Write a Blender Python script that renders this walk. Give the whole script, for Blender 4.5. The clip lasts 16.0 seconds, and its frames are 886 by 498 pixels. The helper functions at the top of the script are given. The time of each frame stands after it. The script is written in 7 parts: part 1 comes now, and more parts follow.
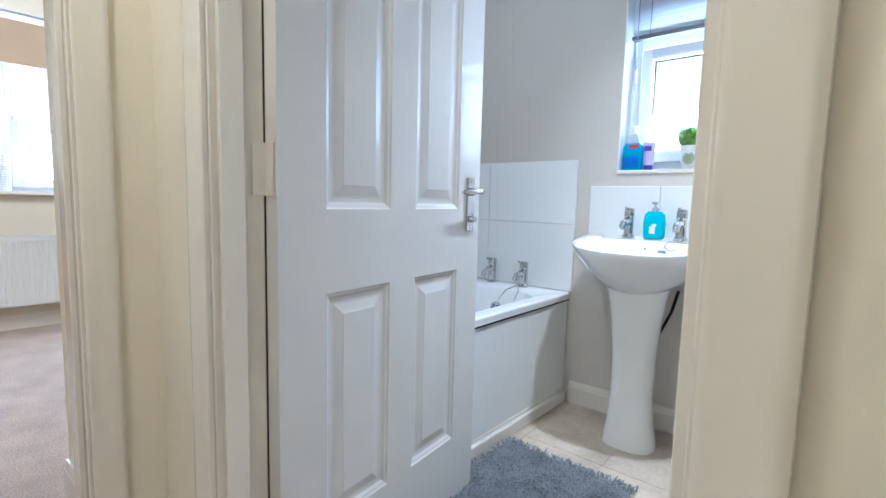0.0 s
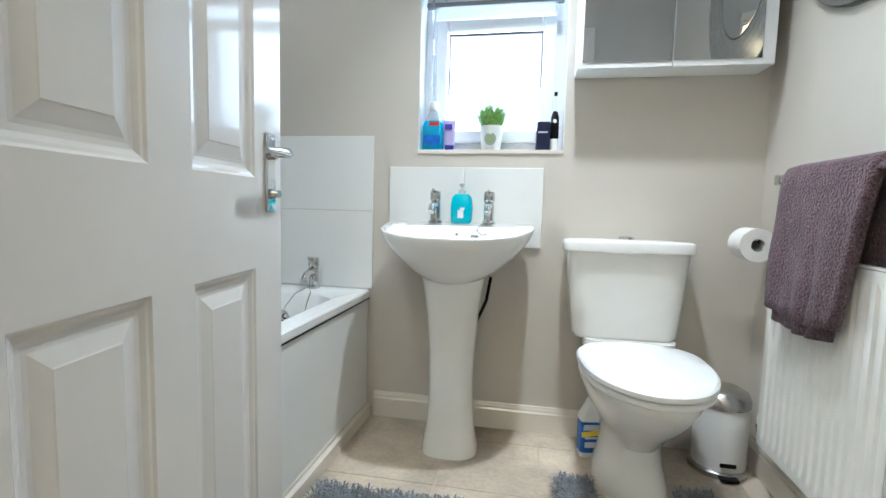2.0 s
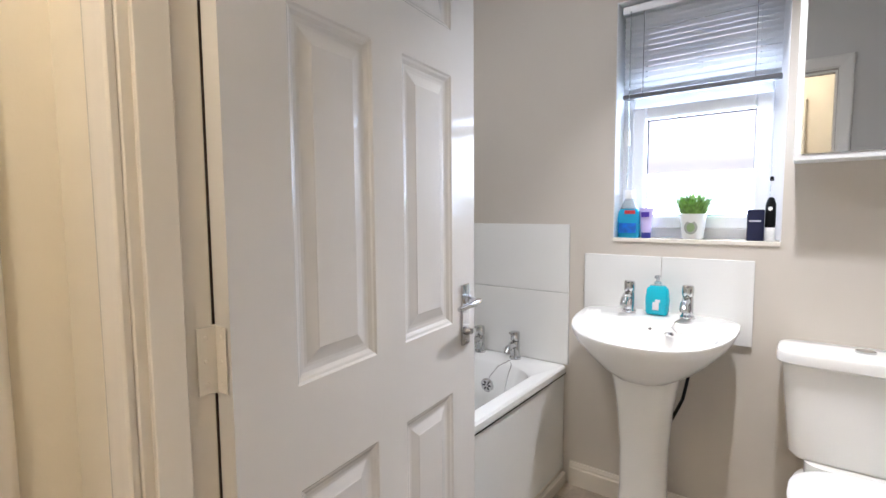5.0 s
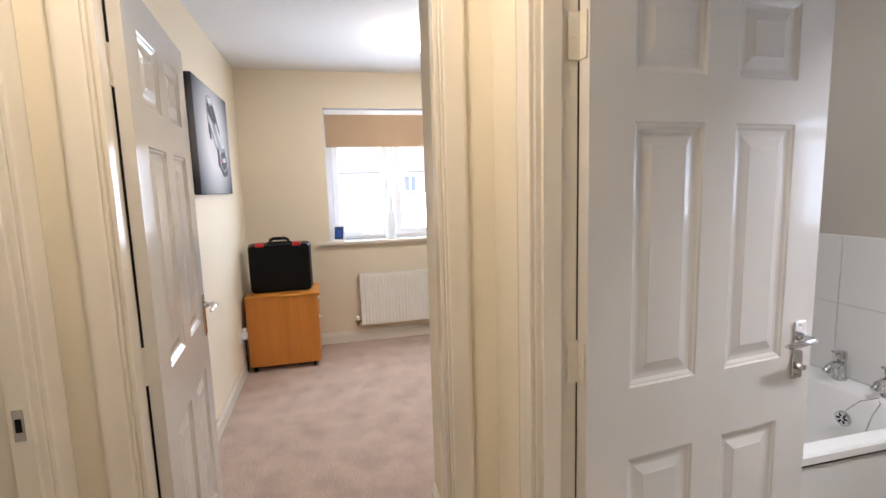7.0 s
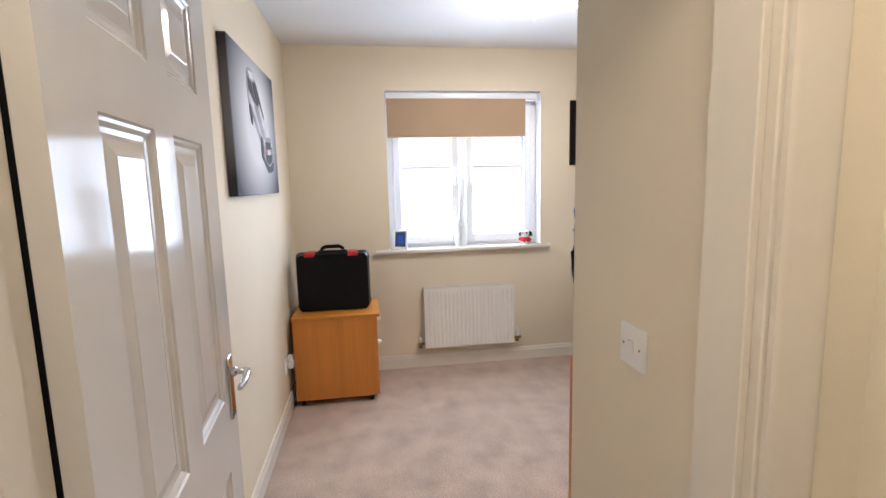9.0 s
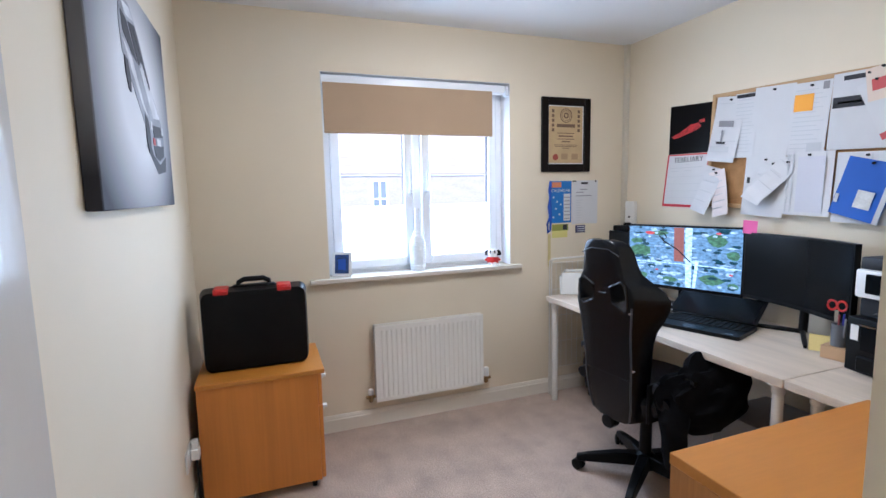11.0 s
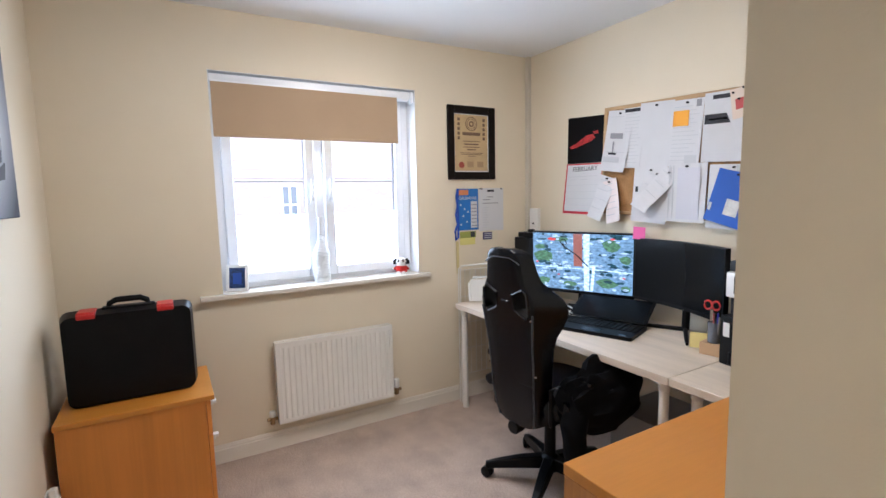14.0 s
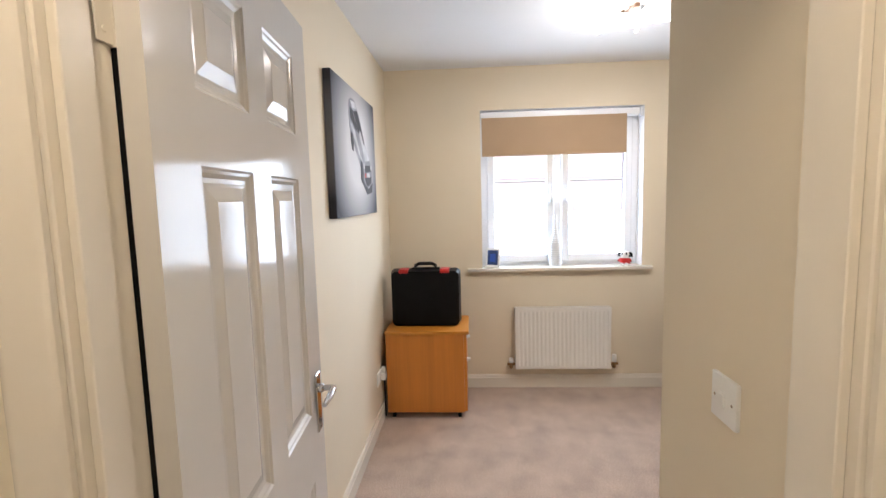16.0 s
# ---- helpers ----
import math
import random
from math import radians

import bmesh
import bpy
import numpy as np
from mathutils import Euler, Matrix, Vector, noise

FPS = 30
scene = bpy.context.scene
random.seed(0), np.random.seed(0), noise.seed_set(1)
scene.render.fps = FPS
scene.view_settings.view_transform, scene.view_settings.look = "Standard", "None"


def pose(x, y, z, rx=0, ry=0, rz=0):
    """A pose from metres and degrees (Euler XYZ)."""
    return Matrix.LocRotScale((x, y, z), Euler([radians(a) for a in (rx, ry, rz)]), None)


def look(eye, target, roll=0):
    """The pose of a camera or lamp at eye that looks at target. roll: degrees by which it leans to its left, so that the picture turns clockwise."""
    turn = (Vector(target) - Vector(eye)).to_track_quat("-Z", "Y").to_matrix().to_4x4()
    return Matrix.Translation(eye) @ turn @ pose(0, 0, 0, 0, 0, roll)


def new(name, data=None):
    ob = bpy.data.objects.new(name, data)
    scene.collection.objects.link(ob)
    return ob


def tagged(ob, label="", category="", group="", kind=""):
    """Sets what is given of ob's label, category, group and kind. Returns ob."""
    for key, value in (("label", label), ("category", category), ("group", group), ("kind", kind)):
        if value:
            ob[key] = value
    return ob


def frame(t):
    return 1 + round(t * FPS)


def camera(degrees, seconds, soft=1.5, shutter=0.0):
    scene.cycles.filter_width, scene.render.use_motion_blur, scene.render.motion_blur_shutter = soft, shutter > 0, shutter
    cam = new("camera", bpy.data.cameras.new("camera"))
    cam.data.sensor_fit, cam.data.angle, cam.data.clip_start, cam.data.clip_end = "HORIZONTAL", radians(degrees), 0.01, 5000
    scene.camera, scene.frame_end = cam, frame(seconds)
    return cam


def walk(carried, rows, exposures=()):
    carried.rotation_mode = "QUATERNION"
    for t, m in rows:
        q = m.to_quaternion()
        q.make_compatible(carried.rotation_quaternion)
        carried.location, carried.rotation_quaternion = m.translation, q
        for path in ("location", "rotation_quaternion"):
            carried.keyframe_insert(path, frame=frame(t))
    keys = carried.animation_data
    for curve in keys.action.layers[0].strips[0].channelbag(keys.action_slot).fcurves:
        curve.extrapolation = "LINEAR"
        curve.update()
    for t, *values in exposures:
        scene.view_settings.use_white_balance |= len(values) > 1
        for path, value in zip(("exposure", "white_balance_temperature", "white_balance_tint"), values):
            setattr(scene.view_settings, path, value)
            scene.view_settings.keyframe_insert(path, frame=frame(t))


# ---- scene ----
cam = camera(85.7, 16.0)
PATH = [
    (0, (0.108, 0.162, 0.973), (-1.189, 1.671, 0.771), 1.4),
    (0.5, (-0.034, 0.249, 0.939), (-1.134, 1.907, 0.74), 1.5),
    (1, (-0.128, 0.321, 0.896), (-1.002, 2.109, 0.703), 1.5),
    (1.5, (-0.2, 0.361, 0.889), (-0.816, 2.254, 0.704), 1.5),
    (2, (-0.247, 0.406, 0.899), (-0.618, 2.363, 0.722), 1.4),
    (2.5, (-0.269, 0.445, 0.914), (-0.454, 2.43, 0.749), 1.3),
    (3, (-0.279, 0.46, 0.945), (-0.382, 2.452, 0.793), 1.2),
    (3.2, (-0.277, 0.456, 0.97), (-0.377, 2.448, 0.825), 1.2),
    (5.3, (-0.019, 0.255, 1.28), (-1.423, 1.67, 1.125), -0.7),
    (5.5, (0.026, 0.223, 1.304), (-1.489, 1.52, 1.151), -0.8),
    (6, (0.145, 0.157, 1.367), (-1.6, 1.118, 1.195), -1.1),
    (6.5, (0.249, 0.119, 1.425), (-1.624, 0.782, 1.203), -1.5),
    (7, (0.214, 0.091, 1.445), (-1.714, 0.556, 1.186), -1.7),
    (7.5, (0.029, 0.09, 1.463), (-1.92, 0.45, 1.193), -1.7),
    (8, (-0.159, 0.071, 1.467), (-2.117, 0.377, 1.194), -1.8),
    (8.2, (-0.224, 0.057, 1.476), (-2.184, 0.345, 1.201), -1.4),
    (10.3, (-1.225, -0.184, 1.47), (-3.172, 0.2, 1.224), -1.3),
    (10.5, (-1.296, -0.198, 1.465), (-3.228, 0.26, 1.226), -1.3),
    (11, (-1.401, -0.228, 1.467), (-3.265, 0.459, 1.232), -1.2),
    (11.5, (-1.465, -0.241, 1.475), (-3.221, 0.688, 1.242), -1.1),
    (12, (-1.533, -0.241, 1.476), (-3.16, 0.9, 1.247), -1.0),
    (12.5, (-1.597, -0.23, 1.471), (-3.106, 1.063, 1.244), -0.9),
    (13, (-1.597, -0.212, 1.463), (-3.07, 1.122, 1.237), -0.9),
    (13.5, (-1.552, -0.176, 1.471), (-3.114, 1.053, 1.243), -1.1),
    (14, (-1.429, -0.132, 1.486), (-3.15, 0.861, 1.263), -1.2),
    (14.5, (-1.233, -0.108, 1.5), (-3.088, 0.606, 1.277), -1.2),
    (15, (-1.0, -0.077, 1.488), (-2.938, 0.364, 1.268), -1.3),
    (15.5, (-0.787, -0.012, 1.508), (-2.769, 0.147, 1.293), -1.4),
    (16, (-0.575, 0.025, 1.521), (-2.56, -0.093, 1.309), -1.5),
]
EXPOSURES = [
    (0.0, 1.92, 4700, 8),
    (1.0, 1.80, 5000, 2),
    (1.8, 1.78, 5150, 3),
    (3.2, 1.78, 5550, 12),
    (5.3, 1.75, 5650, 15),
    (6.5, 1.60, 5750, 16),
    (8.2, 1.55, 5950, 18),
    (10.5, 1.30, 4950, 14),
    (12.5, 1.30, 5680, 17),
    (14.5, 1.36, 5450, 15),
    (15.5, 1.32, 5400, 14),
    (16.0, 1.42, 5900, 16),
]
walk(cam, [(t, look(eye, target, roll)) for t, eye, target, roll in PATH],
     exposures=EXPOSURES)

# ---- world and lights ----
world = bpy.data.worlds.new("sky")
scene.world = world
world.use_nodes = True
wn = world.node_tree
sky = wn.nodes.new("ShaderNodeTexSky")
sky.sky_type = "NISHITA"
sky.sun_disc = False
sky.sun_elevation = radians(35)
sky.sun_rotation = radians(122)
bgn = wn.nodes["Background"]
wn.links.new(sky.outputs["Color"], bgn.inputs["Color"])
bgn.inputs["Strength"].default_value = 0.14


def lamp(name, kind, energy, color, m, size=0.2, size_y=None, spread=None, radius=0.05):
    d = bpy.data.lights.new(name, kind)
    d.energy, d.color = energy, color
    if kind == "AREA":
        d.size = size
        if size_y:
            d.shape, d.size_y = "RECTANGLE", size_y
        if spread:
            d.spread = radians(spread)
    elif kind == "SUN":
        d.angle = radians(size)
    else:
        d.shadow_soft_size = radius
    ob = new(name, d)
    ob.matrix_world = m
    return ob


lamp("sun", "SUN", 2.7, (1.0, 0.96, 0.9), look((8, -5, 8), (0, 0, 0)), size=2)
# daylight in the two window openings
lamp("office_daylight", "AREA", 11.0, (0.80, 0.93, 1.0), look((-4.432, 0.72, 1.46), (-3.0, 0.72, 1.40)), 1.12, 0.94)
lamp("bath_daylight", "AREA", 2.7, (0.78, 0.89, 1.0), look((-0.435, 2.432, 1.45), (-0.435, 1.0, 1.38)), 0.48, 0.60)
# ceiling lamps
lamp("office_lamp_light", "AREA", 5.0, (1.0, 0.88, 0.70), pose(-3.19, 0.87, 2.375), 0.40)
lamp("office_lamp_glow", "POINT", 4.5, (1.0, 0.88, 0.70), pose(-3.19, 0.87, 2.33), radius=0.14)
lamp("bath_lamp_light", "AREA", 3.5, (1.0, 0.94, 0.86), pose(-0.18, 1.74, 2.45), 0.08, spread=96)
lamp("bath_lamp_light_two", "AREA", 2.4, (1.0, 0.95, 0.885), pose(-1.05, 1.25, 2.45), 0.08)
lamp("landing_lamp_light", "POINT", 6.4, (1.0, 0.83, 0.58), pose(-0.50, -0.08, 2.32), radius=0.1)


# ---- materials ----
def mat(name, color, rough=0.5, metal=0.0, grain=0.0, grain_scale=200.0, mottle=0.0, mottle_scale=3.0, bump=0.0,
        bump_scale=300.0, bump_stretch=(1, 1, 1), stretch=(1, 1, 1), coat=0.0, rand=0.0, trans=0.0, emit=None,
        sheen=0.0, bump_dist=0.002):
    m = bpy.data.materials.new(name)
    m.use_nodes = True
    nt = m.node_tree
    L = nt.links.new
    b = nt.nodes["Principled BSDF"]
    b.inputs["Roughness"].default_value = rough
    b.inputs["Metallic"].default_value = metal
    b.inputs["Coat Weight"].default_value = coat
    b.inputs["Transmission Weight"].default_value = trans
    b.inputs["Sheen Weight"].default_value = sheen
    b.inputs["Base Color"].default_value = (*color, 1)
    tc = nt.nodes.new("ShaderNodeTexCoord")

    def mapped(st):
        mp = nt.nodes.new("ShaderNodeMapping")
        mp.inputs["Scale"].default_value = st
        L(tc.outputs["Object"], mp.inputs["Vector"])
        return mp.outputs["Vector"]

    col = None
    for amount, sc, st, det in ((mottle, mottle_scale, stretch, 4.0), (grain, grain_scale, stretch, 2.0)):
        if amount <= 0:
            continue
        n = nt.nodes.new("ShaderNodeTexNoise")
        n.inputs["Scale"].default_value = sc
        n.inputs["Detail"].default_value = det
        L(mapped(st), n.inputs["Vector"])
        r = nt.nodes.new("ShaderNodeMapRange")
        r.inputs["From Min"].default_value, r.inputs["From Max"].default_value = 0.3, 0.7
        r.inputs["To Min"].default_value, r.inputs["To Max"].default_value = 1 - amount, 1 + amount
        L(n.outputs["Fac"], r.inputs["Value"])
        mul = nt.nodes.new("ShaderNodeVectorMath")
        mul.operation = "MULTIPLY"
        if col is None:
            mul.inputs[0].default_value = color
        else:
            L(col, mul.inputs[0])
        L(r.outputs["Result"], mul.inputs[1])
        col = mul.outputs["Vector"]
    if rand > 0:
        oi = nt.nodes.new("ShaderNodeObjectInfo")
        r = nt.nodes.new("ShaderNodeMapRange")
        r.inputs["To Min"].default_value, r.inputs["To Max"].default_value = 1 - rand, 1 + rand
        L(oi.outputs["Random"], r.inputs["Value"])
        mul = nt.nodes.new("ShaderNodeVectorMath")
        mul.operation = "MULTIPLY"
        if col is None:
            mul.inputs[0].default_value = color
        else:
            L(col, mul.inputs[0])
        L(r.outputs["Result"], mul.inputs[1])
        col = mul.outputs["Vector"]
    if col is not None:
        L(col, b.inputs["Base Color"])
    if bump > 0:
        n = nt.nodes.new("ShaderNodeTexNoise")
        n.inputs["Scale"].default_value = bump_scale
        n.inputs["Detail"].default_value = 3
        L(mapped(bump_stretch), n.inputs["Vector"])
        bp = nt.nodes.new("ShaderNodeBump")
        bp.inputs["Strength"].default_value = bump
        bp.inputs["Distance"].default_value = bump_dist
        L(n.outputs["Fac"], bp.inputs["Height"])
        L(bp.outputs["Normal"], b.inputs["Normal"])
    if max(color) < 0.008:
        b.inputs["Specular IOR Level"].default_value = 0.12
    if emit:
        b.inputs["Emission Color"].default_value = (*emit[0], 1)
        b.inputs["Emission Strength"].default_value = emit[1]
    return m


M_CREAM = mat("cream_wall_paint", (0.74, 0.655, 0.505), 0.7, mottle=0.025, mottle_scale=1.5, bump=0.12, bump_scale=260)
M_BATHWALL = mat("stone_wall_paint", (0.60, 0.555, 0.485), 0.55, mottle=0.03, mottle_scale=1.5, bump=0.12, bump_scale=260)
M_LANDWALL = mat("magnolia_wall_paint", (0.82, 0.755, 0.62), 0.65, mottle=0.025, mottle_scale=1.6, bump=0.12, bump_scale=260)
M_CEIL = mat("ceiling_paint", (0.80, 0.81, 0.83), 0.8, mottle=0.02, mottle_scale=1.2, bump=0.15, bump_scale=220)
M_GLOSS = mat("white_gloss_paint", (0.76, 0.71, 0.62), 0.16, mottle=0.02, mottle_scale=4, bump=0.04, bump_scale=60, bump_stretch=(1, 1, 0.08))
M_DOOR = mat("door_gloss_paint", (0.67, 0.645, 0.605), 0.10, mottle=0.02, mottle_scale=4, bump=0.10, bump_scale=45, bump_stretch=(1, 1, 0.25))
M_DOOR.node_tree.nodes["Principled BSDF"].inputs["Specular IOR Level"].default_value = 0.18
M_CARPET = mat("carpet_pile", (0.450, 0.345, 0.275), 0.95, mottle=0.16, mottle_scale=6, grain=0.30, grain_scale=150, bump=1.0, bump_scale=240, bump_dist=0.003, sheen=0.2)
M_VINYL = mat("stone_vinyl", (0.50, 0.425, 0.330), 0.42, mottle=0.45, mottle_scale=3.2, grain=0.08, grain_scale=60, rand=0.05, bump=0.1, bump_scale=90)
M_GROUT = mat("vinyl_joint", (0.55, 0.48, 0.38), 0.7, mottle=0.1)
M_TILE = mat("white_glazed_tile", (0.80, 0.80, 0.77), 0.12, mottle=0.015, mottle_scale=3, bump=0.04, bump_scale=12, rand=0.01)
M_GROUTW = mat("white_grout", (0.62, 0.61, 0.58), 0.8, mottle=0.06, mottle_scale=30)
M_CERAMIC = mat("white_ceramic", (0.83, 0.82, 0.78), 0.08, mottle=0.01, mottle_scale=3, coat=0.4)
M_ACRYL = mat("white_acrylic", (0.80, 0.80, 0.77), 0.14, mottle=0.015, mottle_scale=3)
M_PLASTIC = mat("white_plastic", (0.80, 0.80, 0.78), 0.3, mottle=0.015)
M_UPVC = mat("white_upvc", (0.84, 0.86, 0.90), 0.22, mottle=0.015)
M_CHROME = mat("chrome", (0.62, 0.62, 0.62), 0.08, 1.0, mottle=0.04, mottle_scale=20)
M_STEEL = mat("brushed_steel", (0.52, 0.51, 0.50), 0.25, 1.0, mottle=0.06, mottle_scale=20)
M_RAD = mat("radiator_enamel", (0.82, 0.80, 0.75), 0.25, mottle=0.015)
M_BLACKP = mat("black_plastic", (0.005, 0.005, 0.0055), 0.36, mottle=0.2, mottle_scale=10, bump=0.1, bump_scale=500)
M_BLACKL = mat("black_faux_leather", (0.002, 0.003, 0.006), 0.24, mottle=0.2, mottle_scale=8, bump=0.35, bump_scale=240)
M_BEECH = mat("beech_veneer", (0.56, 0.205, 0.030), 0.36, mottle=0.16, mottle_scale=2.2, grain=0.04, grain_scale=26, stretch=(3.2, 3.2, 0.10))
M_OAKTOP = mat("oak_veneer_top", (0.50, 0.200, 0.024), 0.40, mottle=0.07, mottle_scale=1.5, grain=0.03, grain_scale=28, stretch=(4, 0.35, 4))
M_DESK = mat("pale_desk_foil", (0.66, 0.57, 0.47), 0.4, mottle=0.10, mottle_scale=3, grain=0.06, grain_scale=40, stretch=(0.3, 5, 5))
M_CHEM = mat("white_legs", (0.80, 0.78, 0.74), 0.35, mottle=0.02)
M_BLIND = mat("taupe_blind_fabric", (0.42, 0.30, 0.19), 0.85, mottle=0.04, grain=0.10, grain_scale=700, bump=0.3, bump_scale=700)
M_MIRROR = mat("mirror_silver", (0.74, 0.75, 0.75), 0.015, 1.0)
M_DARKWOOD = mat("dark_stained_wood", (0.008, 0.005, 0.004), 0.5, mottle=0.3, mottle_scale=12, stretch=(1, 6, 1))
M_BLACKL.node_tree.nodes["Principled BSDF"].inputs["Specular IOR Level"].default_value = 0.30
for m_ in (M_BLACKP, M_DARKWOOD):
    m_.node_tree.nodes["Principled BSDF"].inputs["Specular IOR Level"].default_value = 0.14


# ---- mesh helpers ----
def box(bm, a, b, bev=0.0, seg=1):
    x0, y0, z0 = (min(p, q) for p, q in zip(a, b))
    x1, y1, z1 = (max(p, q) for p, q in zip(a, b))
    vs = [bm.verts.new(p) for p in ((x0, y0, z0), (x1, y0, z0), (x1, y1, z0), (x0, y1, z0), (x0, y0, z1), (x1, y0, z1), (x1, y1, z1), (x0, y1, z1))]
    fs = [bm.faces.new([vs[i] for i in f]) for f in ((3, 2, 1, 0), (4, 5, 6, 7), (0, 1, 5, 4), (1, 2, 6, 5), (2, 3, 7, 6), (3, 0, 4, 7))]
    if bev > 0:
        es = list({e for f in fs for e in f.edges})
        bmesh.ops.bevel(bm, geom=es, offset=bev, segments=seg, affect="EDGES", profile=0.6)
    return bm


def boxes(*items, bev=0.0, seg=1):
    bm = bmesh.new()
    for a, b in items:
        box(bm, a, b, bev, seg)
    return bm


def loft(rings, cap0=True, cap1=True, closed=True, bm=None):
    """Skin through rings that have one number of points each."""
    bm = bm or bmesh.new()
    vr = [[bm.verts.new(p) for p in r] for r in rings]
    n = len(vr[0])
    for a, b in zip(vr, vr[1:]):
        for i in range(n if closed else n - 1):
            j = (i + 1) % n
            bm.faces.new((a[i], a[j], b[j], b[i]))
    if cap0:
        bm.faces.new(list(reversed(vr[0])))
    if cap1:
        bm.faces.new(vr[-1])
    return bm


def oval(cx, cy, z, rx, ry, n=32, p=2.0, front=1.0):
    """A superellipse ring; front stretches its -y half."""
    out = []
    for i in range(n):
        a = 2 * math.pi * i / n
        c, s = math.cos(a), math.sin(a)
        x = rx * math.copysign(abs(c) ** (2 / p), c)
        y = ry * math.copysign(abs(s) ** (2 / p), s)
        out.append((cx + x, cy + (y * front if y < 0 else y), z))
    return out


def lathe(profile, n=24, bm=None, at=(0, 0, 0)):
    rings = [[(at[0] + r * math.cos(2 * math.pi * i / n), at[1] + r * math.sin(2 * math.pi * i / n), at[2] + z) for i in range(n)] for r, z in profile]
    return loft(rings, bm=bm)


def tube(path, r=0.01, n=10, bm=None, radii=None):
    bm = bm or bmesh.new()
    pts = [Vector(p) for p in path]
    rings = []
    up = Vector((0, 0, 1))
    for i, p in enumerate(pts):
        d = (pts[min(i + 1, len(pts) - 1)] - pts[max(i - 1, 0)]).normalized()
        ref = up if abs(d.dot(up)) < 0.95 else Vector((1, 0, 0))
        u = d.cross(ref).normalized()
        v = u.cross(d).normalized()
        rr = radii[i] if radii else r
        rings.append([p + rr * (math.cos(2 * math.pi * k / n) * u + math.sin(2 * math.pi * k / n) * v) for k in range(n)])
    return loft(rings, bm=bm)


def turned(bm, m):
    bmesh.ops.transform(bm, matrix=m, verts=bm.verts)
    return bm


def merged(*bms):
    out = bmesh.new()
    for b in bms:
        me = bpy.data.meshes.new("tmp")
        b.to_mesh(me)
        out.from_mesh(me)
        bpy.data.meshes.remove(me)
        b.free()
    return out


def solid(name, bm, material, smooth=False, parent=None):
    bmesh.ops.recalc_face_normals(bm, faces=bm.faces)
    me = bpy.data.meshes.new(name)
    bm.to_mesh(me)
    bm.free()
    me.materials.append(material)
    if smooth:
        me.shade_smooth()
        me.set_sharp_from_angle(angle=radians(38))
    ob = new(name, me)
    if parent:
        ob.parent = parent
    return ob


def part(name, bm, material, parent, label="", smooth=True):
    ob = solid(name, bm, material, smooth, parent)
    if label:
        ob["label"] = label
    return ob


def thing(name, label, category, x=0, y=0, z=0, rz=0, group="", kind=""):
    ob = new(name)
    ob.empty_display_size = 0.1
    ob.matrix_world = pose(x, y, z, 0, 0, rz)
    return tagged(ob, label, category, group, kind)


def setting(name, bm, material, label="", category="", smooth=False):
    return tagged(solid(name, bm, material, smooth), label, category, "", "structure")


# ---- large structure ----
CEIL = 2.49
# wall with rectangular holes, along x (fixed y range) or along y (fixed x range)
def wall_boxes(u0, u1, w0, w1, holes, axis):
    cells = []
    cuts = sorted({u0, u1, *[h[0] for h in holes], *[h[1] for h in holes]})
    for a, b in zip(cuts, cuts[1:]):
        zs = [(0.0, CEIL)]
        for h in holes:
            if h[0] <= a + 1e-6 and h[1] >= b - 1e-6:
                zs = [(0.0, h[2]), (h[3], CEIL)]
        for z0, z1 in zs:
            if z1 - z0 > 1e-4:
                cells.append(((a, w0, z0), (b, w1, z1)) if axis == "x" else ((w0, a, z0), (w1, b, z1)))
    bm = boxes(*cells)
    bmesh.ops.remove_doubles(bm, verts=bm.verts, dist=1e-5)
    # drop inner faces shared by neighbouring cells
    bm.verts.index_update()
    seen = {}
    for f in bm.faces:
        seen.setdefault(tuple(sorted(v.index for v in f.verts)), []).append(f)
    bmesh.ops.delete(bm, geom=[f for fs in seen.values() if len(fs) > 1 for f in fs], context="FACES_ONLY")
    return bm


OWX, OLY, OCY = -4.30, -0.615, 2.295          # office: window wall, picture wall, pinboard wall
PX, NY = -1.768, 0.499                             # office side of the wall behind the bath
PY0, PY1 = 0.545, 0.645                      # wall between landing and bathroom
DX0, DX1 = -1.14, -1.04                      # wall between office and landing
BRX, BFY, BLX = 0.555, 2.315, -1.705          # bathroom: right, window and bath-side walls
LY, LX = -0.53, 1.35                         # landing: side wall and end wall
DOORH = 2.00

# the bathroom / landing wall carries stone paint on one side, magnolia on the other: two skins
MIDY = 0.5 * (PY0 + PY1)
BH = (-0.804, 0.055, -0.0, DOORH + 0.03)
OH = (-0.427, 0.428, 0.0, DOORH + 0.03)
setting("wall_bath_near", wall_boxes(BLX, BRX, MIDY, PY1, [BH], "x"), M_BATHWALL, "plain stone grey painted bathroom wall", "wall")
setting("wall_landing_north", wall_boxes(DX1, LX, PY0, MIDY, [BH], "x"), M_LANDWALL, "warm cream painted landing wall", "wall")
setting("wall_office_nook", wall_boxes(PX, DX0, NY, MIDY, [], "x"), M_CREAM, "cream painted office wall with light switch", "wall")
setting("wall_office_chest", wall_boxes(MIDY, OCY + 0.1, PX, PX + 0.03, [], "y"), M_CREAM, "cream painted office wall behind the chest", "wall")
setting("wall_bath_side", wall_boxes(MIDY, BFY, PX + 0.03, BLX, [], "y"), M_BATHWALL, "stone grey painted wall beside the bath", "wall")
setting("wall_office_door", wall_boxes(OLY, MIDY, DX0, DX0 + 0.05, [OH], "y"), M_CREAM, "cream painted office wall with a doorway", "wall")
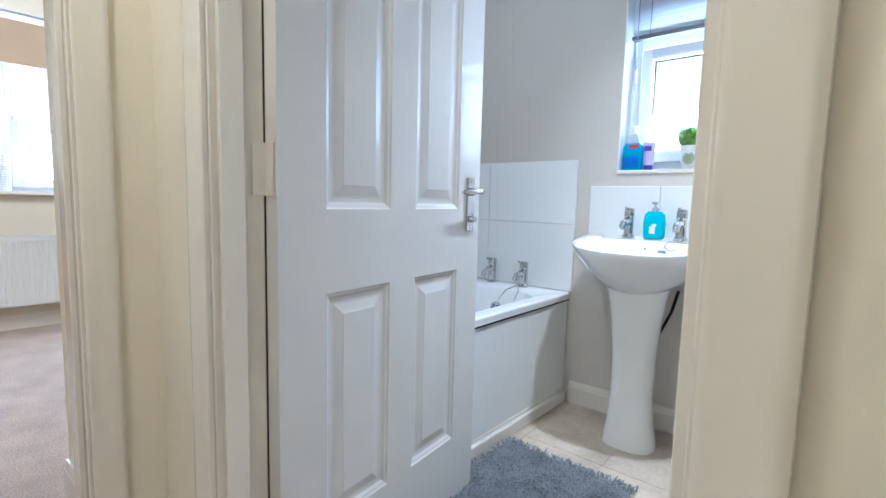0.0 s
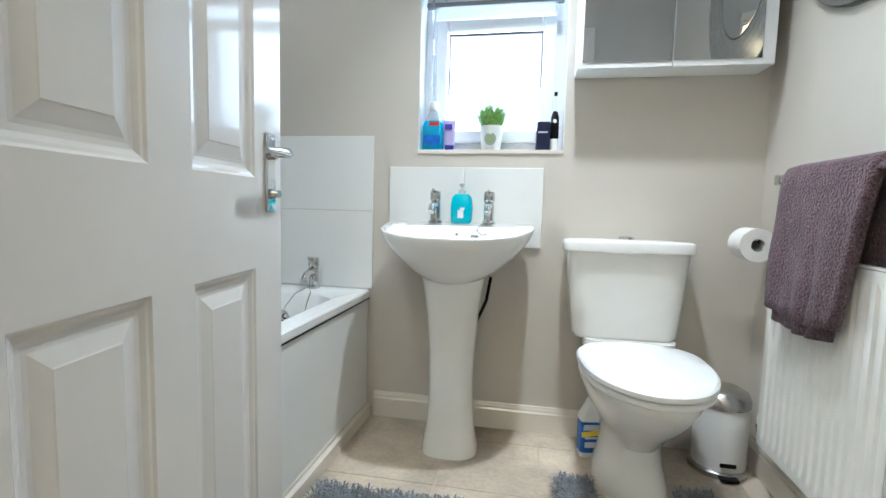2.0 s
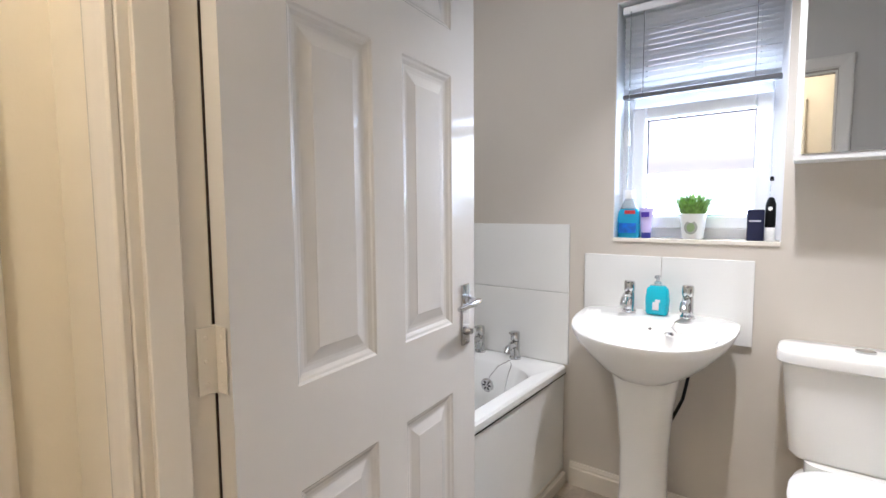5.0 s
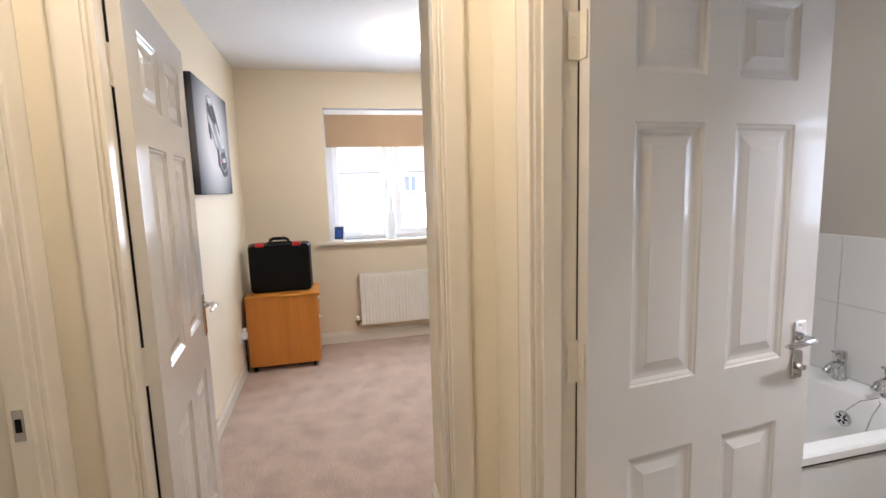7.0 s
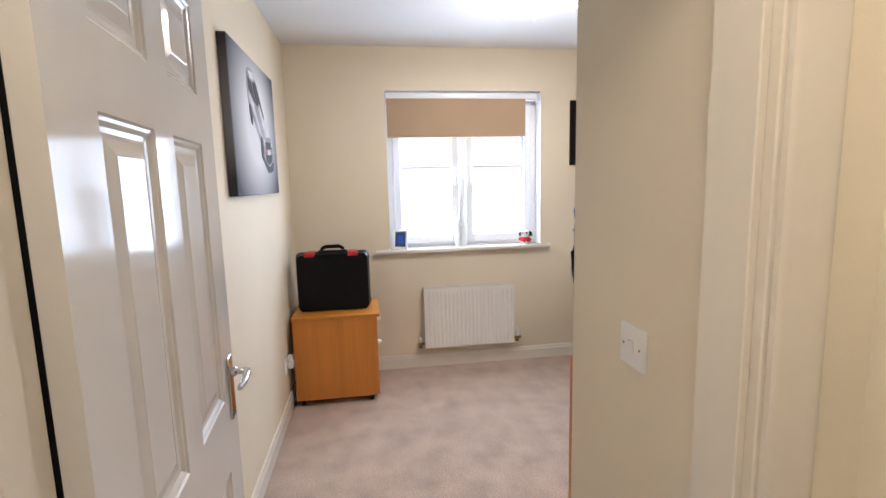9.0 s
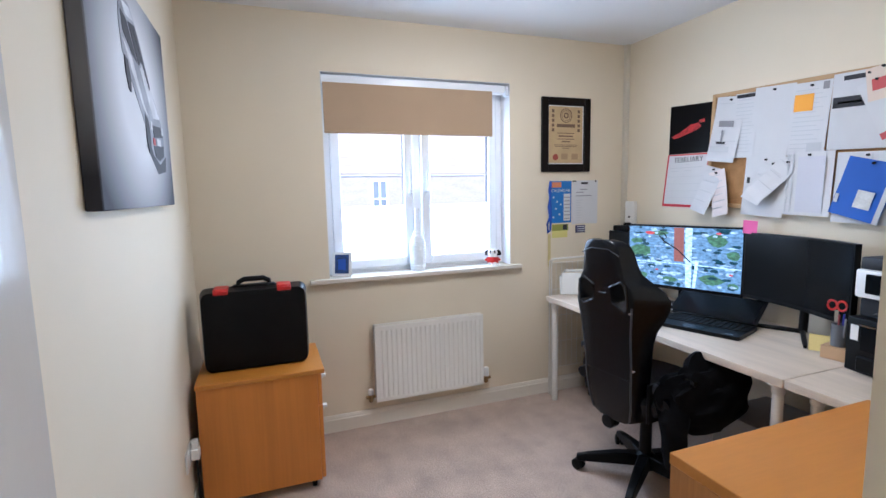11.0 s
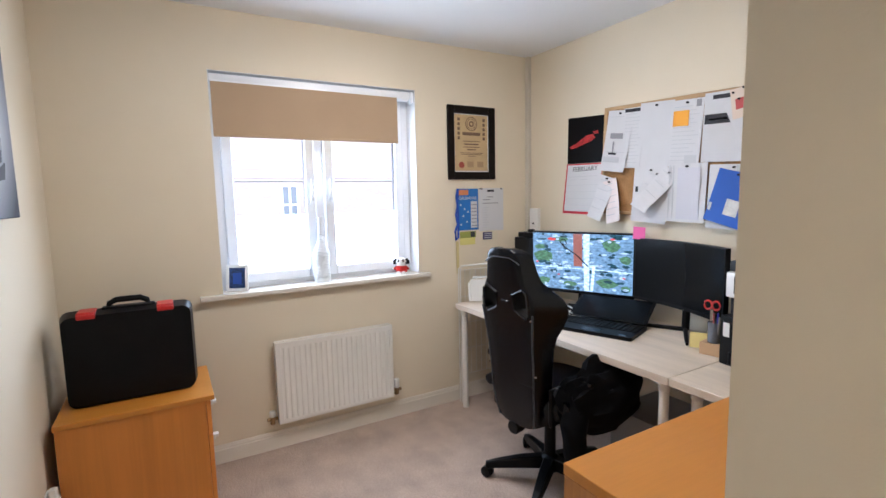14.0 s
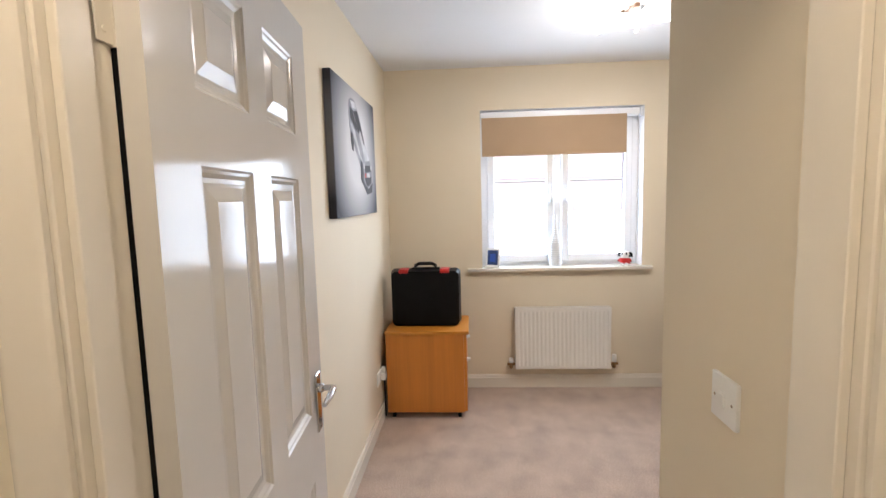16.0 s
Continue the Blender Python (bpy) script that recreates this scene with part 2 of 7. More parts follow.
setting("wall_landing_west", wall_boxes(LY, MIDY, DX0 + 0.05, DX1, [OH], "y"), M_LANDWALL, "warm cream landing wall with a doorway", "wall")
setting("wall_office_window", wall_boxes(OLY - 0.1, OCY + 0.1, OWX - 0.28, OWX, [(0.110, 1.335, 0.945, 2.174)], "y"), M_CREAM, "cream painted wall with a wide window", "wall")
setting("wall_office_picture", wall_boxes(OWX, DX0 + 0.05, OLY - 0.1, OLY, [], "x"), M_CREAM, "cream painted wall with a canvas picture", "wall")
setting("wall_office_board", wall_boxes(OWX, PX, OCY, OCY + 0.1, [], "x"), M_CREAM, "cream painted wall with a pinboard", "wall")
setting("wall_bath_window", wall_boxes(PX + 0.03, BRX + 0.1, BFY, BFY + 0.28, [(-0.722, -0.148, 1.122, 2.07)], "x"), M_BATHWALL, "stone grey painted wall with a small window", "wall")
setting("wall_bath_right", wall_boxes(MIDY, BFY, BRX, BRX + 0.1, [], "y"), M_BATHWALL, "stone grey painted wall with a towel rail", "wall")
LH = (-0.970, -0.150, 0.0, DOORH + 0.03)
setting("wall_landing_south", wall_boxes(DX1 - 0.05, LX, LY - 0.1, LY, [LH], "x"), M_LANDWALL, "warm cream landing wall with a doorway", "wall")
setting("wall_landing_end", wall_boxes(LY - 0.1, MIDY, LX, LX + 0.1, [], "y"), M_LANDWALL, "plain warm cream landing end wall", "wall")
# plain walls that close the room behind the landing door
setting("wall_side_room", boxes(((-1.06, -1.90, 0), (LX + 0.1, -1.80, CEIL)), ((LX, -1.80, 0), (LX + 0.1, LY - 0.1, CEIL)), ((-1.06, -1.80, 0), (-0.96, LY - 0.1, CEIL))), M_LANDWALL, "plain cream walls of the neighbouring room", "wall")

setting("ceiling", boxes(((OWX - 0.28, -1.9, CEIL), (LX + 0.1, BFY + 0.28, CEIL + 0.1))), M_CEIL, "plain white painted plaster ceiling", "ceiling")
setting("floor", boxes(((OWX - 0.28, -1.9, -0.12), (LX + 0.1, BFY + 0.28, -0.02))), M_GROUT, "sub floor under carpet and vinyl", "floor")
carpet = boxes(((OWX, OLY, -0.02), (PX, OCY, 0)), ((PX, OLY, -0.02), (DX1, 0.60, 0)), ((DX1, -1.8, -0.02), (LX, 0.60, 0)))
setting("carpet_floor", carpet, M_CARPET, "mauve grey cut-pile fitted carpet", "carpet")
vinyl_floor = setting("vinyl_floor", boxes(((BLX, 0.60, -0.02), (BRX, BFY, -0.003))), M_GROUT, "beige stone-look vinyl tile floor", "floor")


# ---- skirting, linings, architraves ----
def skirting(name, segs, material=None, h=0.105, t=0.016):
    """segs: (axis, fixed, from, to, side): board on the face at 'fixed', standing out to 'side'."""
    bm = bmesh.new()
    prof = ((0, 0), (t, 0), (t, h * 0.74), (t * 0.75, h * 0.80), (t * 0.75, h * 0.86), (t * 0.45, h), (0, h))
    for axis, fx, a, b, side in segs:
        rings = []
        for u in (a, b):
            rings.append([(u, fx + side * d, z) if axis == "x" else (fx + side * d, u, z) for d, z in prof])
        loft(rings, bm=bm)
    return setting(name, bm, material or M_GLOSS, "cream-white gloss painted skirting board", "skirting")


skirting("baseboard_office", [("y", OWX, OLY, OCY, 1), ("x", OLY, OWX + 0.016, DX0, 1), ("x", OCY, OWX + 0.016, PX, -1), ("y", PX, NY, OCY - 0.016, -1), ("x", NY, PX, DX0 - 0.022, -1)])
skirting("baseboard_bath", [("x", BFY, -0.895, BRX, -1), ("y", BRX, PY1, BFY - 0.016, -1), ("x", PY1, 0.125, BRX - 0.016, 1)])
skirting("baseboard_landing", [("x", PY0, -1.03, -0.84, -1), ("x", PY0, 0.100, LX, -1), ("x", LY, -0.09, LX, 1), ("y", LX, LY, PY0, -1)])


def door_frame(name, hole, w0, w1, axis, swing):
    """Lining, stops and architraves round the hole (u0, u1, _, top). swing: +1 when the leaf sits at the w1 face."""
    u0, u1, top = hole[0], hole[1], hole[3]
    root = thing(name, "white gloss painted door lining and architrave", "door frame", kind="structure")
    t = 0.03

    def bx(ua, ub, wa, wb, za, zb):
        return ((ua, wa, za), (ub, wb, zb)) if axis == "x" else ((wa, ua, za), (wb, ub, zb))

    e = 0.002
    for ua, ub in ((u0, u0 + t), (u1 - t, u1)):
        part("lining", boxes(bx(ua, ub, w0 - e, w1 + e, 0, top - t), bev=0.002), M_GLOSS, root, smooth=False)
    part("lining", boxes(bx(u0, u1, w0 - e, w1 + e, top - t, top), bev=0.002), M_GLOSS, root, smooth=False)
    s0, s1 = (w0 + 0.012, w1 - 0.042) if swing > 0 else (w0 + 0.042, w1 - 0.012)
    part("door_stop", boxes(bx(u0 + t, u0 + t + 0.012, s0, s1, 0, top - t), bx(u1 - t - 0.012, u1 - t, s0, s1, 0, top - t), bx(u0 + t + 0.012, u1 - t - 0.012, s0, s1, top - t - 0.012, top - t), bev=0.0015), M_GLOSS, root, smooth=False)
    # moulded architrave profile: across the face (0 at the opening) and out of the wall
    aw = 0.060
    prof = ((0, 0), (0, 0.008), (0.003, 0.0105), (0.007, 0.0115), (0.022, 0.0125), (0.040, 0.0148), (0.049, 0.0165), (0.055, 0.0165), (0.059, 0.0140), (aw, 0.010), (aw, 0))
    for face, out in ((w0, -1), (w1, 1)):
        for side in (0, 1, 2):
            rings = []
            for endpt in (0, 1):
                ring = []
                for d, o in prof:
                    wv = face + out * (o + 0.003)
                    if side == 2:
                        u = (u0 + t - 0.006 - d) if endpt == 0 else (u1 - t + 0.006 + d)
                        zz = top - t + 0.006 + d
                    else:
                        u = (u0 + t - 0.006 - d) if side == 0 else (u1 - t + 0.006 + d)
                        zz = 0.0 if endpt == 0 else top - t + 0.006 + d
                    ring.append((u, wv, zz) if axis == "x" else (wv, u, zz))
                rings.append(ring)
            part("architrave", loft(rings), M_GLOSS, root)
    return root


frame_bath = door_frame("door_frame_bathroom", BH, PY0, PY1, "x", 1)
frame_office = door_frame("door_frame_office", OH, DX0, DX1, "y", -1)
frame_side = door_frame("door_frame_landing", LH, LY - 0.1, LY, "x", -1)


# ---- six-panel doors ----
def rect_ring(x0, x1, z0, z1, y):
    return [(x0, y, z0), (x1, y, z0), (x1, y, z1), (x0, y, z1)]


def door_leaf(name, label, w, x, y, rz, handle_side, lock):
    """Leaf along +x from its hinge edge at the base; thickness along y."""
    root = thing(name, label, "door", x, y, 0.008, rz, kind="structure")
    T, H = 0.036, 1.981
    s, m = 0.122, 0.100
    pw = (w - 2 * s - m) / 2
    cols = ((s, s + pw), (s + pw + m, w - s))
    rows = ((0.215, 0.756), (0.940, 1.570), (1.680, 1.872))
    frame_parts = [((0, -T / 2, 0), (s, T / 2, H)), ((w - s, -T / 2, 0), (w, T / 2, H)), ((cols[0][1], -T / 2, 0), (cols[1][0], T / 2, H))]
    zs = [0.0] + [v for r in rows for v in r] + [H]
    for c0, c1 in cols:
        for i in range(0, len(zs), 2):
            frame_parts.append(((c0, -T / 2, zs[i]), (c1, T / 2, zs[i + 1])))
    for k, fp in enumerate(frame_parts):
        part(("stile", "stile", "muntin")[k] if k < 3 else "rail", boxes(fp), M_DOOR, root, smooth=False)
    for c0, c1 in cols:
        for r0, r1 in rows:
            bm = bmesh.new()
            for sg in (-1, 1):
                rings = []
                for inset, depth in ((0.0, 0.0), (0.004, 0.0035), (0.009, 0.005), (0.016, 0.0095), (0.024, 0.0105), (0.030, 0.0100), (0.052, 0.0040), (0.054, 0.0030)):
                    rings.append(rect_ring(c0 + inset, c1 - inset, r0 + inset, r1 - inset, sg * (T / 2 - depth)))
                loft(rings, cap0=False, bm=bm)
            part("panel", bm, M_DOOR, root, smooth=False)
    # lever handles on long plates
    hz = 0.954
    hx = w - 0.060
    for sg in (-1, 1):
        yb = sg * T / 2
        pl = part("handle_plate", boxes(((hx - 0.0205, yb, hz - 0.083), (hx + 0.0205, yb + sg * 0.007, hz + 0.083)), bev=0.002), M_CHROME, root, "chrome lever handle on a long plate", smooth=False)
        part("boss", turned(lathe(((0.013, 0), (0.013, 0.012), (0.0085, 0.016), (0.0085, 0.040))), Matrix.Translation((hx, yb + sg * 0.006, hz + 0.04)) @ pose(0, 0, 0, -90 * sg)), M_CHROME, pl)
        part("lever", tube([(hx, yb + sg * 0.046, hz + 0.04), (hx - 0.02, yb + sg * 0.050, hz + 0.041), (hx - 0.06, yb + sg * 0.050, hz + 0.039), (hx - 0.108, yb + sg * 0.046, hz + 0.036)], radii=[0.0085, 0.0095, 0.0085, 0.006]), M_CHROME, pl)
        for dz in (-0.072, 0.072):
            part("screw", turned(lathe(((0.004, 0), (0.004, 0.0015)), 10), Matrix.Translation((hx, yb + sg * 0.007, hz + dz)) @ pose(0, 0, 0, -90 * sg)), M_STEEL, pl)
        if lock:
            part("thumb_turn", turned(lathe(((0.011, 0), (0.011, 0.006), (0.008, 0.010), (0.008, 0.018))), Matrix.Translation((hx, yb + sg * 0.007, hz - 0.045)) @ pose(0, 0, 0, -90 * sg)), M_STEEL, pl)
    part("latch", boxes(((w, -0.011, hz + 0.01), (w + 0.002, 0.011, hz + 0.07)), ((w, -0.006, hz + 0.032), (w + 0.011, 0.006, hz + 0.048))), M_STEEL, root, "steel latch plate", smooth=False)
    return root


def hinge(z, x, y, rz, root):
    """Knuckle at x, y; one flap on the lining, towards local -x."""
    bm = tube([(0, 0, -0.05), (0, 0, 0.05)], 0.0055, 10)
    for k in (-0.05, -0.018, 0.018, 0.05):
        lathe(((0.0064, -0.0012), (0.0064, 0.0012)), 10, bm, (0, 0, k))
    m = pose(x, y, z, 0, 0, rz)
    h = part("hinge", turned(bm, m), M_GLOSS, root, "hinge painted over in white")
    part("flap", turned(boxes(((-0.030, -0.0045, -0.05), (-0.002, -0.0020, 0.05)), bev=0.0006), m), M_GLOSS, h, smooth=False)
    for dz in (-0.035, 0.0, 0.035):
        part("screw", turned(lathe(((0.004, 0), (0.003, 0.0012)), 8), m @ Matrix.Translation((-0.018, -0.0045, dz)) @ pose(0, 0, 0, 90)), M_GLOSS, h)


# leaf thickness lies behind the hinge line
ANG_B = 96.0
bath_door = door_leaf("door_bathroom", "white six-panel bathroom door standing open", 0.762, -0.774 + 0.0185, PY1 + 0.0065, ANG_B, 1, True)
for hz in (0.22, 1.025, 1.76):
    hinge(hz, -0.7740 + 0.0005, PY1 + 0.0055, 90, frame_bath)
for hz in (0.22, 1.025, 1.76):
    leaf_flap = part("leaf_flap", boxes(((-0.7690, PY1 + 0.0030, hz - 0.05), (-0.7430, PY1 + 0.0052, hz + 0.05)), bev=0.0006), M_GLOSS, bath_door, "hinge flap painted over in white", smooth=False)
    leaf_flap.matrix_parent_inverse = bath_door.matrix_world.inverted()
    for dz in (-0.035, 0.0, 0.035):
        part("screw", turned(lathe(((0.004, 0), (0.003, 0.0012)), 8), Matrix.Translation((-0.756, PY1 + 0.0031, hz + dz)) @ pose(0, 0, 0, 90)), M_GLOSS, leaf_flap)
ANG_O = 184.5
office_door = door_leaf("door_office", "white six-panel office door open against the wall", 0.757, DX0 - 0.004, -0.397 + 0.0185, ANG_O, 1, False)
for hz in (0.22, 1.0, 1.76):
    hinge(hz, DX0 - 0.0035, -0.3965, 180, frame_office)
# dark brown strip added as the shade between bathroom leaf and lining
part("hinge_seal", boxes(((-0.7800, PY1 + 0.0025, 0.01), (-0.7765, PY1 + 0.016, 1.985))), mat("brown_gap_shade", (0.06, 0.042, 0.03), 0.7), frame_bath, "dark brown strip drawn for the shade in the hinge gap", smooth=False)
# added black strips paint the dark of the office door's hinge gap
part("hinge_seal", boxes(((DX0 - 0.018, -0.4050, 0.01), (DX0 - 0.0042, -0.3972, 1.985)), ((DX0 - 0.0038, -0.3968, 0.01), (DX0 - 0.0022, -0.3915, 1.985))), M_BLACKP, frame_office, "black strip drawn for the shade in the hinge gap", smooth=False)
side_door = door_leaf("door_landing", "white six-panel landing door slightly ajar", 0.757, -0.182, LY - 0.1 + 0.0185, 188, 1, False)
part("strike_plate", boxes(((-0.9290, LY - 0.047, 0.935), (-0.9268, LY - 0.026, 1.005))), M_STEEL, frame_side, "steel strike plate", smooth=False)
part("strike_hole", boxes(((-0.9275, LY - 0.043, 0.955), (-0.9262, LY - 0.031, 0.985))), M_BLACKP, frame_side, "dark latch hole", smooth=False)


# ---- windows ----
M_GLASS = mat("clear_glass", (1, 1, 1), 0.0, trans=1.0)
M_FROST = mat("obscure_glass", (1, 1, 1), 0.28, trans=1.0, bump=0.5, bump_scale=60)
M_GLASS.node_tree.nodes["Principled BSDF"].inputs["IOR"].default_value = 1.01
M_FROST.node_tree.nodes["Principled BSDF"].inputs["IOR"].default_value = 1.15
M_DARKSEAL = mat("black_seal", (0.02, 0.02, 0.022), 0.6)


def bars(x0, x1, z0, z1, w, y0, y1):
    return [((x0, y0, z0), (x0 + w, y1, z1)), ((x1 - w, y0, z0), (x1, y1, z1)), ((x0 + w, y0, z0), (x1 - w, y1, z0 + w)), ((x0 + w, y0, z1 - w), (x1 - w, y1, z1))]


def pane(root, x0, x1, z0, z1, y, material, w=0.006):
    p = part("pane", boxes(((x0, y, z0), (x1, y + 0.006, z1))), material, root, smooth=False)
    p.visible_shadow = False
    part("seal", boxes(*bars(x0 - 0.002, x1 + 0.002, z0 - 0.002, z1 + 0.002, w, y - 0.004, y - 0.0005)), M_DARKSEAL, root, smooth=False)


# local frame: x along the wall, y outwards, z up
ow = thing("window_office", "white plastic casement window with two lights", "window", OWX, 0.110, 0.945, 90, kind="structure")
# local x = world +y, local y = world -x
OWW, OWH = 1.225, 1.229
part("window_frame", boxes(*bars(0, OWW, 0, OWH, 0.055, 0.13, 0.20), ((0.575, 0.13, 0.055), (0.630, 0.20, OWH - 0.055)), bev=0.004), M_UPVC, ow, smooth=False)
for a, b, hx in ((0.050, 0.572, 0.545), (0.633, OWW - 0.050, 0.66)):
    sash = part("sash", boxes(*bars(a, b, 0.050, OWH - 0.05, 0.058, 0.105, 0.17), bev=0.006), M_UPVC, ow, smooth=False)
    pane(sash, a + 0.058, b - 0.058, 0.108, OWH - 0.108, 0.135, M_GLASS, 0.0035)
    part("window_handle", merged(boxes(((hx - 0.011, 0.092, 0.50), (hx + 0.011, 0.105, 0.56)), bev=0.003), tube([(hx, 0.09, 0.53), (hx, 0.075, 0.54), (hx, 0.072, 0.60), (hx, 0.075, 0.655)], radii=[0.010, 0.011, 0.010, 0.007])), M_UPVC, ow)
part("window_sill", boxes(((-0.115, -0.040, -0.004), (OWW + 0.07, 0.0, 0.022)), ((0.001, -0.005, -0.003), (OWW - 0.001, 0.14, 0.0215)), bev=0.004, seg=2), M_GLOSS, ow)
part("reveal", boxes(((0.0005, 0.001, 0.022), (0.004, 0.13, OWH)), ((OWW - 0.004, 0.001, 0.022), (OWW - 0.0005, 0.13, OWH)), ((0.004, 0.001, OWH - 0.004), (OWW - 0.004, 0.13, OWH - 0.0005))), M_CEIL, ow, smooth=False)

bw = thing("window_bathroom", "white plastic bathroom window with obscured lower pane", "window", -0.722, BFY, 1.122, 0, kind="structure")
BWW, BWH = 0.574, 0.948
part("window_frame", boxes(*bars(0, BWW, 0, BWH, 0.045, 0.11, 0.18), ((0.045, 0.11, 0.528), (BWW - 0.045, 0.18, 0.640)), bev=0.004), M_UPVC, bw, smooth=False)
sash = part("sash", boxes(*bars(0.046, BWW - 0.042, 0.042, 0.540, 0.052, 0.085, 0.15), bev=0.006), M_UPVC, bw, smooth=False)
pane(sash, 0.098, BWW - 0.094, 0.094, 0.488, 0.12, M_FROST)
toplight = part("sash", boxes(*bars(0.042, BWW - 0.042, 0.600, BWH - 0.042, 0.045, 0.085, 0.15), bev=0.006), M_UPVC, bw, smooth=False)
pane(toplight, 0.087, BWW - 0.087, 0.645, BWH - 0.087, 0.12, M_FROST)
part("glazing_bar", boxes(((BWW / 2 - 0.009, 0.108, 0.645), (BWW / 2 + 0.009, 0.118, BWH - 0.087)), ((0.087, 0.108, 0.745), (BWW / 2 - 0.009, 0.118, 0.763)), ((BWW / 2 + 0.009, 0.108, 0.745), (BWW - 0.087, 0.118, 0.763))), M_UPVC, bw, smooth=False)
part("reveal", boxes(((0.0005, 0.001, 0.004), (0.004, 0.11, BWH)), ((BWW - 0.004, 0.001, 0.004), (BWW - 0.0005, 0.11, BWH)), ((0.004, 0.001, BWH - 0.004), (BWW - 0.004, 0.11, BWH - 0.0005))), M_CEIL, bw, smooth=False)
part("window_sill", boxes(((0.0005, -0.006, -0.012), (BWW - 0.0005, 0.11, 0.004)), bev=0.002), M_GLOSS, bw, smooth=False)

# roller blind, a third drawn down
blind = thing("roller_blind", "taupe fabric roller blind drawn part way down", "blind", OWX, 0.110, 2.105, 90)
part("tube", turned(lathe(((0.019, 0), (0.019, OWW - 0.06)), 20), Matrix.Translation((0.02, 0.030, 0.015)) @ pose(0, 0, 0, 0, 90, 0)), M_UPVC, blind)
part("cassette", boxes(((0.006, 0.012, 0.010), (OWW - 0.03, 0.055, 0.055)), bev=0.006, seg=2), M_UPVC, blind)
part("fabric", boxes(((0.012, 0.010, -0.268), (OWW - 0.125, 0.0125, 0.012))), M_BLIND, blind, smooth=False)
part("bottom_bar", boxes(((0.012, 0.007, -0.278), (OWW - 0.125, 0.016, -0.262)), bev=0.003), M_BLIND, blind)
part("bracket", boxes(((OWW - 0.028, 0.008, -0.012), (OWW - 0.008, 0.052, 0.056)), bev=0.006, seg=2), M_UPVC, blind)


# ---- radiators ----
def radiator(root, w, h, d, pitch, material):
    """Panel radiator along x, front at -y, back at 0, base z 0."""
    n = max(4, round(w / pitch))
    p = (w - 0.03) / n
    xs = []
    for i in range(n):
        x = 0.015 + i * p
        xs += [(x, 0), (x + p * 0.30, 0), (x + p * 0.42, 0.007), (x + p * 0.78, 0.007), (x + p * 0.90, 0)]
    xs = [(0, 0)] + xs + [(w - 0.015, 0), (w, 0)]
    rings = [[(x, -d + (dd if 0.03 < z < h - 0.03 else 0), z) for x, dd in xs] for z in (0.004, 0.02, 0.028, 0.048, h - 0.048, h - 0.028, h - 0.02, h - 0.002)]
    bm = loft(rings, cap0=False, cap1=False, closed=False)
    box(bm, (0.002, -d + 0.010, 0.004), (w - 0.002, -d + 0.022, h - 0.004))
    part("front_panel", bm, material, root)
    part("back_panel", boxes(((0.004, -0.034, 0.01), (w - 0.004, -0.024, h - 0.01)), bev=0.003), material, root)
    for x0, x1 in ((-0.003, 0.0), (w, w + 0.003)):
        part("side_panel", boxes(((x0, -d + 0.001, 0.002), (x1, -0.022, h + 0.001)), bev=0.0008), material, root, smooth=False)
    bm = boxes(((0, -d, h), (w, -d + 0.008, h + 0.006)), ((0, -0.030, h), (w, -0.022, h + 0.006)))
    k = int(w / 0.017)
    for i in range(k):
        x = w * i / k
        box(bm, (x, -d + 0.008, h + 0.001), (x + 0.006, -0.030, h + 0.005))
    part("top_grille", bm, material, root, smooth=False)
    for bx_ in (0.08, w - 0.12):
        part("wall_bracket", boxes(((bx_, -0.026, 0.06), (bx_ + 0.04, 0.0, h - 0.06))), material, root, smooth=False)


M_BRASS = mat("tarnished_brass", (0.30, 0.20, 0.10), 0.4, 1.0, mottle=0.2, mottle_scale=30)


def rad_valve(root, x, y, z, tall):
    part("valve", merged(lathe(((0.013, 0), (0.015, 0.006), (0.013, 0.02), (0.018, 0.022), (0.018, 0.040), (0.011, 0.044)), 14, None, (x, y, z - 0.03)), tube([(x - 0.03, y, z), (x + 0.03, y, z)], 0.010)), M_BRASS, root, "tarnished brass radiator valve")
    part("valve_cap", lathe(((0.015, 0), (0.018, 0.004), (0.018, tall), (0.014, tall + 0.006)), 16, None, (x, y, z + 0.014)), M_PLASTIC, root, "white plastic valve cap")
    part("pipe", tube([(x, y, z - 0.026), (x, y + 0.006, z - 0.034), (x, y + 0.015, z - 0.036), (x, 0.0, z - 0.036)], 0.0075), M_BRASS, root, "bare copper pipe")


rad_o = thing("radiator", "white panel radiator under the office window", "radiator", OWX, 0.357, 0.168, 90)
radiator(rad_o, 0.728, 0.485, 0.075, 0.0335, M_RAD)
rad_valve(rad_o, -0.035, -0.045, 0.035, 0.03)
rad_valve(rad_o, 0.763, -0.045, 0.035, 0.055)

rad_b = thing("radiator", "tall white panel radiator below the towel", "radiator", BRX, 2.045, 0.165, -90)
radiator(rad_b, 0.545, 0.620, 0.075, 0.040, M_RAD)
part("vent_plug", turned(lathe(((0.024, 0), (0.024, 0.005), (0.018, 0.007), (0.013, 0.007), (0.013, 0.018), (0.008, 0.022)), 20), Matrix.Translation((0.548, -0.045, 0.580)) @ pose(0, 0, 0, 0, 90, 0)), M_PLASTIC, rad_b)
rad_valve(rad_b, -0.03, -0.045, 0.035, 0.03)
rad_valve(rad_b, 0.577, -0.045, 0.035, 0.03)


# ---- bathroom fittings ----
# bath along the side wall, taps at the window end
bath = thing("bath", "white acrylic bath with a white side panel", "bath", BLX, PY1, 0.0)
BW_, BL_ = 0.790, BFY - PY1
cx, cy = BW_ / 2, BL_ / 2


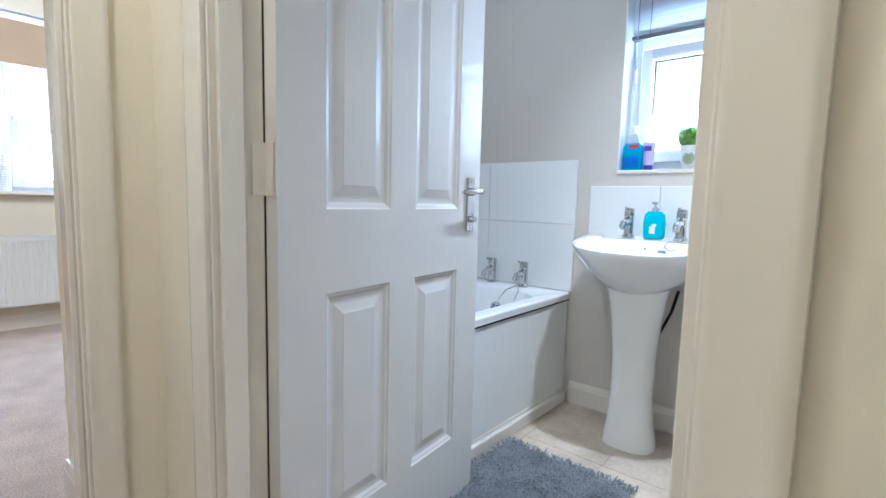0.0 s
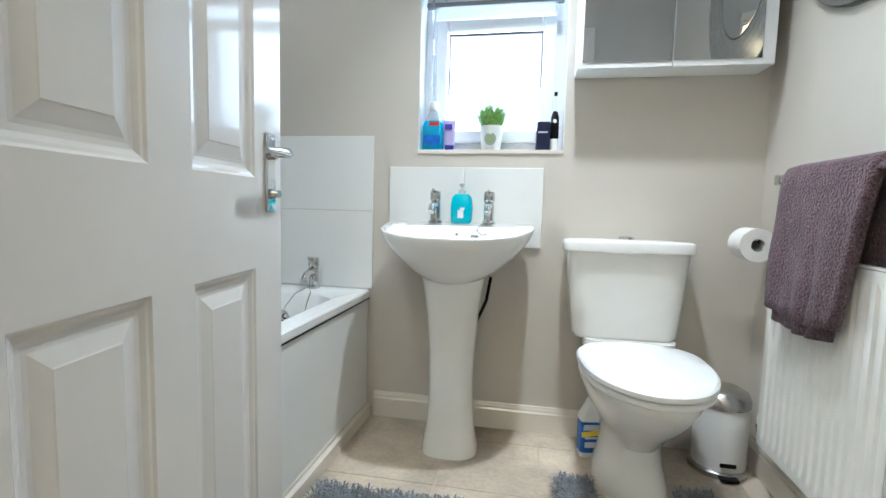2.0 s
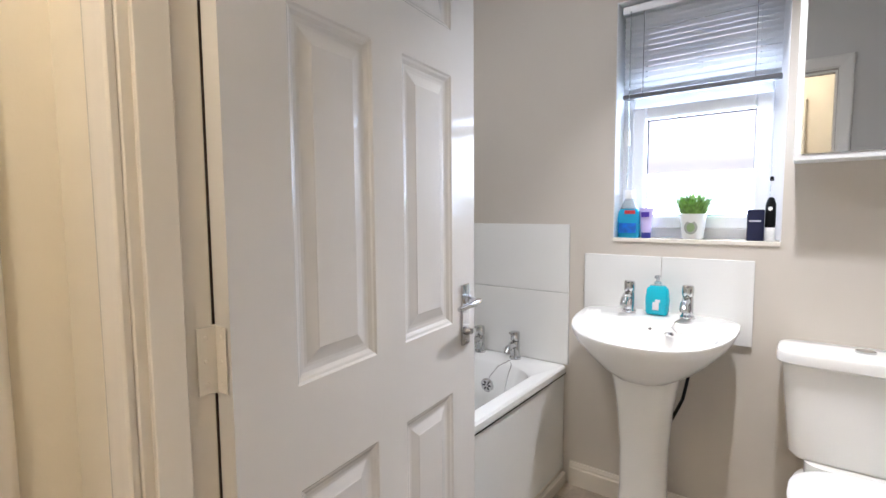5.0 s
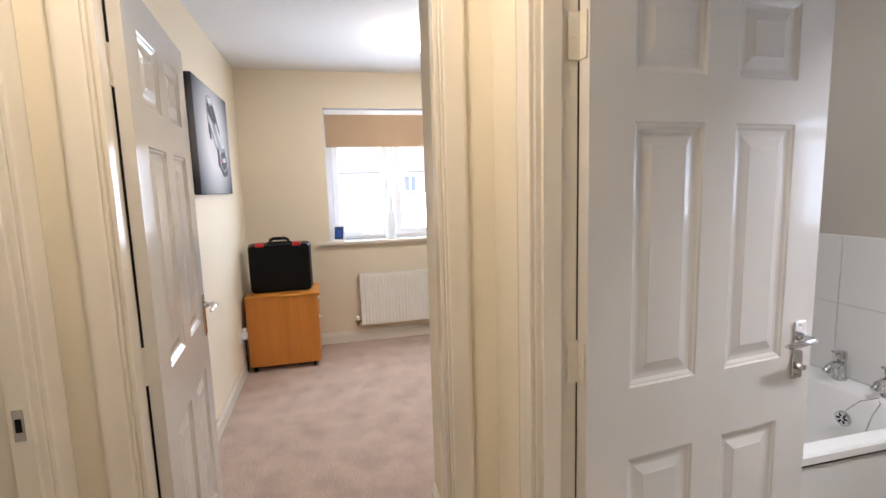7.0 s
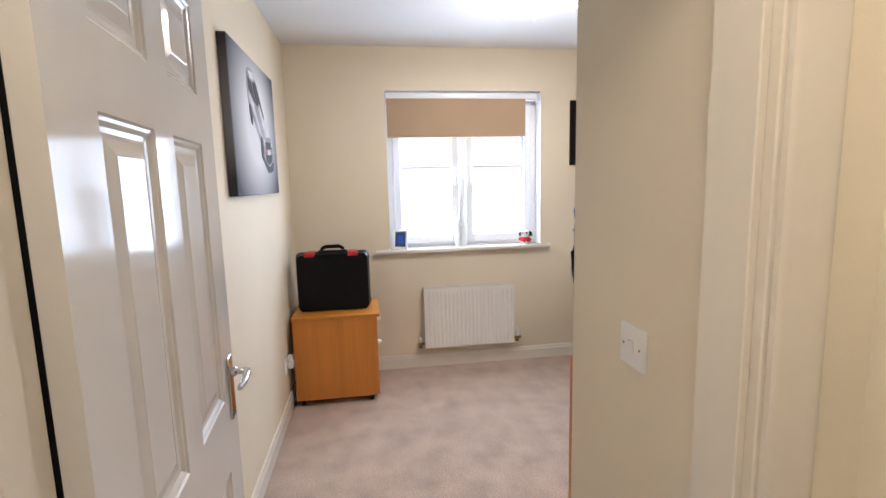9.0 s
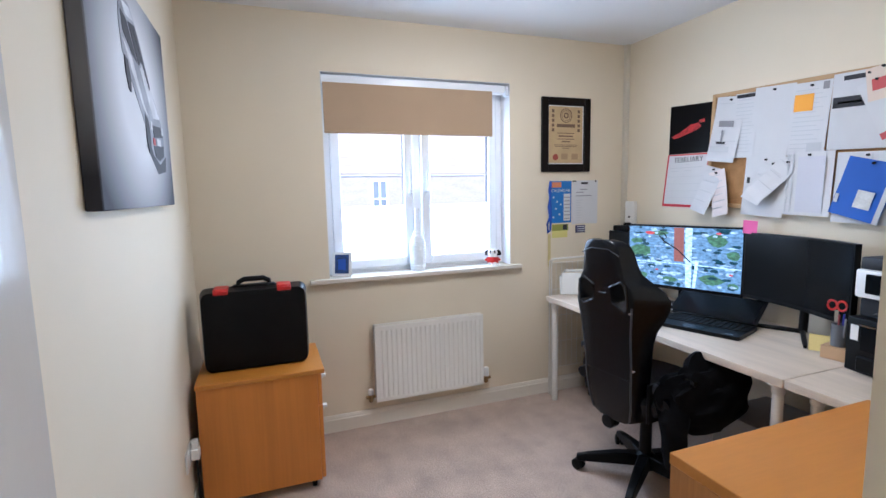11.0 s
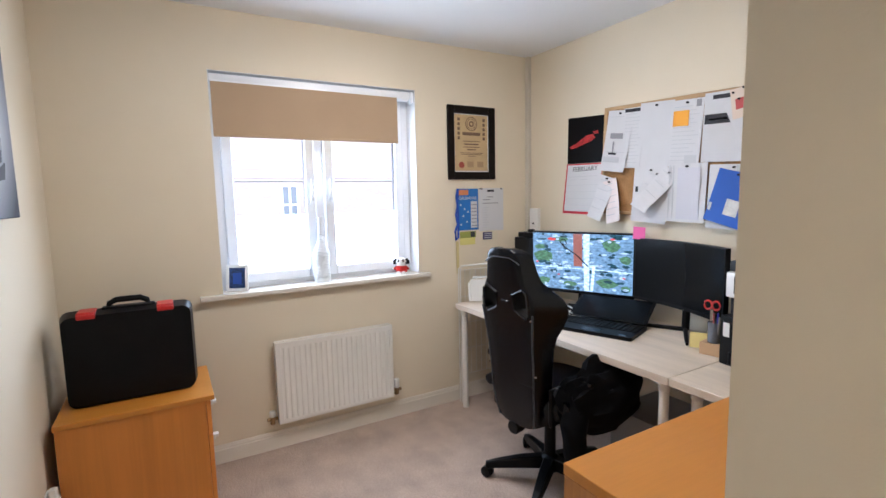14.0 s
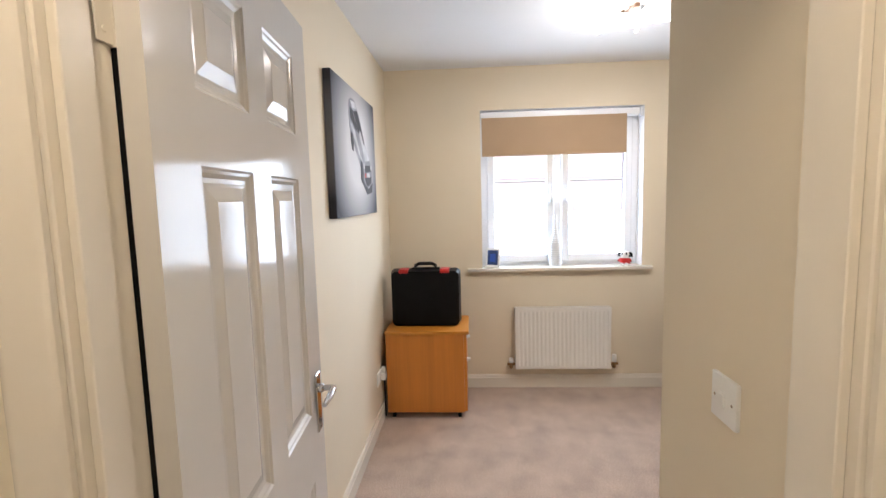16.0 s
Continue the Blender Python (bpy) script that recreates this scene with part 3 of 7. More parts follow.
def rrect(cx, cy, hx, hy, r, z, n=8):
    pts = []
    for qx, qy, a0 in ((1, 1, 0), (-1, 1, 90), (-1, -1, 180), (1, -1, 270)):
        for i in range(n + 1):
            a = radians(a0 + 90 * i / n)
            pts.append((cx + qx * (hx - r) + r * math.cos(a), cy + qy * (hy - r) + r * math.sin(a), z))
    return pts


RIM = 0.545
rings = [rrect(cx, cy, BW_ / 2 - 0.002, BL_ / 2 - 0.002, 0.012, RIM - 0.034), rrect(cx, cy, BW_ / 2 - 0.001, BL_ / 2 - 0.001, 0.014, RIM - 0.008),
         rrect(cx, cy, BW_ / 2 - 0.008, BL_ / 2 - 0.008, 0.014, RIM), rrect(cx, cy - 0.02, BW_ / 2 - 0.062, BL_ / 2 - 0.105, 0.12, RIM),
         rrect(cx, cy - 0.02, BW_ / 2 - 0.076, BL_ / 2 - 0.122, 0.12, RIM - 0.014), rrect(cx, cy - 0.02, BW_ / 2 - 0.10, BL_ / 2 - 0.17, 0.13, RIM - 0.20),
         rrect(cx, cy - 0.02, BW_ / 2 - 0.13, BL_ / 2 - 0.24, 0.14, RIM - 0.36), rrect(cx, cy - 0.02, BW_ / 2 - 0.20, BL_ / 2 - 0.34, 0.12, RIM - 0.385)]
part("tub", loft(rings, cap0=False), M_ACRYL, bath)
part("side_panel", boxes(((BW_ - 0.022, 0.003, 0.060), (BW_ - 0.012, BL_ - 0.003, RIM - 0.040)), bev=0.002), M_ACRYL, bath, "white bath side panel", smooth=False)
part("shadow_gap", boxes(((BW_ - 0.040, 0.003, RIM - 0.042), (BW_ - 0.004, BL_ - 0.003, RIM - 0.0335))), M_BLACKP, bath, "dark gap under the bath rim", smooth=False)
part("plinth", boxes(((BW_ - 0.010, 0.003, 0.0), (BW_ + 0.010, BL_ - 0.018, 0.052)), ((BW_ - 0.030, 0.003, 0.0), (BW_ - 0.010, BL_ - 0.003, 0.064)), bev=0.003), M_GLOSS, bath, "cream-white plinth board", smooth=False)


def pillar_tap(name, label, x, y, z, rz, scale=1.0, group=""):
    root = thing(name, label, "tap", x, y, z, rz, group)
    k = scale
    body = lathe(((0.022 * k, 0), (0.022 * k, 0.006 * k), (0.0165 * k, 0.012 * k), (0.0165 * k, 0.060 * k), (0.015 * k, 0.068 * k)), 20)
    part("body", body, M_CHROME, root)
    part("spout", tube([(0, -0.006 * k, 0.050 * k), (0, -0.030 * k, 0.058 * k), (0, -0.055 * k, 0.050 * k), (0, -0.068 * k, 0.034 * k)], radii=[0.012 * k, 0.0125 * k, 0.0115 * k, 0.0105 * k]), M_CHROME, root)
    head = part("head", lathe(((0.013 * k, 0.068 * k), (0.016 * k, 0.070 * k), (0.0175 * k, 0.074 * k), (0.0175 * k, 0.098 * k), (0.015 * k, 0.103 * k), (0.006 * k, 0.104 * k)), 20), M_CHROME, root)
    part("lever", tube([(0, -0.004 * k, 0.098 * k), (0, -0.030 * k, 0.104 * k), (0, -0.042 * k, 0.106 * k)], radii=[0.006 * k, 0.005 * k, 0.004 * k]), M_CHROME, head)
    return root


pillar_tap("bath_tap", "chrome pillar tap on the bath rim", -1.150, 2.262, RIM, 0, 1.25, "bath taps")
pillar_tap("bath_tap", "chrome pillar tap on the bath rim", -1.345, 2.262, RIM, 0, 1.25, "bath taps")
overflow = thing("overflow_waste", "round chrome overflow with plug chain", "plug hole", -1.215, 2.112, 0.445)
part("plate", turned(lathe(((0.032, 0), (0.032, 0.006), (0.026, 0.010), (0.008, 0.008)), 24), pose(0, 0.008, 0, 90)), M_CHROME, overflow)
for i in range(6):
    a = math.pi * i / 3
    part("slot", turned(boxes(((0.009, -0.003, 0.0090), (0.022, 0.003, 0.0105))), pose(0, 0.008, 0, 90) @ pose(0, 0, 0, 0, 0, math.degrees(a))), M_BLACKP, overflow, smooth=False)
part("chain", tube([(0.002, -0.004, 0.0), (0.03, -0.02, 0.055), (0.065, -0.005, 0.105), (0.095, 0.045, 0.124), (0.10, 0.05, 0.10), (0.105, 0.005, 0.06), (0.10, -0.02, -0.02), (0.09, -0.03, -0.10)], 0.0022, 6), M_CHROME, overflow)
part("plug", lathe(((0.02, 0), (0.022, 0.006), (0.016, 0.014)), 16, None, (0.09, -0.03, -0.115)), M_BLACKP, overflow)

# wash basin on a pedestal
BX, BY = -0.525, 2.09
basin = thing("wash_basin", "white ceramic wash basin on a full pedestal", "basin", BX, BFY, 0.0)
RB = 0.838


def basin_ring(hw, back, front, z, n=36, p=2.5):
    """Half-round front, straight back; back and front are distances from the wall."""
    mid = back + 0.14
    out = []
    for i in range(n):
        a = 2 * math.pi * i / n
        c, s = math.cos(a), math.sin(a)
        x = hw * math.copysign(abs(c) ** (2 / p), c)
        if s >= 0:
            y = -mid + (mid - back) * abs(s) ** (2 / 5.0)
        else:
            y = -mid - (front - mid) * abs(s) ** (2 / 2.1)
        out.append((x, y, z - 0.105 * max(0.0, -y - 0.10)))
    return out


rings = [basin_ring(0.060, 0.10, 0.30, RB - 0.188), basin_ring(0.120, 0.05, 0.335, RB - 0.172), basin_ring(0.175, 0.03, 0.368, RB - 0.138),
         basin_ring(0.228, 0.012, 0.408, RB - 0.090), basin_ring(0.265, 0.005, 0.442, RB - 0.045), basin_ring(0.280, 0.003, 0.455, RB - 0.012), basin_ring(0.279, 0.004, 0.454, RB - 0.003),
         basin_ring(0.272, 0.008, 0.447, RB), basin_ring(0.235, 0.135, 0.420, RB - 0.006), basin_ring(0.222, 0.150, 0.405, RB - 0.022), basin_ring(0.18, 0.165, 0.37, RB - 0.085), basin_ring(0.10, 0.19, 0.32, RB - 0.13), basin_ring(0.03, 0.23, 0.28, RB - 0.137)]
part("bowl", loft(rings), M_CERAMIC, basin)
prof = [(0.0, 0.103, 0.088), (0.035, 0.100, 0.086), (0.10, 0.088, 0.078), (0.22, 0.080, 0.070), (0.38, 0.083, 0.073), (0.52, 0.094, 0.085), (0.60, 0.105, 0.098), (0.665, 0.118, 0.115)]
part("pedestal", loft([oval(0, -0.215, z, rx, ry, 28, 2.6) for z, rx, ry in prof]), M_CERAMIC, basin)
part("overflow_hole", turned(lathe(((0.009, 0), (0.009, 0.004), (0.006, 0.005)), 14), Matrix.Translation((-0.005, -0.148, RB - 0.040)) @ pose(0, 0, 0, 75)), M_CHROME, basin, "small chrome overflow ring")
part("supply_hose", tube([(0.125, -0.12, RB - 0.20), (0.115, -0.16, RB - 0.28), (0.075, -0.17, RB - 0.38), (0.03, -0.14, 0.42)], 0.006, 8), M_BLACKP, basin, "dark flexible supply hose")
pillar_tap("basin_tap", "chrome pillar tap on the wash basin", BX - 0.105, BFY - 0.070, RB - 0.002, 0, 1.2, "basin taps")
pillar_tap("basin_tap", "chrome pillar tap on the wash basin", BX + 0.105, BFY - 0.070, RB - 0.002, 0, 1.2, "basin taps")
chain = thing("basin_plug", "chrome basin plug on a ball chain", "plug", BX + 0.06, BFY - 0.14, RB - 0.04)
part("chain", tube([(0.035, 0.02, 0.045), (0.02, -0.01, 0.035), (0.01, -0.02, 0.015), (0.03, -0.025, 0.0), (0.05, -0.02, 0.005)], 0.002, 6), M_CHROME, chain)
part("plug", lathe(((0.014, 0), (0.017, 0.005), (0.012, 0.012), (0.004, 0.013)), 16, None, (0.005, -0.03, -0.012)), M_CHROME, chain)

# close-coupled toilet
WX = 0.098
wc = thing("toilet", "white close-coupled toilet with the lid down", "toilet", WX, BFY, 0.0)


def tank(hw, d0, d1, z, p=5.0):
    return oval(0, -(d0 + d1) / 2, z, hw, (d1 - d0) / 2, 36, p)


CIS = Matrix.Translation((-0.018, 0, 0.018))
part("cistern", turned(loft([tank(0.165, 0.03, 0.165, 0.425), tank(0.180, 0.022, 0.178, 0.445), tank(0.190, 0.018, 0.184, 0.55), tank(0.205, 0.012, 0.192, 0.725), tank(0.205, 0.012, 0.192, 0.735)]), CIS), M_CERAMIC, wc)
part("cistern_lid", turned(loft([tank(0.218, 0.006, 0.200, 0.735), tank(0.222, 0.004, 0.206, 0.741), tank(0.222, 0.004, 0.206, 0.766), tank(0.218, 0.007, 0.202, 0.774), tank(0.208, 0.015, 0.192, 0.778), tank(0.10, 0.07, 0.13, 0.781)]), CIS), M_CERAMIC, wc, "white cistern lid")
part("flush_button", turned(loft([oval(0, -0.10, 0.780, 0.026, 0.019, 20), oval(0, -0.10, 0.787, 0.026, 0.019, 20), oval(0, -0.10, 0.790, 0.021, 0.014, 20)]), CIS), M_CHROME, wc, "oval chrome flush button")


def egg(hw, d0, d1, z, n=36):
    out = []
    mid = d0 + (d1 - d0) * 0.40
    for i in range(n):
        a = 2 * math.pi * i / n
        c, s = math.cos(a), math.sin(a)
        x = hw * math.copysign(abs(c) ** (2 / 2.15), c)
        y = -mid + (mid - d0) * abs(s) ** (2 / 3.2) if s >= 0 else -mid - (d1 - mid) * abs(s)
        out.append((x, y, z))
    return out


part("bowl", loft([egg(0.118, 0.13, 0.46, 0.0), egg(0.115, 0.13, 0.455, 0.03), egg(0.098, 0.14, 0.43, 0.10), egg(0.095, 0.14, 0.43, 0.17), egg(0.115, 0.12, 0.50, 0.235), egg(0.155, 0.09, 0.585, 0.30), egg(0.178, 0.06, 0.635, 0.355), egg(0.186, 0.05, 0.650, 0.385), egg(0.186, 0.05, 0.650, 0.398), egg(0.175, 0.06, 0.635, 0.402)]), M_CERAMIC, wc)
part("bowl_shelf", loft([tank(0.14, 0.02, 0.20, 0.37), tank(0.155, 0.02, 0.21, 0.40), tank(0.155, 0.02, 0.21, 0.446)]), M_CERAMIC, wc)
part("seat", loft([egg(0.184, 0.20, 0.672, 0.402), egg(0.189, 0.196, 0.678, 0.407), egg(0.189, 0.196, 0.678, 0.415), egg(0.184, 0.20, 0.672, 0.420)]), M_PLASTIC, wc, "white plastic toilet seat")
part("lid", loft([egg(0.186, 0.198, 0.675, 0.423), egg(0.192, 0.193, 0.681, 0.428), egg(0.192, 0.193, 0.681, 0.440), egg(0.184, 0.20, 0.672, 0.447), egg(0.13, 0.25, 0.58, 0.450), egg(0.05, 0.33, 0.46, 0.451)]), M_PLASTIC, wc, "white plastic toilet lid, closed")
for sx in (-0.075, 0.075):
    part("seat_hinge", turned(lathe(((0.011, 0), (0.011, 0.04)), 14), Matrix.Translation((sx - 0.02, -0.20, 0.43)) @ pose(0, 0, 0, 0, 90)), M_CHROME, wc)

# mirror cabinet
cab = thing("mirror_cabinet", "white wall cabinet with two mirror doors", "cabinet", -0.122, BFY, 1.390)
CW, CH, CD = 0.625, 0.62, 0.130
part("body", boxes(((0.0, -CD + 0.018, 0.0), (CW, -0.001, CH)), bev=0.002), M_PLASTIC, cab, smooth=False)
for x0, x1 in ((0.0, CW / 2 - 0.001), (CW / 2 + 0.001, CW)):
    dr = part("door", boxes(((x0, -CD, 0.0), (x1, -CD + 0.016, CH)), bev=0.0015), M_PLASTIC, cab, smooth=False)
    e0 = 0.018 if x0 == 0 else 0.001
    e1 = 0.001 if x0 == 0 else 0.040
    part("mirror", boxes(((x0 + e0, -CD - 0.003, 0.020), (x1 - e1, -CD, CH - 0.018))), M_MIRROR, dr, "mirror glass", smooth=False)

# round mosaic mirror on the side wall
M_MOSAIC = mat("mirror_mosaic", (0.66, 0.67, 0.66), 0.14, 1.0, rand=0.08, bump=0.15, bump_scale=25)
M_SILVERB = mat("silver_backing", (0.12, 0.12, 0.12), 0.35, 0.8)
mir = thing("round_mirror", "round wall mirror with silver mosaic glass border", "mirror", BRX, 1.79, 1.842, -90)
part("backing", turned(lathe(((0.36, 0.0), (0.405, 0.0), (0.405, 0.012), (0.40, 0.016), (0.02, 0.016)), 64), pose(0, 0, 0, 90)), M_SILVERB, mir)
part("mirror_glass", turned(lathe(((0.23, 0.0165), (0.23, 0.021), (0.222, 0.0225), (0.01, 0.0225)), 64), pose(0, 0, 0, 90)), M_MIRROR, mir)
for ring, (r0, r1, k) in enumerate(((0.236, 0.266, 52), (0.2675, 0.299, 58), (0.3005, 0.332, 64), (0.3335, 0.365, 70), (0.3665, 0.399, 76))):
    da = 2 * math.pi / k
    h = da * 0.485
    rs = [[(r * math.sin(s * h), -0.0165 - d, r * math.cos(s * h)) for r, s in ((r0, -1), (r1, -1), (r1, 1), (r0, 1))] for d in (0.0, 0.004)]
    base = part("mosaic_tile", loft(rs), M_MOSAIC, mir, smooth=False)
    for i in range(1, k):
        o = new("mosaic_tile", base.data)
        o.parent = mir
        o.matrix_local = pose(0, 0, 0, 0, math.degrees(i * da), 0)

# towel rail, towel, toilet roll
rail = thing("towel_rail", "square chrome towel rail", "towel rail", BRX, 2.06, 1.005, -90)
for x in (0.0, 0.62):
    part("rosette", boxes(((x - 0.026, -0.012, -0.030), (x + 0.026, 0.0, 0.030)), bev=0.002), M_CHROME, rail, smooth=False)
    part("post", boxes(((x - 0.014, -0.075, -0.016), (x + 0.014, -0.012, 0.016)), bev=0.003), M_CHROME, rail, smooth=False)
part("bar", boxes(((0.0, -0.073, -0.010), (0.62, -0.053, 0.010)), bev=0.005, seg=2), M_CHROME, rail)

M_TOWEL = mat("mauve_terry", (0.125, 0.072, 0.084), 0.95, mottle=0.22, mottle_scale=9, grain=0.5, grain_scale=190, bump=1.0, bump_scale=150, bump_dist=0.012, sheen=0.15)
towel = thing("towel", "mauve terry towel folded over the chrome rail", "towel", BRX, 2.06, 1.005, -90)


def drape(x0, x1, front, back, thick, wob, mat_, name, top=0.016, taper=0.0, inset=0.0):
    """Cloth over the rail: cross-section path from front hem over the bar to back hem, along x."""
    bm = bmesh.new()
    prof = [(-0.093, -front)] + [(-0.093, -front * (1 - i / 10)) for i in range(1, 10)] + [(-0.092, 0.0), (-0.084, top), (-0.063, top + 0.008), (-0.043, top), (-0.038, 0.0)] + [(-0.036, -back * i / 8) for i in range(1, 9)]
    nx = 22
    grid = []
    for i in range(nx + 1):
        u = i / nx
        row = []
        for k, (y, z) in enumerate(prof):
            fall = max(0.0, -z)
            wv = wob * fall * (math.sin(u * 9 + k * 0.12) + 0.6 * math.sin(u * 17 + 1.3)) + 0.006 * noise.noise((u * 4, fall * 6, name == "fold"))
            row.append(bm.verts.new((x0 + (x1 - x0 - taper * fall * (y < -0.06)) * u - 0.05 * fall * (u - 0.5) * wob * 8 + 0.01 * fall, y - inset - abs(wv) * (1 if y < -0.06 else -0.3) - 0.04 * fall * (1 if y < -0.06 else 0), z - 0.010 * math.sin(u * 3.1) * (fall > 0.2))))
        grid.append(row)
    for a, b in zip(grid, grid[1:]):
        for k in range(len(prof) - 1):
            bm.faces.new((a[k], b[k], b[k + 1], a[k + 1]))
    ob = part(name, bm, mat_, towel)
    md = ob.modifiers.new("thickness", "SOLIDIFY")
    md.thickness, md.offset = thick, 0
    return ob


drape(0.105, 0.485, 0.372, 0.22, 0.026, 0.03, M_TOWEL, "towel_front", taper=0.20)
drape(0.125, 0.445, 0.405, 0.10, 0.012, 0.04, M_TOWEL, "inner_layer", 0.004, 0.14, -0.010)
drape(0.11, 0.548, 0.004, 0.32, 0.014, 0.08, M_TOWEL, "fold", 0.008)

M_PAPER = mat("tissue_paper", (0.82, 0.80, 0.77), 0.9, mottle=0.02, bump=0.3, bump_scale=200)
roll = thing("toilet_roll", "white toilet roll on a chrome holder", "toilet roll", BRX, 2.168, 0.810, -90)
part("holder", merged(boxes(((-0.075, -0.010, -0.018), (-0.04, 0.0, 0.018)), bev=0.003), tube([(-0.058, 0.0, 0.0), (-0.058, -0.075, 0.0), (-0.05, -0.085, 0.0), (0.055, -0.085, 0.0)], 0.006, 10)), M_CHROME, roll)
part("paper", turned(lathe(((0.021, 0.0), (0.055, 0.0), (0.055, 0.100), (0.021, 0.100), (0.021, 0.002)), 36), Matrix.Translation((-0.05, -0.085, -0.012)) @ pose(0, 0, 0, 0, 90)), M_PAPER, roll)

# pedal bin
pbin = thing("pedal_bin", "small white pedal bin with steel lid", "bin", 0.425, 2.185, 0.0)
part("base", lathe(((0.088, 0), (0.097, 0.004), (0.097, 0.020), (0.088, 0.026)), 36), M_STEEL, pbin, "brushed steel base ring")
part("drum", lathe(((0.086, 0.024), (0.086, 0.235), (0.084, 0.238)), 36), mat("white_bin_enamel", (0.70, 0.69, 0.66), 0.3, mottle=0.02), pbin)
part("lid", lathe(((0.088, 0.238), (0.089, 0.243), (0.089, 0.262), (0.080, 0.283), (0.055, 0.297), (0.02, 0.303)), 36), M_STEEL, pbin, "brushed steel domed lid")
part("pedal", boxes(((-0.03, -0.115, 0.010), (0.03, -0.09, 0.018)), ((-0.026, -0.0905, 0.045), (0.026, -0.086, 0.060)), bev=0.002), M_BLACKP, pbin, smooth=False)


# ---- office furniture ----
# drawer pedestal on castors, drawers towards the window side of the room
ped = thing("drawer_pedestal", "beech drawer pedestal on black castors", "drawer unit", -3.735, -0.575, 0.0)
# local: x towards the window (negative world x is depth), y along the window wall
PWD, PDP, PHT = 0.535, 0.44, 0.62
part("body", boxes(((-PDP, 0.0, 0.045), (0.0, PWD, PHT - 0.022)), bev=0.0015), M_BEECH, ped, smooth=False)
part("top", boxes(((-PDP - 0.003, -0.004, PHT - 0.022), (0.006, PWD + 0.036, PHT)), bev=0.002), M_OAKTOP, ped, smooth=False)
for z0, z1 in ((0.055, 0.435), (0.438, PHT - 0.024)):
    dfr = part("drawer", boxes(((-PDP + 0.004, PWD + 0.001, z0), (-0.002, PWD + 0.020, z1)), bev=0.0015), M_BEECH, ped, smooth=False)
    part("handle", boxes(((-0.060, PWD + 0.020, z1 - 0.030), (-0.030, PWD + 0.045, z1 - 0.016)), ((-0.030, PWD + 0.020, z1 - 0.030), (-0.012, PWD + 0.030, z1 - 0.008)), bev=0.002), M_PLASTIC, dfr, "small silver-white handle", smooth=False)


def castor(root, x, y, r=0.022):
    part("castor", merged(turned(lathe(((r * 0.7, -0.012), (r, -0.010), (r, 0.010), (r * 0.7, 0.012)), 16), Matrix.Translation((x, y, r)) @ pose(0, 0, 0, 90)), boxes(((x - 0.012, y - 0.014, r), (x + 0.012, y + 0.014, 0.046)), bev=0.002)), M_BLACKP, root, "black castor")


for x in (-PDP + 0.04, -0.035):
    for y in (0.04, PWD - 0.035):
        castor(ped, x, y)

# black tool case on the pedestal
M_RED = mat("red_plastic", (0.50, 0.015, 0.012), 0.35, mottle=0.05)
case = thing("tool_case", "black plastic tool case with red latches", "case", -3.955, -0.305, 0.62)
HWC = 0.250
rings = []
for x, ins in ((-0.085, 0.03), (-0.078, 0.012), (-0.004, 0.0), (-0.002, 0.006), (0.002, 0.006), (0.004, 0.0), (0.078, 0.012), (0.085, 0.03)):
    hw, z0, z1, r = HWC - ins, 0.0 + ins * 0.3, 0.405 - ins, 0.035
    ring = []
    for qy, qz, a0 in ((1, 1, 0), (-1, 1, 90), (-1, -1, 180), (1, -1, 270)):
        for i in range(5):
            a = radians(a0 + 22.5 * i)
            ring.append((x, qy * (hw - r) + r * math.cos(a), (z1 - r if qz > 0 else z0 + r) + r * math.sin(a)))
    rings.append(ring)
part("shell", loft(rings), M_BLACKP, case)
part("handle", tube([(0.0, -0.075, 0.40), (0.0, -0.070, 0.425), (0.0, -0.045, 0.438), (0.0, 0.045, 0.438), (0.0, 0.070, 0.425), (0.0, 0.075, 0.40)], 0.013, 10), M_BLACKP, case)
part("handle_base", boxes(((-0.02, -0.10, 0.398), (0.02, 0.10, 0.412)), bev=0.004), M_BLACKP, case)
for y in (-0.15, 0.14):
    part("latch", boxes(((-0.02, y - 0.033, 0.382), (0.082, y + 0.033, 0.409)), ((0.070, y - 0.033, 0.380), (0.087, y + 0.033, 0.402)), bev=0.004), M_RED, case, "red latch")

# chest of drawers, back to the wall behind the bath, drawers facing the window
M_CHEST = mat("oak_veneer_chest", (0.44, 0.185, 0.040), 0.42, mottle=0.12, mottle_scale=2.5, grain=0.10, grain_scale=28, stretch=(4, 4, 0.35))
chest = thing("chest_of_drawers", "oak veneer chest of three drawers", "chest of drawers", -1.823, 0.725, 0.0)
CHW, CHD, CHH = 0.82, 0.482, 0.780
part("top", boxes(((-CHD, 0, CHH - 0.032), (0, CHW, CHH)), bev=0.002), M_OAKTOP, chest, smooth=False)
for y0 in (0.0, CHW - 0.03):
    part("side_panel", boxes(((-CHD + 0.004, y0, 0.0), (0, y0 + 0.03, CHH - 0.032)), bev=0.0015), M_CHEST, chest, smooth=False)
part("back_panel", boxes(((-0.01, 0.03, 0.05), (-0.002, CHW - 0.03, CHH - 0.032))), M_CHEST, chest, smooth=False)
part("plinth", boxes(((-CHD + 0.04, 0.03, 0.0), (-CHD + 0.055, CHW - 0.03, 0.06))), M_CHEST, chest, smooth=False)
for i in range(3):
    z0 = 0.062 + i * 0.224
    part("drawer", boxes(((-CHD + 0.006, 0.033, z0), (-CHD + 0.024, CHW - 0.033, z0 + 0.205)), bev=0.002), M_CHEST, chest, smooth=False)

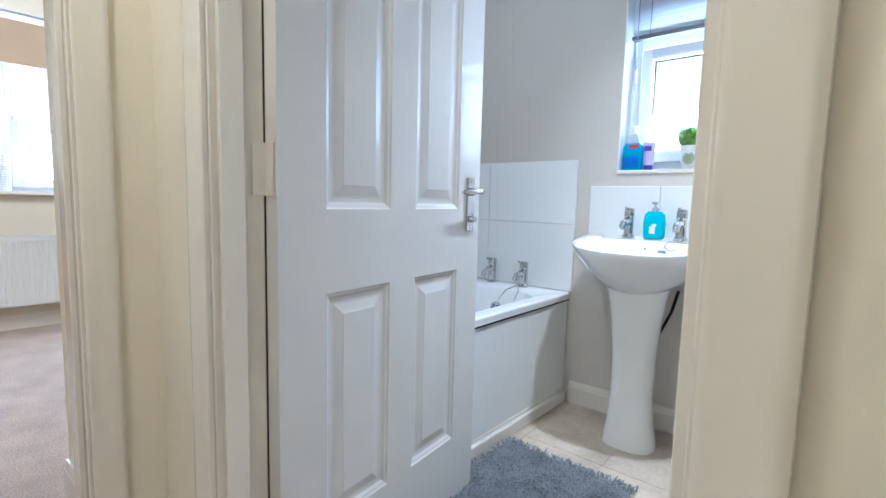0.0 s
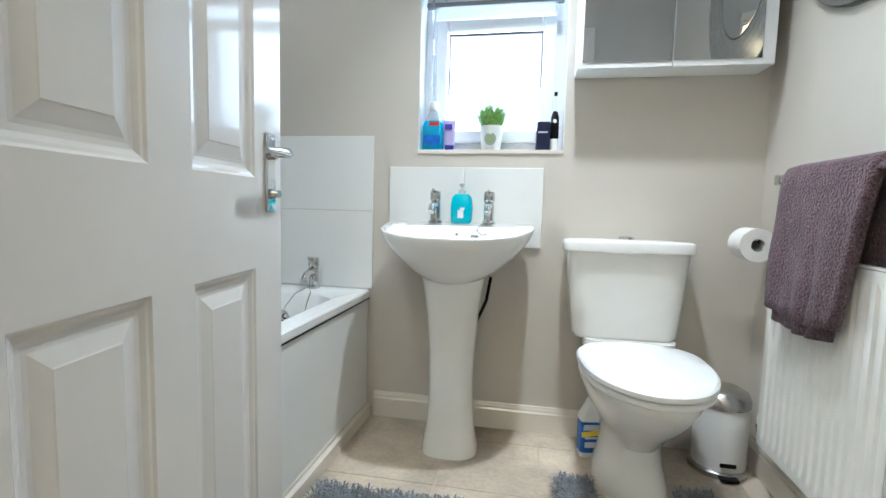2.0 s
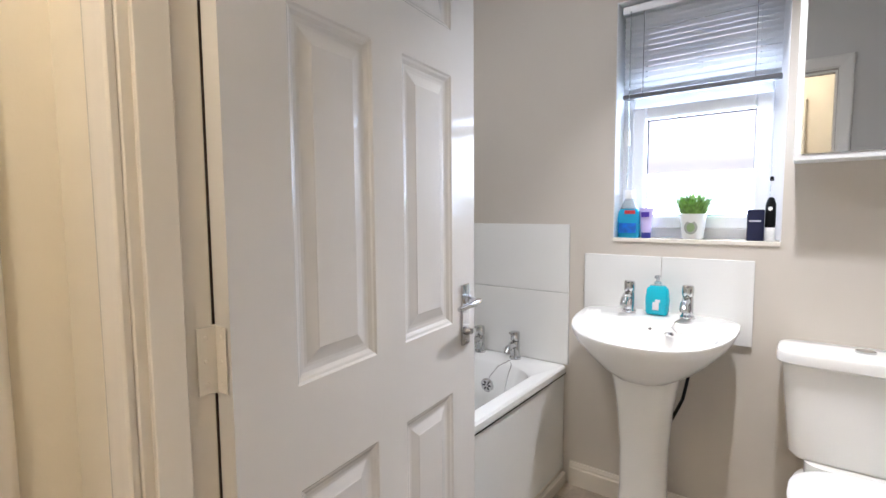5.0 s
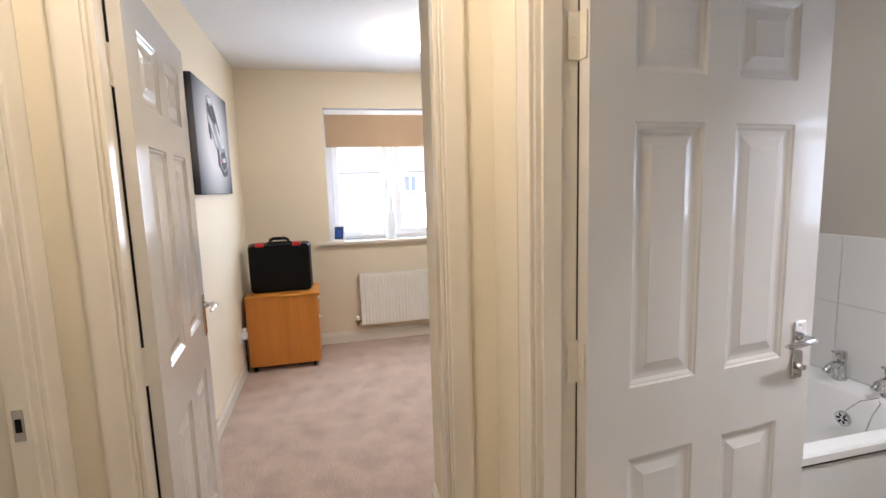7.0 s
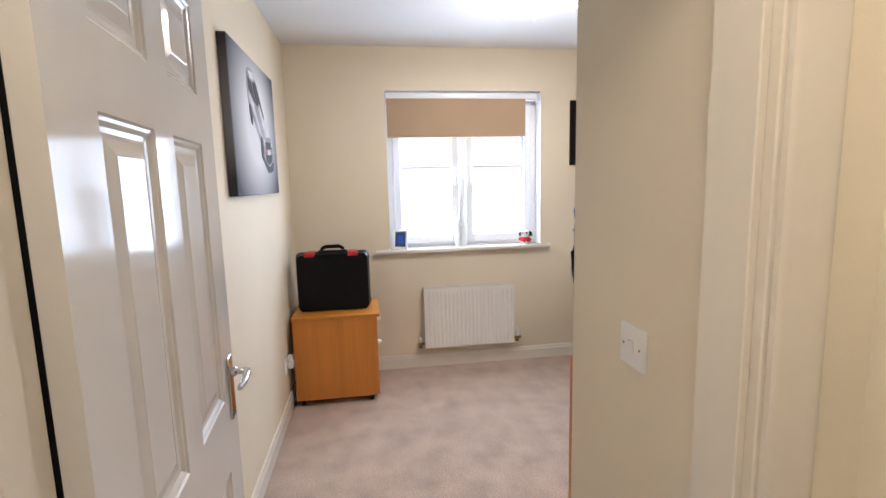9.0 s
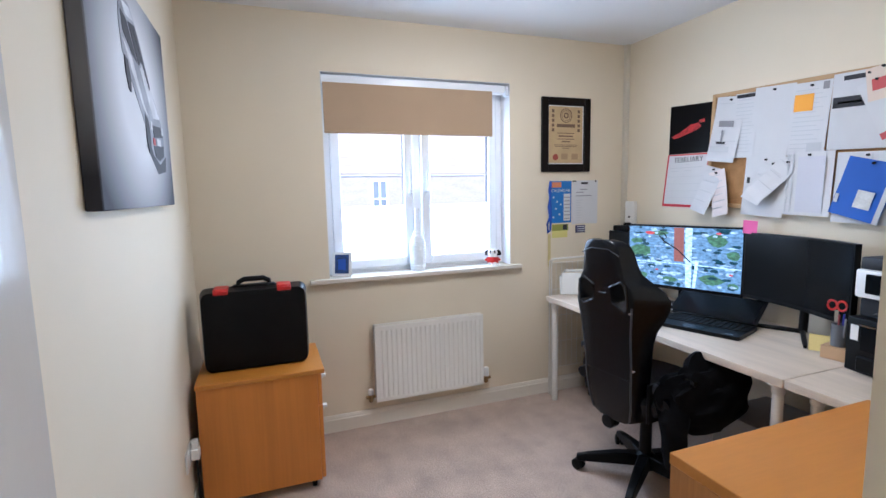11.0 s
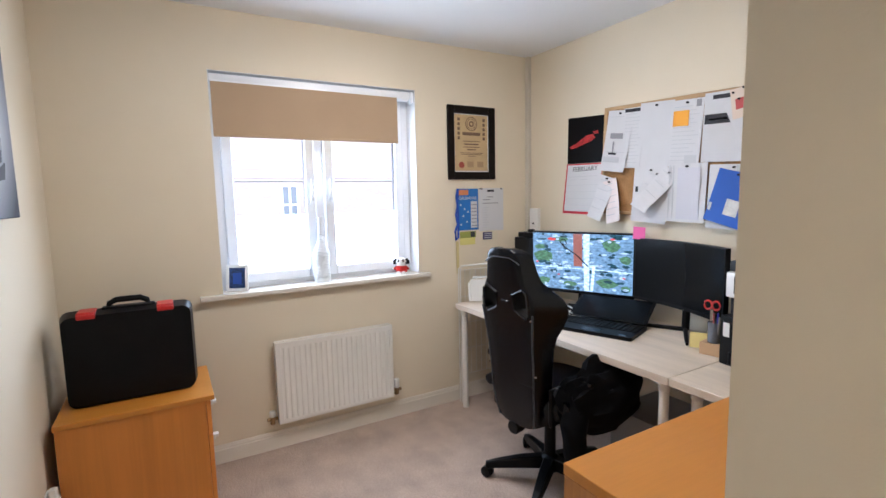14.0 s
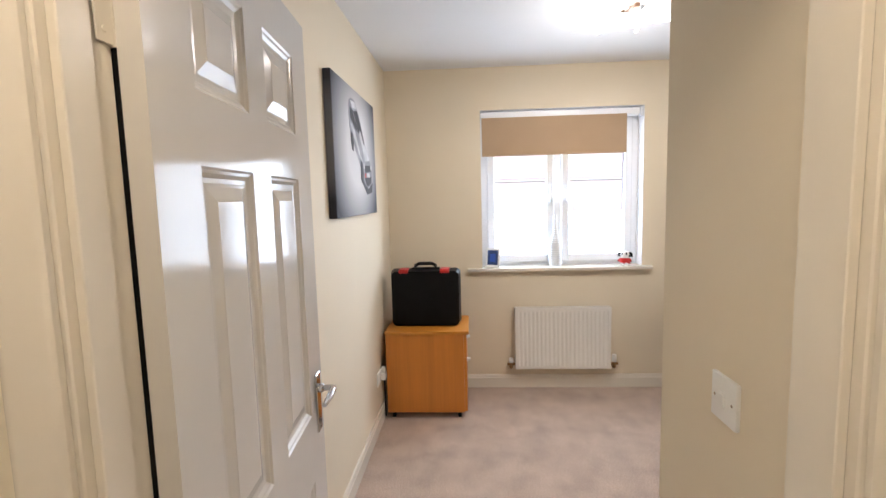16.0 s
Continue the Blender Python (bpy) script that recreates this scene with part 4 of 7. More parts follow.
# two desks end to end under the pinboard
def desk(name, label, x0, x1, y0, y1, legs):
    root = thing(name, label, "desk", x0, y0, 0.0, group="desks under the pinboard")
    w, d = x1 - x0, y1 - y0
    part("tabletop", boxes(((0, 0, 0.706), (w, d, 0.740)), bev=0.002), M_DESK, root, smooth=False)
    for lx, ly in legs:
        part("leg", lathe(((0.020, 0.0), (0.020, 0.66), (0.024, 0.665), (0.024, 0.698), (0.045, 0.700), (0.045, 0.706)), 20, None, (lx, ly, 0)), M_CHEM, root, "white round steel leg")
    return root


desk("desk", "pale wood-effect desk with white round legs", -4.205, -2.581, 1.560, 2.275, ((0.045, 0.045), (1.58, 0.045), (0.045, 0.67), (1.58, 0.67)))
desk("desk", "short pale wood-effect desk under the printers", -2.576, -1.830, 1.560, 2.275, ((0.075, 0.075), (0.69, 0.66), (0.075, 0.66)))


# ---- gaming chair ----
chair = thing("gaming_chair", "black faux leather gaming chair on a five-star base", "chair", -3.197, 1.505, 0.0, 8)
part("hub", lathe(((0.045, 0.06), (0.05, 0.075), (0.05, 0.13), (0.03, 0.145), (0.028, 0.40)), 20), M_BLACKP, chair)
for i in range(5):
    a = radians(9 + 72 * i)
    c, s_ = math.cos(a), math.sin(a)
    rings = []
    for r, w, z0, z1 in ((0.03, 0.034, 0.075, 0.135), (0.14, 0.030, 0.068, 0.125), (0.26, 0.024, 0.058, 0.100), (0.335, 0.020, 0.050, 0.080)):
        rings.append([(r * c - q * w * s_, r * s_ + q * w * c, z) for q, z in ((-1, z0), (1, z0), (0.75, z1), (-0.75, z1))])
    bm = loft(rings)
    bmesh.ops.bevel(bm, geom=list(bm.edges), offset=0.004, segments=1, affect="EDGES")
    leg = part("leg", bm, M_BLACKP, chair)
    cxx, cyy = 0.325 * c, 0.325 * s_
    part("castor", merged(turned(lathe(((0.012, -0.026), (0.028, -0.022), (0.030, -0.006), (0.020, -0.003), (0.020, 0.003), (0.030, 0.006), (0.028, 0.022), (0.012, 0.026)), 18), Matrix.Translation((cxx, cyy, 0.030)) @ pose(0, 0, 0, 90, 0, 40 + 50 * i)), tube([(cxx, cyy, 0.03), (cxx, cyy, 0.062)], 0.012, 10)), M_BLACKP, leg, "black twin-wheel castor")
part("mechanism", boxes(((-0.11, -0.14, 0.395), (0.11, 0.13, 0.435)), bev=0.008), M_BLACKP, chair)
part("tension_knob", turned(lathe(((0.020, 0), (0.034, 0.006), (0.036, 0.05), (0.030, 0.058)), 18), Matrix.Translation((-0.02, -0.20, 0.36)) @ pose(0, 0, 0, 90)), M_BLACKP, chair, "black ribbed tension knob")
part("mechanism_arm", boxes(((-0.045, -0.25, 0.375), (0.045, -0.10, 0.42)), bev=0.008), M_BLACKP, chair)
part("tilt_lever", tube([(-0.10, -0.05, 0.41), (-0.20, -0.08, 0.405), (-0.235, -0.085, 0.39)], 0.008), M_BLACKP, chair)


def slab_ring(z, hw, y, depth, wrap, n=28, p=3.2):
    """A slice of padded backrest: hollow to the front at the middle."""
    out = []
    for i in range(n):
        a = 2 * math.pi * i / n
        c, s_ = math.cos(a), math.sin(a)
        x = hw * math.copysign(abs(c) ** (2 / p), c)
        yy = depth * math.copysign(abs(s_) ** (2 / p), s_)
        out.append((x, y + yy + wrap * (abs(x) / hw) ** 2.2, z))
    return out


seat = loft([slab_ring(0.435, 0.20, 0.02, 0.20, 0.0), slab_ring(0.445, 0.245, 0.02, 0.245, 0.0), slab_ring(0.50, 0.262, 0.02, 0.262, 0.0), slab_ring(0.53, 0.245, 0.02, 0.25, 0.0), slab_ring(0.525, 0.16, 0.02, 0.19, 0.0)])
part("seat", seat, M_BLACKL, chair)
for sx in (-1, 1):
    part("seat_bolster", loft([[(sx * (0.235 + 0.035 * math.cos(b)), -0.20 + 0.085 * k, 0.525 + 0.045 * math.sin(b) * (0.6 if k in (0, 5) else 1)) for b in [2 * math.pi * j / 12 for j in range(12)]] for k in range(6)]), M_BLACKL, chair)
# height, half-width of the flat rear panel, half-width and forward reach of the wings
BACK = ((0.385, 0.085, 0.095, 0.060), (0.400, 0.118, 0.130, 0.080), (0.47, 0.134, 0.152, 0.096), (0.56, 0.141, 0.160, 0.104), (0.68, 0.146, 0.166, 0.110), (0.78, 0.150, 0.176, 0.118), (0.84, 0.155, 0.192, 0.128),
        (0.90, 0.162, 0.226, 0.142), (0.955, 0.168, 0.250, 0.148), (0.99, 0.168, 0.253, 0.145), (1.025, 0.160, 0.236, 0.135), (1.06, 0.140, 0.192, 0.115), (1.095, 0.120, 0.150, 0.100),
        (1.14, 0.112, 0.132, 0.094), (1.19, 0.106, 0.122, 0.088), (1.222, 0.094, 0.108, 0.078), (1.238, 0.076, 0.088, 0.064), (1.244, 0.050, 0.060, 0.050))


def rear(z):
    """The plane of the rear panel, leaning back with height; a padded roll below."""
    return -0.262 - (z - 0.455) * 0.115 - 0.014 * math.exp(-((z - 0.52) / 0.05) ** 2)


def back_ring(z, pw, tw, wd):
    half = [(0.0, 0.0), (pw * 0.5, 0.0), (pw - 0.022, 0.002), (pw - 0.008, 0.006), (pw, 0.016), (pw + (tw - pw) * 0.45, wd * 0.42), (pw + (tw - pw) * 0.88, wd * 0.76), (tw, wd * 0.92),
            (tw - 0.012, wd), (tw - 0.036, wd), (pw * 0.86, wd * 0.66), (pw * 0.60, wd * 0.60), (0.0, wd * 0.58)]
    pts = half + [(-x, y) for x, y in reversed(half[1:-1])]
    return [(x, rear(z) + y, z) for x, y in pts]


backrest = part("backrest", loft([back_ring(*q) for q in BACK]), M_BLACKL, chair)
SLOT = ((0.048, 1.034), (0.112, 1.066), (0.136, 1.046), (0.138, 0.948), (0.122, 0.930), (0.054, 0.964))


def back_at(x, z, out=0.0):
    """A point on the rear panel of the backrest."""
    return (x, rear(z) - out, z)


# the two strap slots are cut through the panel
cut = bmesh.new()
for sx in (-1, 1):
    loft([[(sx * x, y, z) for x, z in SLOT] for y in (-0.45, -0.05)], bm=cut)
cutter = solid("slot_cutter", cut, M_BLACKP)
cutter.matrix_world = chair.matrix_world.copy()
slot_cut = backrest.modifiers.new("slots", "BOOLEAN")
slot_cut.operation, slot_cut.object, slot_cut.solver = "DIFFERENCE", cutter, "EXACT"
bpy.context.view_layer.update()
shaped = bpy.data.meshes.new_from_object(backrest.evaluated_get(bpy.context.evaluated_depsgraph_get()))
backrest.modifiers.clear()
backrest.data = shaped
shaped.set_sharp_from_angle(angle=radians(38))
bpy.data.objects.remove(cutter)


M_RIM = mat("slot_rim_gloss", (0.012, 0.013, 0.016), 0.22, mottle=0.1)
M_SILVER = mat("grey_piping", (0.05, 0.052, 0.06), 0.35, mottle=0.1)
for sx in (-1, 1):
    loop = [back_at(sx * x, z, 0.001) for x, z in SLOT + SLOT[:2]]
    part("slot_rim", tube(loop, 0.005, 8), M_RIM, backrest, "glossy dark slot rim")
    seam = [(q[1] - 0.010, q[0]) for q in BACK[1:9]]
    part("piping", tube([(sx * x, rear(z) + 0.004, z) for x, z in seam], 0.0042, 8), M_SILVER, backrest, "grey piping seam")
    for zb in (0.665, 0.93 if sx > 0 else 0.70):
        part("stud", turned(lathe(((0.007, 0), (0.006, 0.004), (0.002, 0.005)), 12), Matrix.Translation((sx * 0.146, rear(zb) + 0.006, zb)) @ pose(0, 0, 0, 90)), M_STEEL, backrest, "small steel stud")
    part("recline_bracket", boxes(((sx * 0.168, -0.22, 0.42), (sx * 0.186, -0.10, 0.60)), bev=0.004), M_BLACKP, chair)
    part("bracket_cap", turned(lathe(((0.022, 0), (0.022, 0.008), (0.014, 0.012)), 18), Matrix.Translation((sx * 0.185, -0.185, 0.58)) @ pose(0, 0, 0, 0, 90 * sx)), M_SILVER, chair, "grey hinge cap")
    # armrest
    arm = part("armrest_post", merged(boxes(((sx * 0.275 - 0.022, -0.06, 0.46), (sx * 0.275 + 0.022, 0.05, 0.62)), bev=0.008), boxes(((sx * 0.19 - 0.03, -0.04, 0.425), (sx * 0.30, 0.03, 0.45)), bev=0.004)), M_BLACKP, chair)
    part("armrest_pad", boxes(((sx * 0.285 - 0.045, -0.13, 0.62), (sx * 0.285 + 0.045, 0.15, 0.652)), bev=0.012, seg=2), M_BLACKL, arm)
part("lumbar_seam", tube([back_at(x, 0.615 - 0.1 * x * x, 0.001) for x in (-0.13, -0.06, 0.0, 0.06, 0.13)], 0.003, 6), M_BLACKP, backrest)
part("crown_seam", tube([(x, rear(1.19) + 0.004 - 0.004 * (abs(x) < 0.09), 1.205 - 0.6 * max(0.0, abs(x) - 0.06)) for x in (-0.105, -0.09, -0.05, 0.0, 0.05, 0.09, 0.105)], 0.003, 6), M_SILVER, backrest, "grey stitched seam")
part("badge", tube([back_at(x, z, 0.001) for x, z in ((-0.022, 1.005), (-0.010, 0.998), (0.0, 1.006), (0.010, 0.998), (0.022, 1.005))], 0.004, 6), M_RIM, backrest, "small raised badge")
# a dark jacket lies over the seat front and arm
M_CLOTH = mat("black_cloth", (0.004, 0.004, 0.005), 0.9, mottle=0.3, mottle_scale=14, bump=0.6, bump_scale=90)
jacket = thing("jacket", "black padded jacket lying over the chair arm", "jacket", -2.93, 1.58, 0.40)
bm = bmesh.new()
bmesh.ops.create_icosphere(bm, subdivisions=4, radius=1.0)
for v in bm.verts:
    q = v.co.copy()
    k = 1 + 0.22 * noise.noise(q * 2.2) + 0.10 * noise.noise(q * 5.5)
    v.co = Vector((q.x * 0.115, q.y * 0.24, 0.13 + q.z * 0.17)) * k
part("jacket_body", bm, M_CLOTH, jacket)
part("sleeve", tube([(0.0, -0.15, 0.15), (0.03, -0.21, 0.05), (0.05, -0.22, -0.06), (0.04, -0.20, -0.14)], radii=[0.06, 0.062, 0.055, 0.045], n=14), M_CLOTH, jacket)


# ---- on the desk ----
def glow_paint(name, color, power=0.5):
    """A colour shown on a lit screen, a little uneven."""
    m = mat(name, (0.01, 0.01, 0.01), 0.25, emit=(color, power))
    nt = m.node_tree
    n = nt.nodes.new("ShaderNodeTexNoise")
    n.inputs["Scale"].default_value, n.inputs["Detail"].default_value = 26, 4
    r = nt.nodes.new("ShaderNodeMapRange")
    r.inputs["From Min"].default_value, r.inputs["From Max"].default_value = 0.3, 0.7
    r.inputs["To Min"].default_value, r.inputs["To Max"].default_value = power * 0.45, power * 1.5
    nt.links.new(n.outputs["Fac"], r.inputs["Value"])
    nt.links.new(r.outputs["Result"], nt.nodes["Principled BSDF"].inputs["Emission Strength"])
    return m


M_SCREEN = glow_paint("screen_road", (0.20, 0.34, 0.48))
M_DARKSCREEN = mat("dark_screen", (0.005, 0.006, 0.0075), 0.22, mottle=0.1)
M_PINK = mat("pink_note", (0.85, 0.16, 0.42), 0.8)
mon1 = thing("monitor", "lit widescreen monitor showing outdoor camera pictures", "monitor", -3.575, 2.105, 0.740, 23)
part("base", boxes(((-0.12, -0.03, 0.0), (0.12, 0.11, 0.012)), bev=0.004), M_BLACKP, mon1)
part("neck", boxes(((-0.03, 0.04, 0.010), (0.03, 0.06, 0.25)), bev=0.004), M_BLACKP, mon1)
housing = part("housing", boxes(((-0.330, -0.010, 0.108), (0.330, 0.035, 0.500)), bev=0.006, seg=2), M_BLACKP, mon1)
part("screen", boxes(((-0.321, -0.0125, 0.130), (0.321, -0.0100, 0.490))), M_SCREEN, mon1, "lit screen with green and blue outdoor pictures", smooth=False)
# four outdoor camera pictures: lawns, roads, parked cars, a pole with a scrolled bracket
def screen_shapes(name, material, shapes, y):
    bm = bmesh.new()
    for pts in shapes:
        loft([[(x, y - d, z) for x, z in pts] for d in (0.0, 0.0006)], bm=bm)
    tagged(part(name, bm, material, mon1, smooth=False), kind="stuff")


def blob(cx_, cz_, rx, rz, rnd, n=9):
    return [(max(-0.32, min(0.32, cx_ + rx * rnd.uniform(0.7, 1.1) * math.cos(2 * math.pi * i / n))), max(0.131, min(0.489, cz_ + rz * rnd.uniform(0.7, 1.1) * math.sin(2 * math.pi * i / n)))) for i in range(n)]


srnd = random.Random(11)
screen_shapes("picture_lawn", glow_paint("screen_lawn", (0.10, 0.22, 0.12)), [blob(*q, srnd) for q in (
    (-0.25, 0.335, 0.075, 0.045), (-0.13, 0.455, 0.06, 0.02), (-0.27, 0.40, 0.04, 0.02), (0.19, 0.42, 0.055, 0.05), (0.28, 0.34, 0.04, 0.03), (-0.24, 0.18, 0.05, 0.028), (0.17, 0.19, 0.07, 0.03), (-0.06, 0.17, 0.05, 0.02), (0.28, 0.165, 0.035, 0.02))], -0.0126)
screen_shapes("picture_shade", glow_paint("screen_shade", (0.02, 0.07, 0.09)), [blob(srnd.uniform(-0.30, 0.30), z + srnd.uniform(-0.012, 0.012), srnd.uniform(0.012, 0.04), srnd.uniform(0.006, 0.014), srnd, 6) for z in (0.478, 0.46, 0.30, 0.29, 0.255, 0.25, 0.20, 0.15, 0.36, 0.39) for _ in range(5)], -0.0132)
screen_shapes("picture_roof", glow_paint("screen_roof", (0.55, 0.72, 0.88)), [blob(srnd.uniform(-0.30, 0.30), z + srnd.uniform(-0.02, 0.02), srnd.uniform(0.010, 0.035), srnd.uniform(0.004, 0.012), srnd, 6) for z in (0.465, 0.44, 0.31, 0.29, 0.245, 0.22, 0.16, 0.37) for _ in range(9)], -0.0138)
screen_shapes("picture_car", glow_paint("screen_red", (0.62, 0.07, 0.07), 0.6), [blob(-0.19, 0.452, 0.03, 0.012, srnd, 7), blob(0.20, 0.462, 0.016, 0.008, srnd, 7), blob(-0.29, 0.30, 0.010, 0.005, srnd, 6), blob(0.27, 0.23, 0.012, 0.005, srnd, 6), blob(-0.14, 0.225, 0.012, 0.006, srnd, 6)], -0.0144)
screen_shapes("picture_mast", glow_paint("screen_mast", (0.36, 0.13, 0.10)), [[(-0.040, 0.285), (0.016, 0.285), (0.012, 0.489), (-0.045, 0.489)]], -0.0146)
screen_shapes("picture_pole", glow_paint("screen_pale", (0.60, 0.80, 0.98), 0.6), [[(0.030, 0.132), (0.062, 0.132), (0.060, 0.489), (0.020, 0.489)], [(0.066, 0.132), (0.085, 0.132), (0.100, 0.30), (0.082, 0.30)], [(-0.321, 0.268), (0.03, 0.268), (0.03, 0.274), (-0.321, 0.274)], [(0.06, 0.268), (0.321, 0.262), (0.321, 0.268), (0.06, 0.274)]], -0.0149)
part("picture_bracket", turned(tube([(-0.115, 0, 0.425), (-0.100, 0, 0.412), (-0.088, 0, 0.425), (-0.10, 0, 0.450), (-0.122, 0, 0.452), (-0.132, 0, 0.435), (-0.105, 0, 0.405), (-0.02, 0, 0.355), (0.055, 0, 0.285)], 0.004, 6), Matrix.Translation((0, -0.0158, 0)) @ Matrix.Diagonal((1, 0.15, 1, 1))), mat("screen_dark", (0.01, 0.01, 0.01), 0.4), mon1)

mon2 = thing("monitor", "curved black monitor, switched off, on a V stand", "monitor", -2.945, 2.165, 0.740, -14)
for sx in (-1, 1):
    part("stand_leg", tube([(0, 0.05, 0.012), (sx * 0.16, -0.09, 0.010), (sx * 0.20, -0.125, 0.008)], radii=[0.012, 0.010, 0.007]), M_BLACKP, mon2)
part("neck", tube([(0, 0.05, 0.01), (0, 0.055, 0.16), (0, 0.03, 0.28)], 0.02, 12), M_BLACKP, mon2)
nseg = 16
rings = []
for i in range(nseg + 1):
    x = -0.312 + 0.624 * i / nseg
    yc = -0.045 * (1 - (x / 0.312) ** 2) * -1 - 0.035
    rings.append([(x, yc, 0.122), (x, yc, 0.478), (x, yc + 0.030, 0.478), (x, yc + 0.030, 0.122)])
part("housing", loft(rings), M_BLACKP, mon2)
rings = []
for i in range(nseg + 1):
    x = -0.303 + 0.606 * i / nseg
    yc = 0.045 * (1 - (x / 0.312) ** 2) - 0.035
    rings.append([(x, yc - 0.0015, 0.142), (x, yc - 0.0015, 0.470), (x, yc - 0.0002, 0.470), (x, yc - 0.0002, 0.142)])
part("screen", loft(rings), M_DARKSCREEN, mon2)
tagged(solid("sticky_note", turned(boxes(((-0.036, -0.001, -0.02), (0.036, 0.0, 0.052))), pose(-3.228, 2.205, 1.232, 6, 4, 12)), M_PINK), "pink sticky note on the monitor edge", "note")

kb = thing("laptop", "black laptop with its lid folded far back", "laptop", -3.225, 1.872, 0.740, 20)
part("case", loft([rrect(0, 0, 0.225, 0.130, 0.012, 0.0, 4), rrect(0, 0, 0.227, 0.132, 0.012, 0.004, 4), rrect(0, 0, 0.225, 0.130, 0.012, 0.019, 4)]), M_BLACKP, kb)
M_KEY = mat("black_keys", (0.0075, 0.0075, 0.0075), 0.45)
kdata = None
for r_ in range(6):
    for c_ in range(15):
        x = -0.205 + c_ * 0.0292
        y = 0.105 - r_ * 0.0235
        if kdata is None:
            k0 = part("key", loft([rrect(0, 0, 0.0125, 0.0098, 0.002, 0.0, 1), rrect(0, 0, 0.0112, 0.0086, 0.002, 0.0045, 1)]), M_KEY, kb, smooth=False)
            kdata = k0.data
            k0.matrix_local = pose(x, y, 0.019)
        else:
            o = new("key", kdata)
            o.parent = kb
            o.matrix_local = pose(x, y, 0.019)
lid_ = part("lid", turned(boxes(((-0.222, 0.0, 0.0), (0.222, 0.205, 0.010)), bev=0.003), Matrix.Translation((0, 0.122, 0.020)) @ pose(0, 0, 0, 27)), M_BLACKP, kb, "black laptop lid folded far back")
part("lid_screen", turned(boxes(((-0.205, 0.012, 0.010), (0.205, 0.192, 0.0112))), Matrix.Translation((0, 0.122, 0.020)) @ pose(0, 0, 0, 27)), M_DARKSCREEN, lid_, smooth=False)
part("sticker", boxes(((0.155, -0.112, 0.019), (0.190, -0.098, 0.0196))), M_STEEL, kb, "small silver sticker", smooth=False)
part("palm_rest", boxes(((-0.05, -0.115, 0.019), (0.05, -0.060, 0.0195))), M_DARKSCREEN, kb, smooth=False)

cable = thing("cable_coil", "coiled white cable lying on the desk", "cable", -3.50, 1.93, 0.740)
pts = [(0.045 * math.cos(a * 0.55) + 0.006 * math.sin(a * 2), 0.03 * math.sin(a * 0.55), 0.02 + 0.045 * abs(math.sin(a * 0.27))) for a in range(0, 26)]
part("cable_loop", tube(pts, 0.003, 6), M_PLASTIC, cable)
part("red_lead", tube([(-0.03, -0.06, 0.004), (0.03, -0.075, 0.004), (0.08, -0.06, 0.004)], 0.004, 6), M_RED, cable)

# printers, one on top of the other
M_PRNW = mat("printer_white", (0.72, 0.72, 0.72), 0.4, mottle=0.02)
M_PRNG = mat("printer_grey", (0.028, 0.029, 0.033), 0.4, mottle=0.1)
M_PRNG.node_tree.nodes["Principled BSDF"].inputs["Specular IOR Level"].default_value = 0.2
M_GREYGLASS = mat("grey_display", (0.16, 0.19, 0.23), 0.2)
prn = thing("printer", "black inkjet printer with a small display", "printer", -2.305, 2.045, 0.740, -7)
part("body", boxes(((-0.245, -0.185, 0.0), (0.245, 0.185, 0.215)), bev=0.010, seg=2), M_BLACKP, prn)
part("front_panel", boxes(((-0.190, -0.190, 0.090), (0.245, -0.184, 0.190)), bev=0.003), M_DARKSCREEN, prn, smooth=False)
part("trim", boxes(((-0.20, -0.1925, 0.186), (0.20, -0.190, 0.192))), M_STEEL, prn, "thin silver trim line", smooth=False)
part("display", boxes(((-0.075, -0.193, 0.115), (0.010, -0.190, 0.162))), M_GREYGLASS, prn, smooth=False)
part("label_sticker", boxes(((-0.228, -0.1865, 0.125), (-0.200, -0.185, 0.185))), M_PLASTIC, prn, "white sticker", smooth=False)
part("red_sticker", boxes(((0.155, -0.1925, 0.072), (0.215, -0.1905, 0.135))), mat("red_white_sticker", (0.72, 0.45, 0.42), 0.5, mottle=0.5, mottle_scale=60), prn, "red and white sticker", smooth=False)
part("logo_bar", boxes(((-0.03, -0.1865, 0.197), (0.03, -0.1850, 0.206))), M_STEEL, prn, smooth=False)
part("paper_tray", boxes(((-0.19, -0.205, 0.012), (0.20, -0.185, 0.070)), bev=0.004), M_BLACKP, prn)
prn2 = thing("printer", "white and black printer with papers on its lid", "printer", -2.300, 2.065, 0.955, -7)
part("base", boxes(((-0.235, -0.165, 0.0), (0.235, 0.175, 0.075)), bev=0.006), M_PRNG, prn2)
part("output_tray", boxes(((-0.145, -0.225, 0.020), (0.145, -0.160, 0.034)), ((-0.15, -0.170, 0.016), (0.15, -0.160, 0.060)), bev=0.004), M_PRNG, prn2)
part("front_panel", boxes(((-0.245, -0.185, 0.075), (0.245, 0.180, 0.185)), bev=0.010, seg=2), M_PRNW, prn2, "white printer front")
part("scanner_lid", boxes(((-0.240, -0.170, 0.185), (0.240, 0.180, 0.232)), bev=0.008, seg=2), M_PRNG, prn2)
part("display", boxes(((-0.205, -0.191, 0.095), (-0.110, -0.184, 0.170)), bev=0.003), M_DARKSCREEN, prn2, smooth=False)
part("logo", turned(lathe(((0.019, 0.0), (0.019, 0.002), (0.016, 0.0025)), 24), Matrix.Translation((0.03, -0.185, 0.130)) @ pose(0, 0, 0, 90)), M_STEEL, prn2, "round grey maker's mark")
M_WHITEPAPER = mat("white_paper", (0.63, 0.63, 0.645), 0.8, mottle=0.02, mottle_scale=8, rand=0.03)
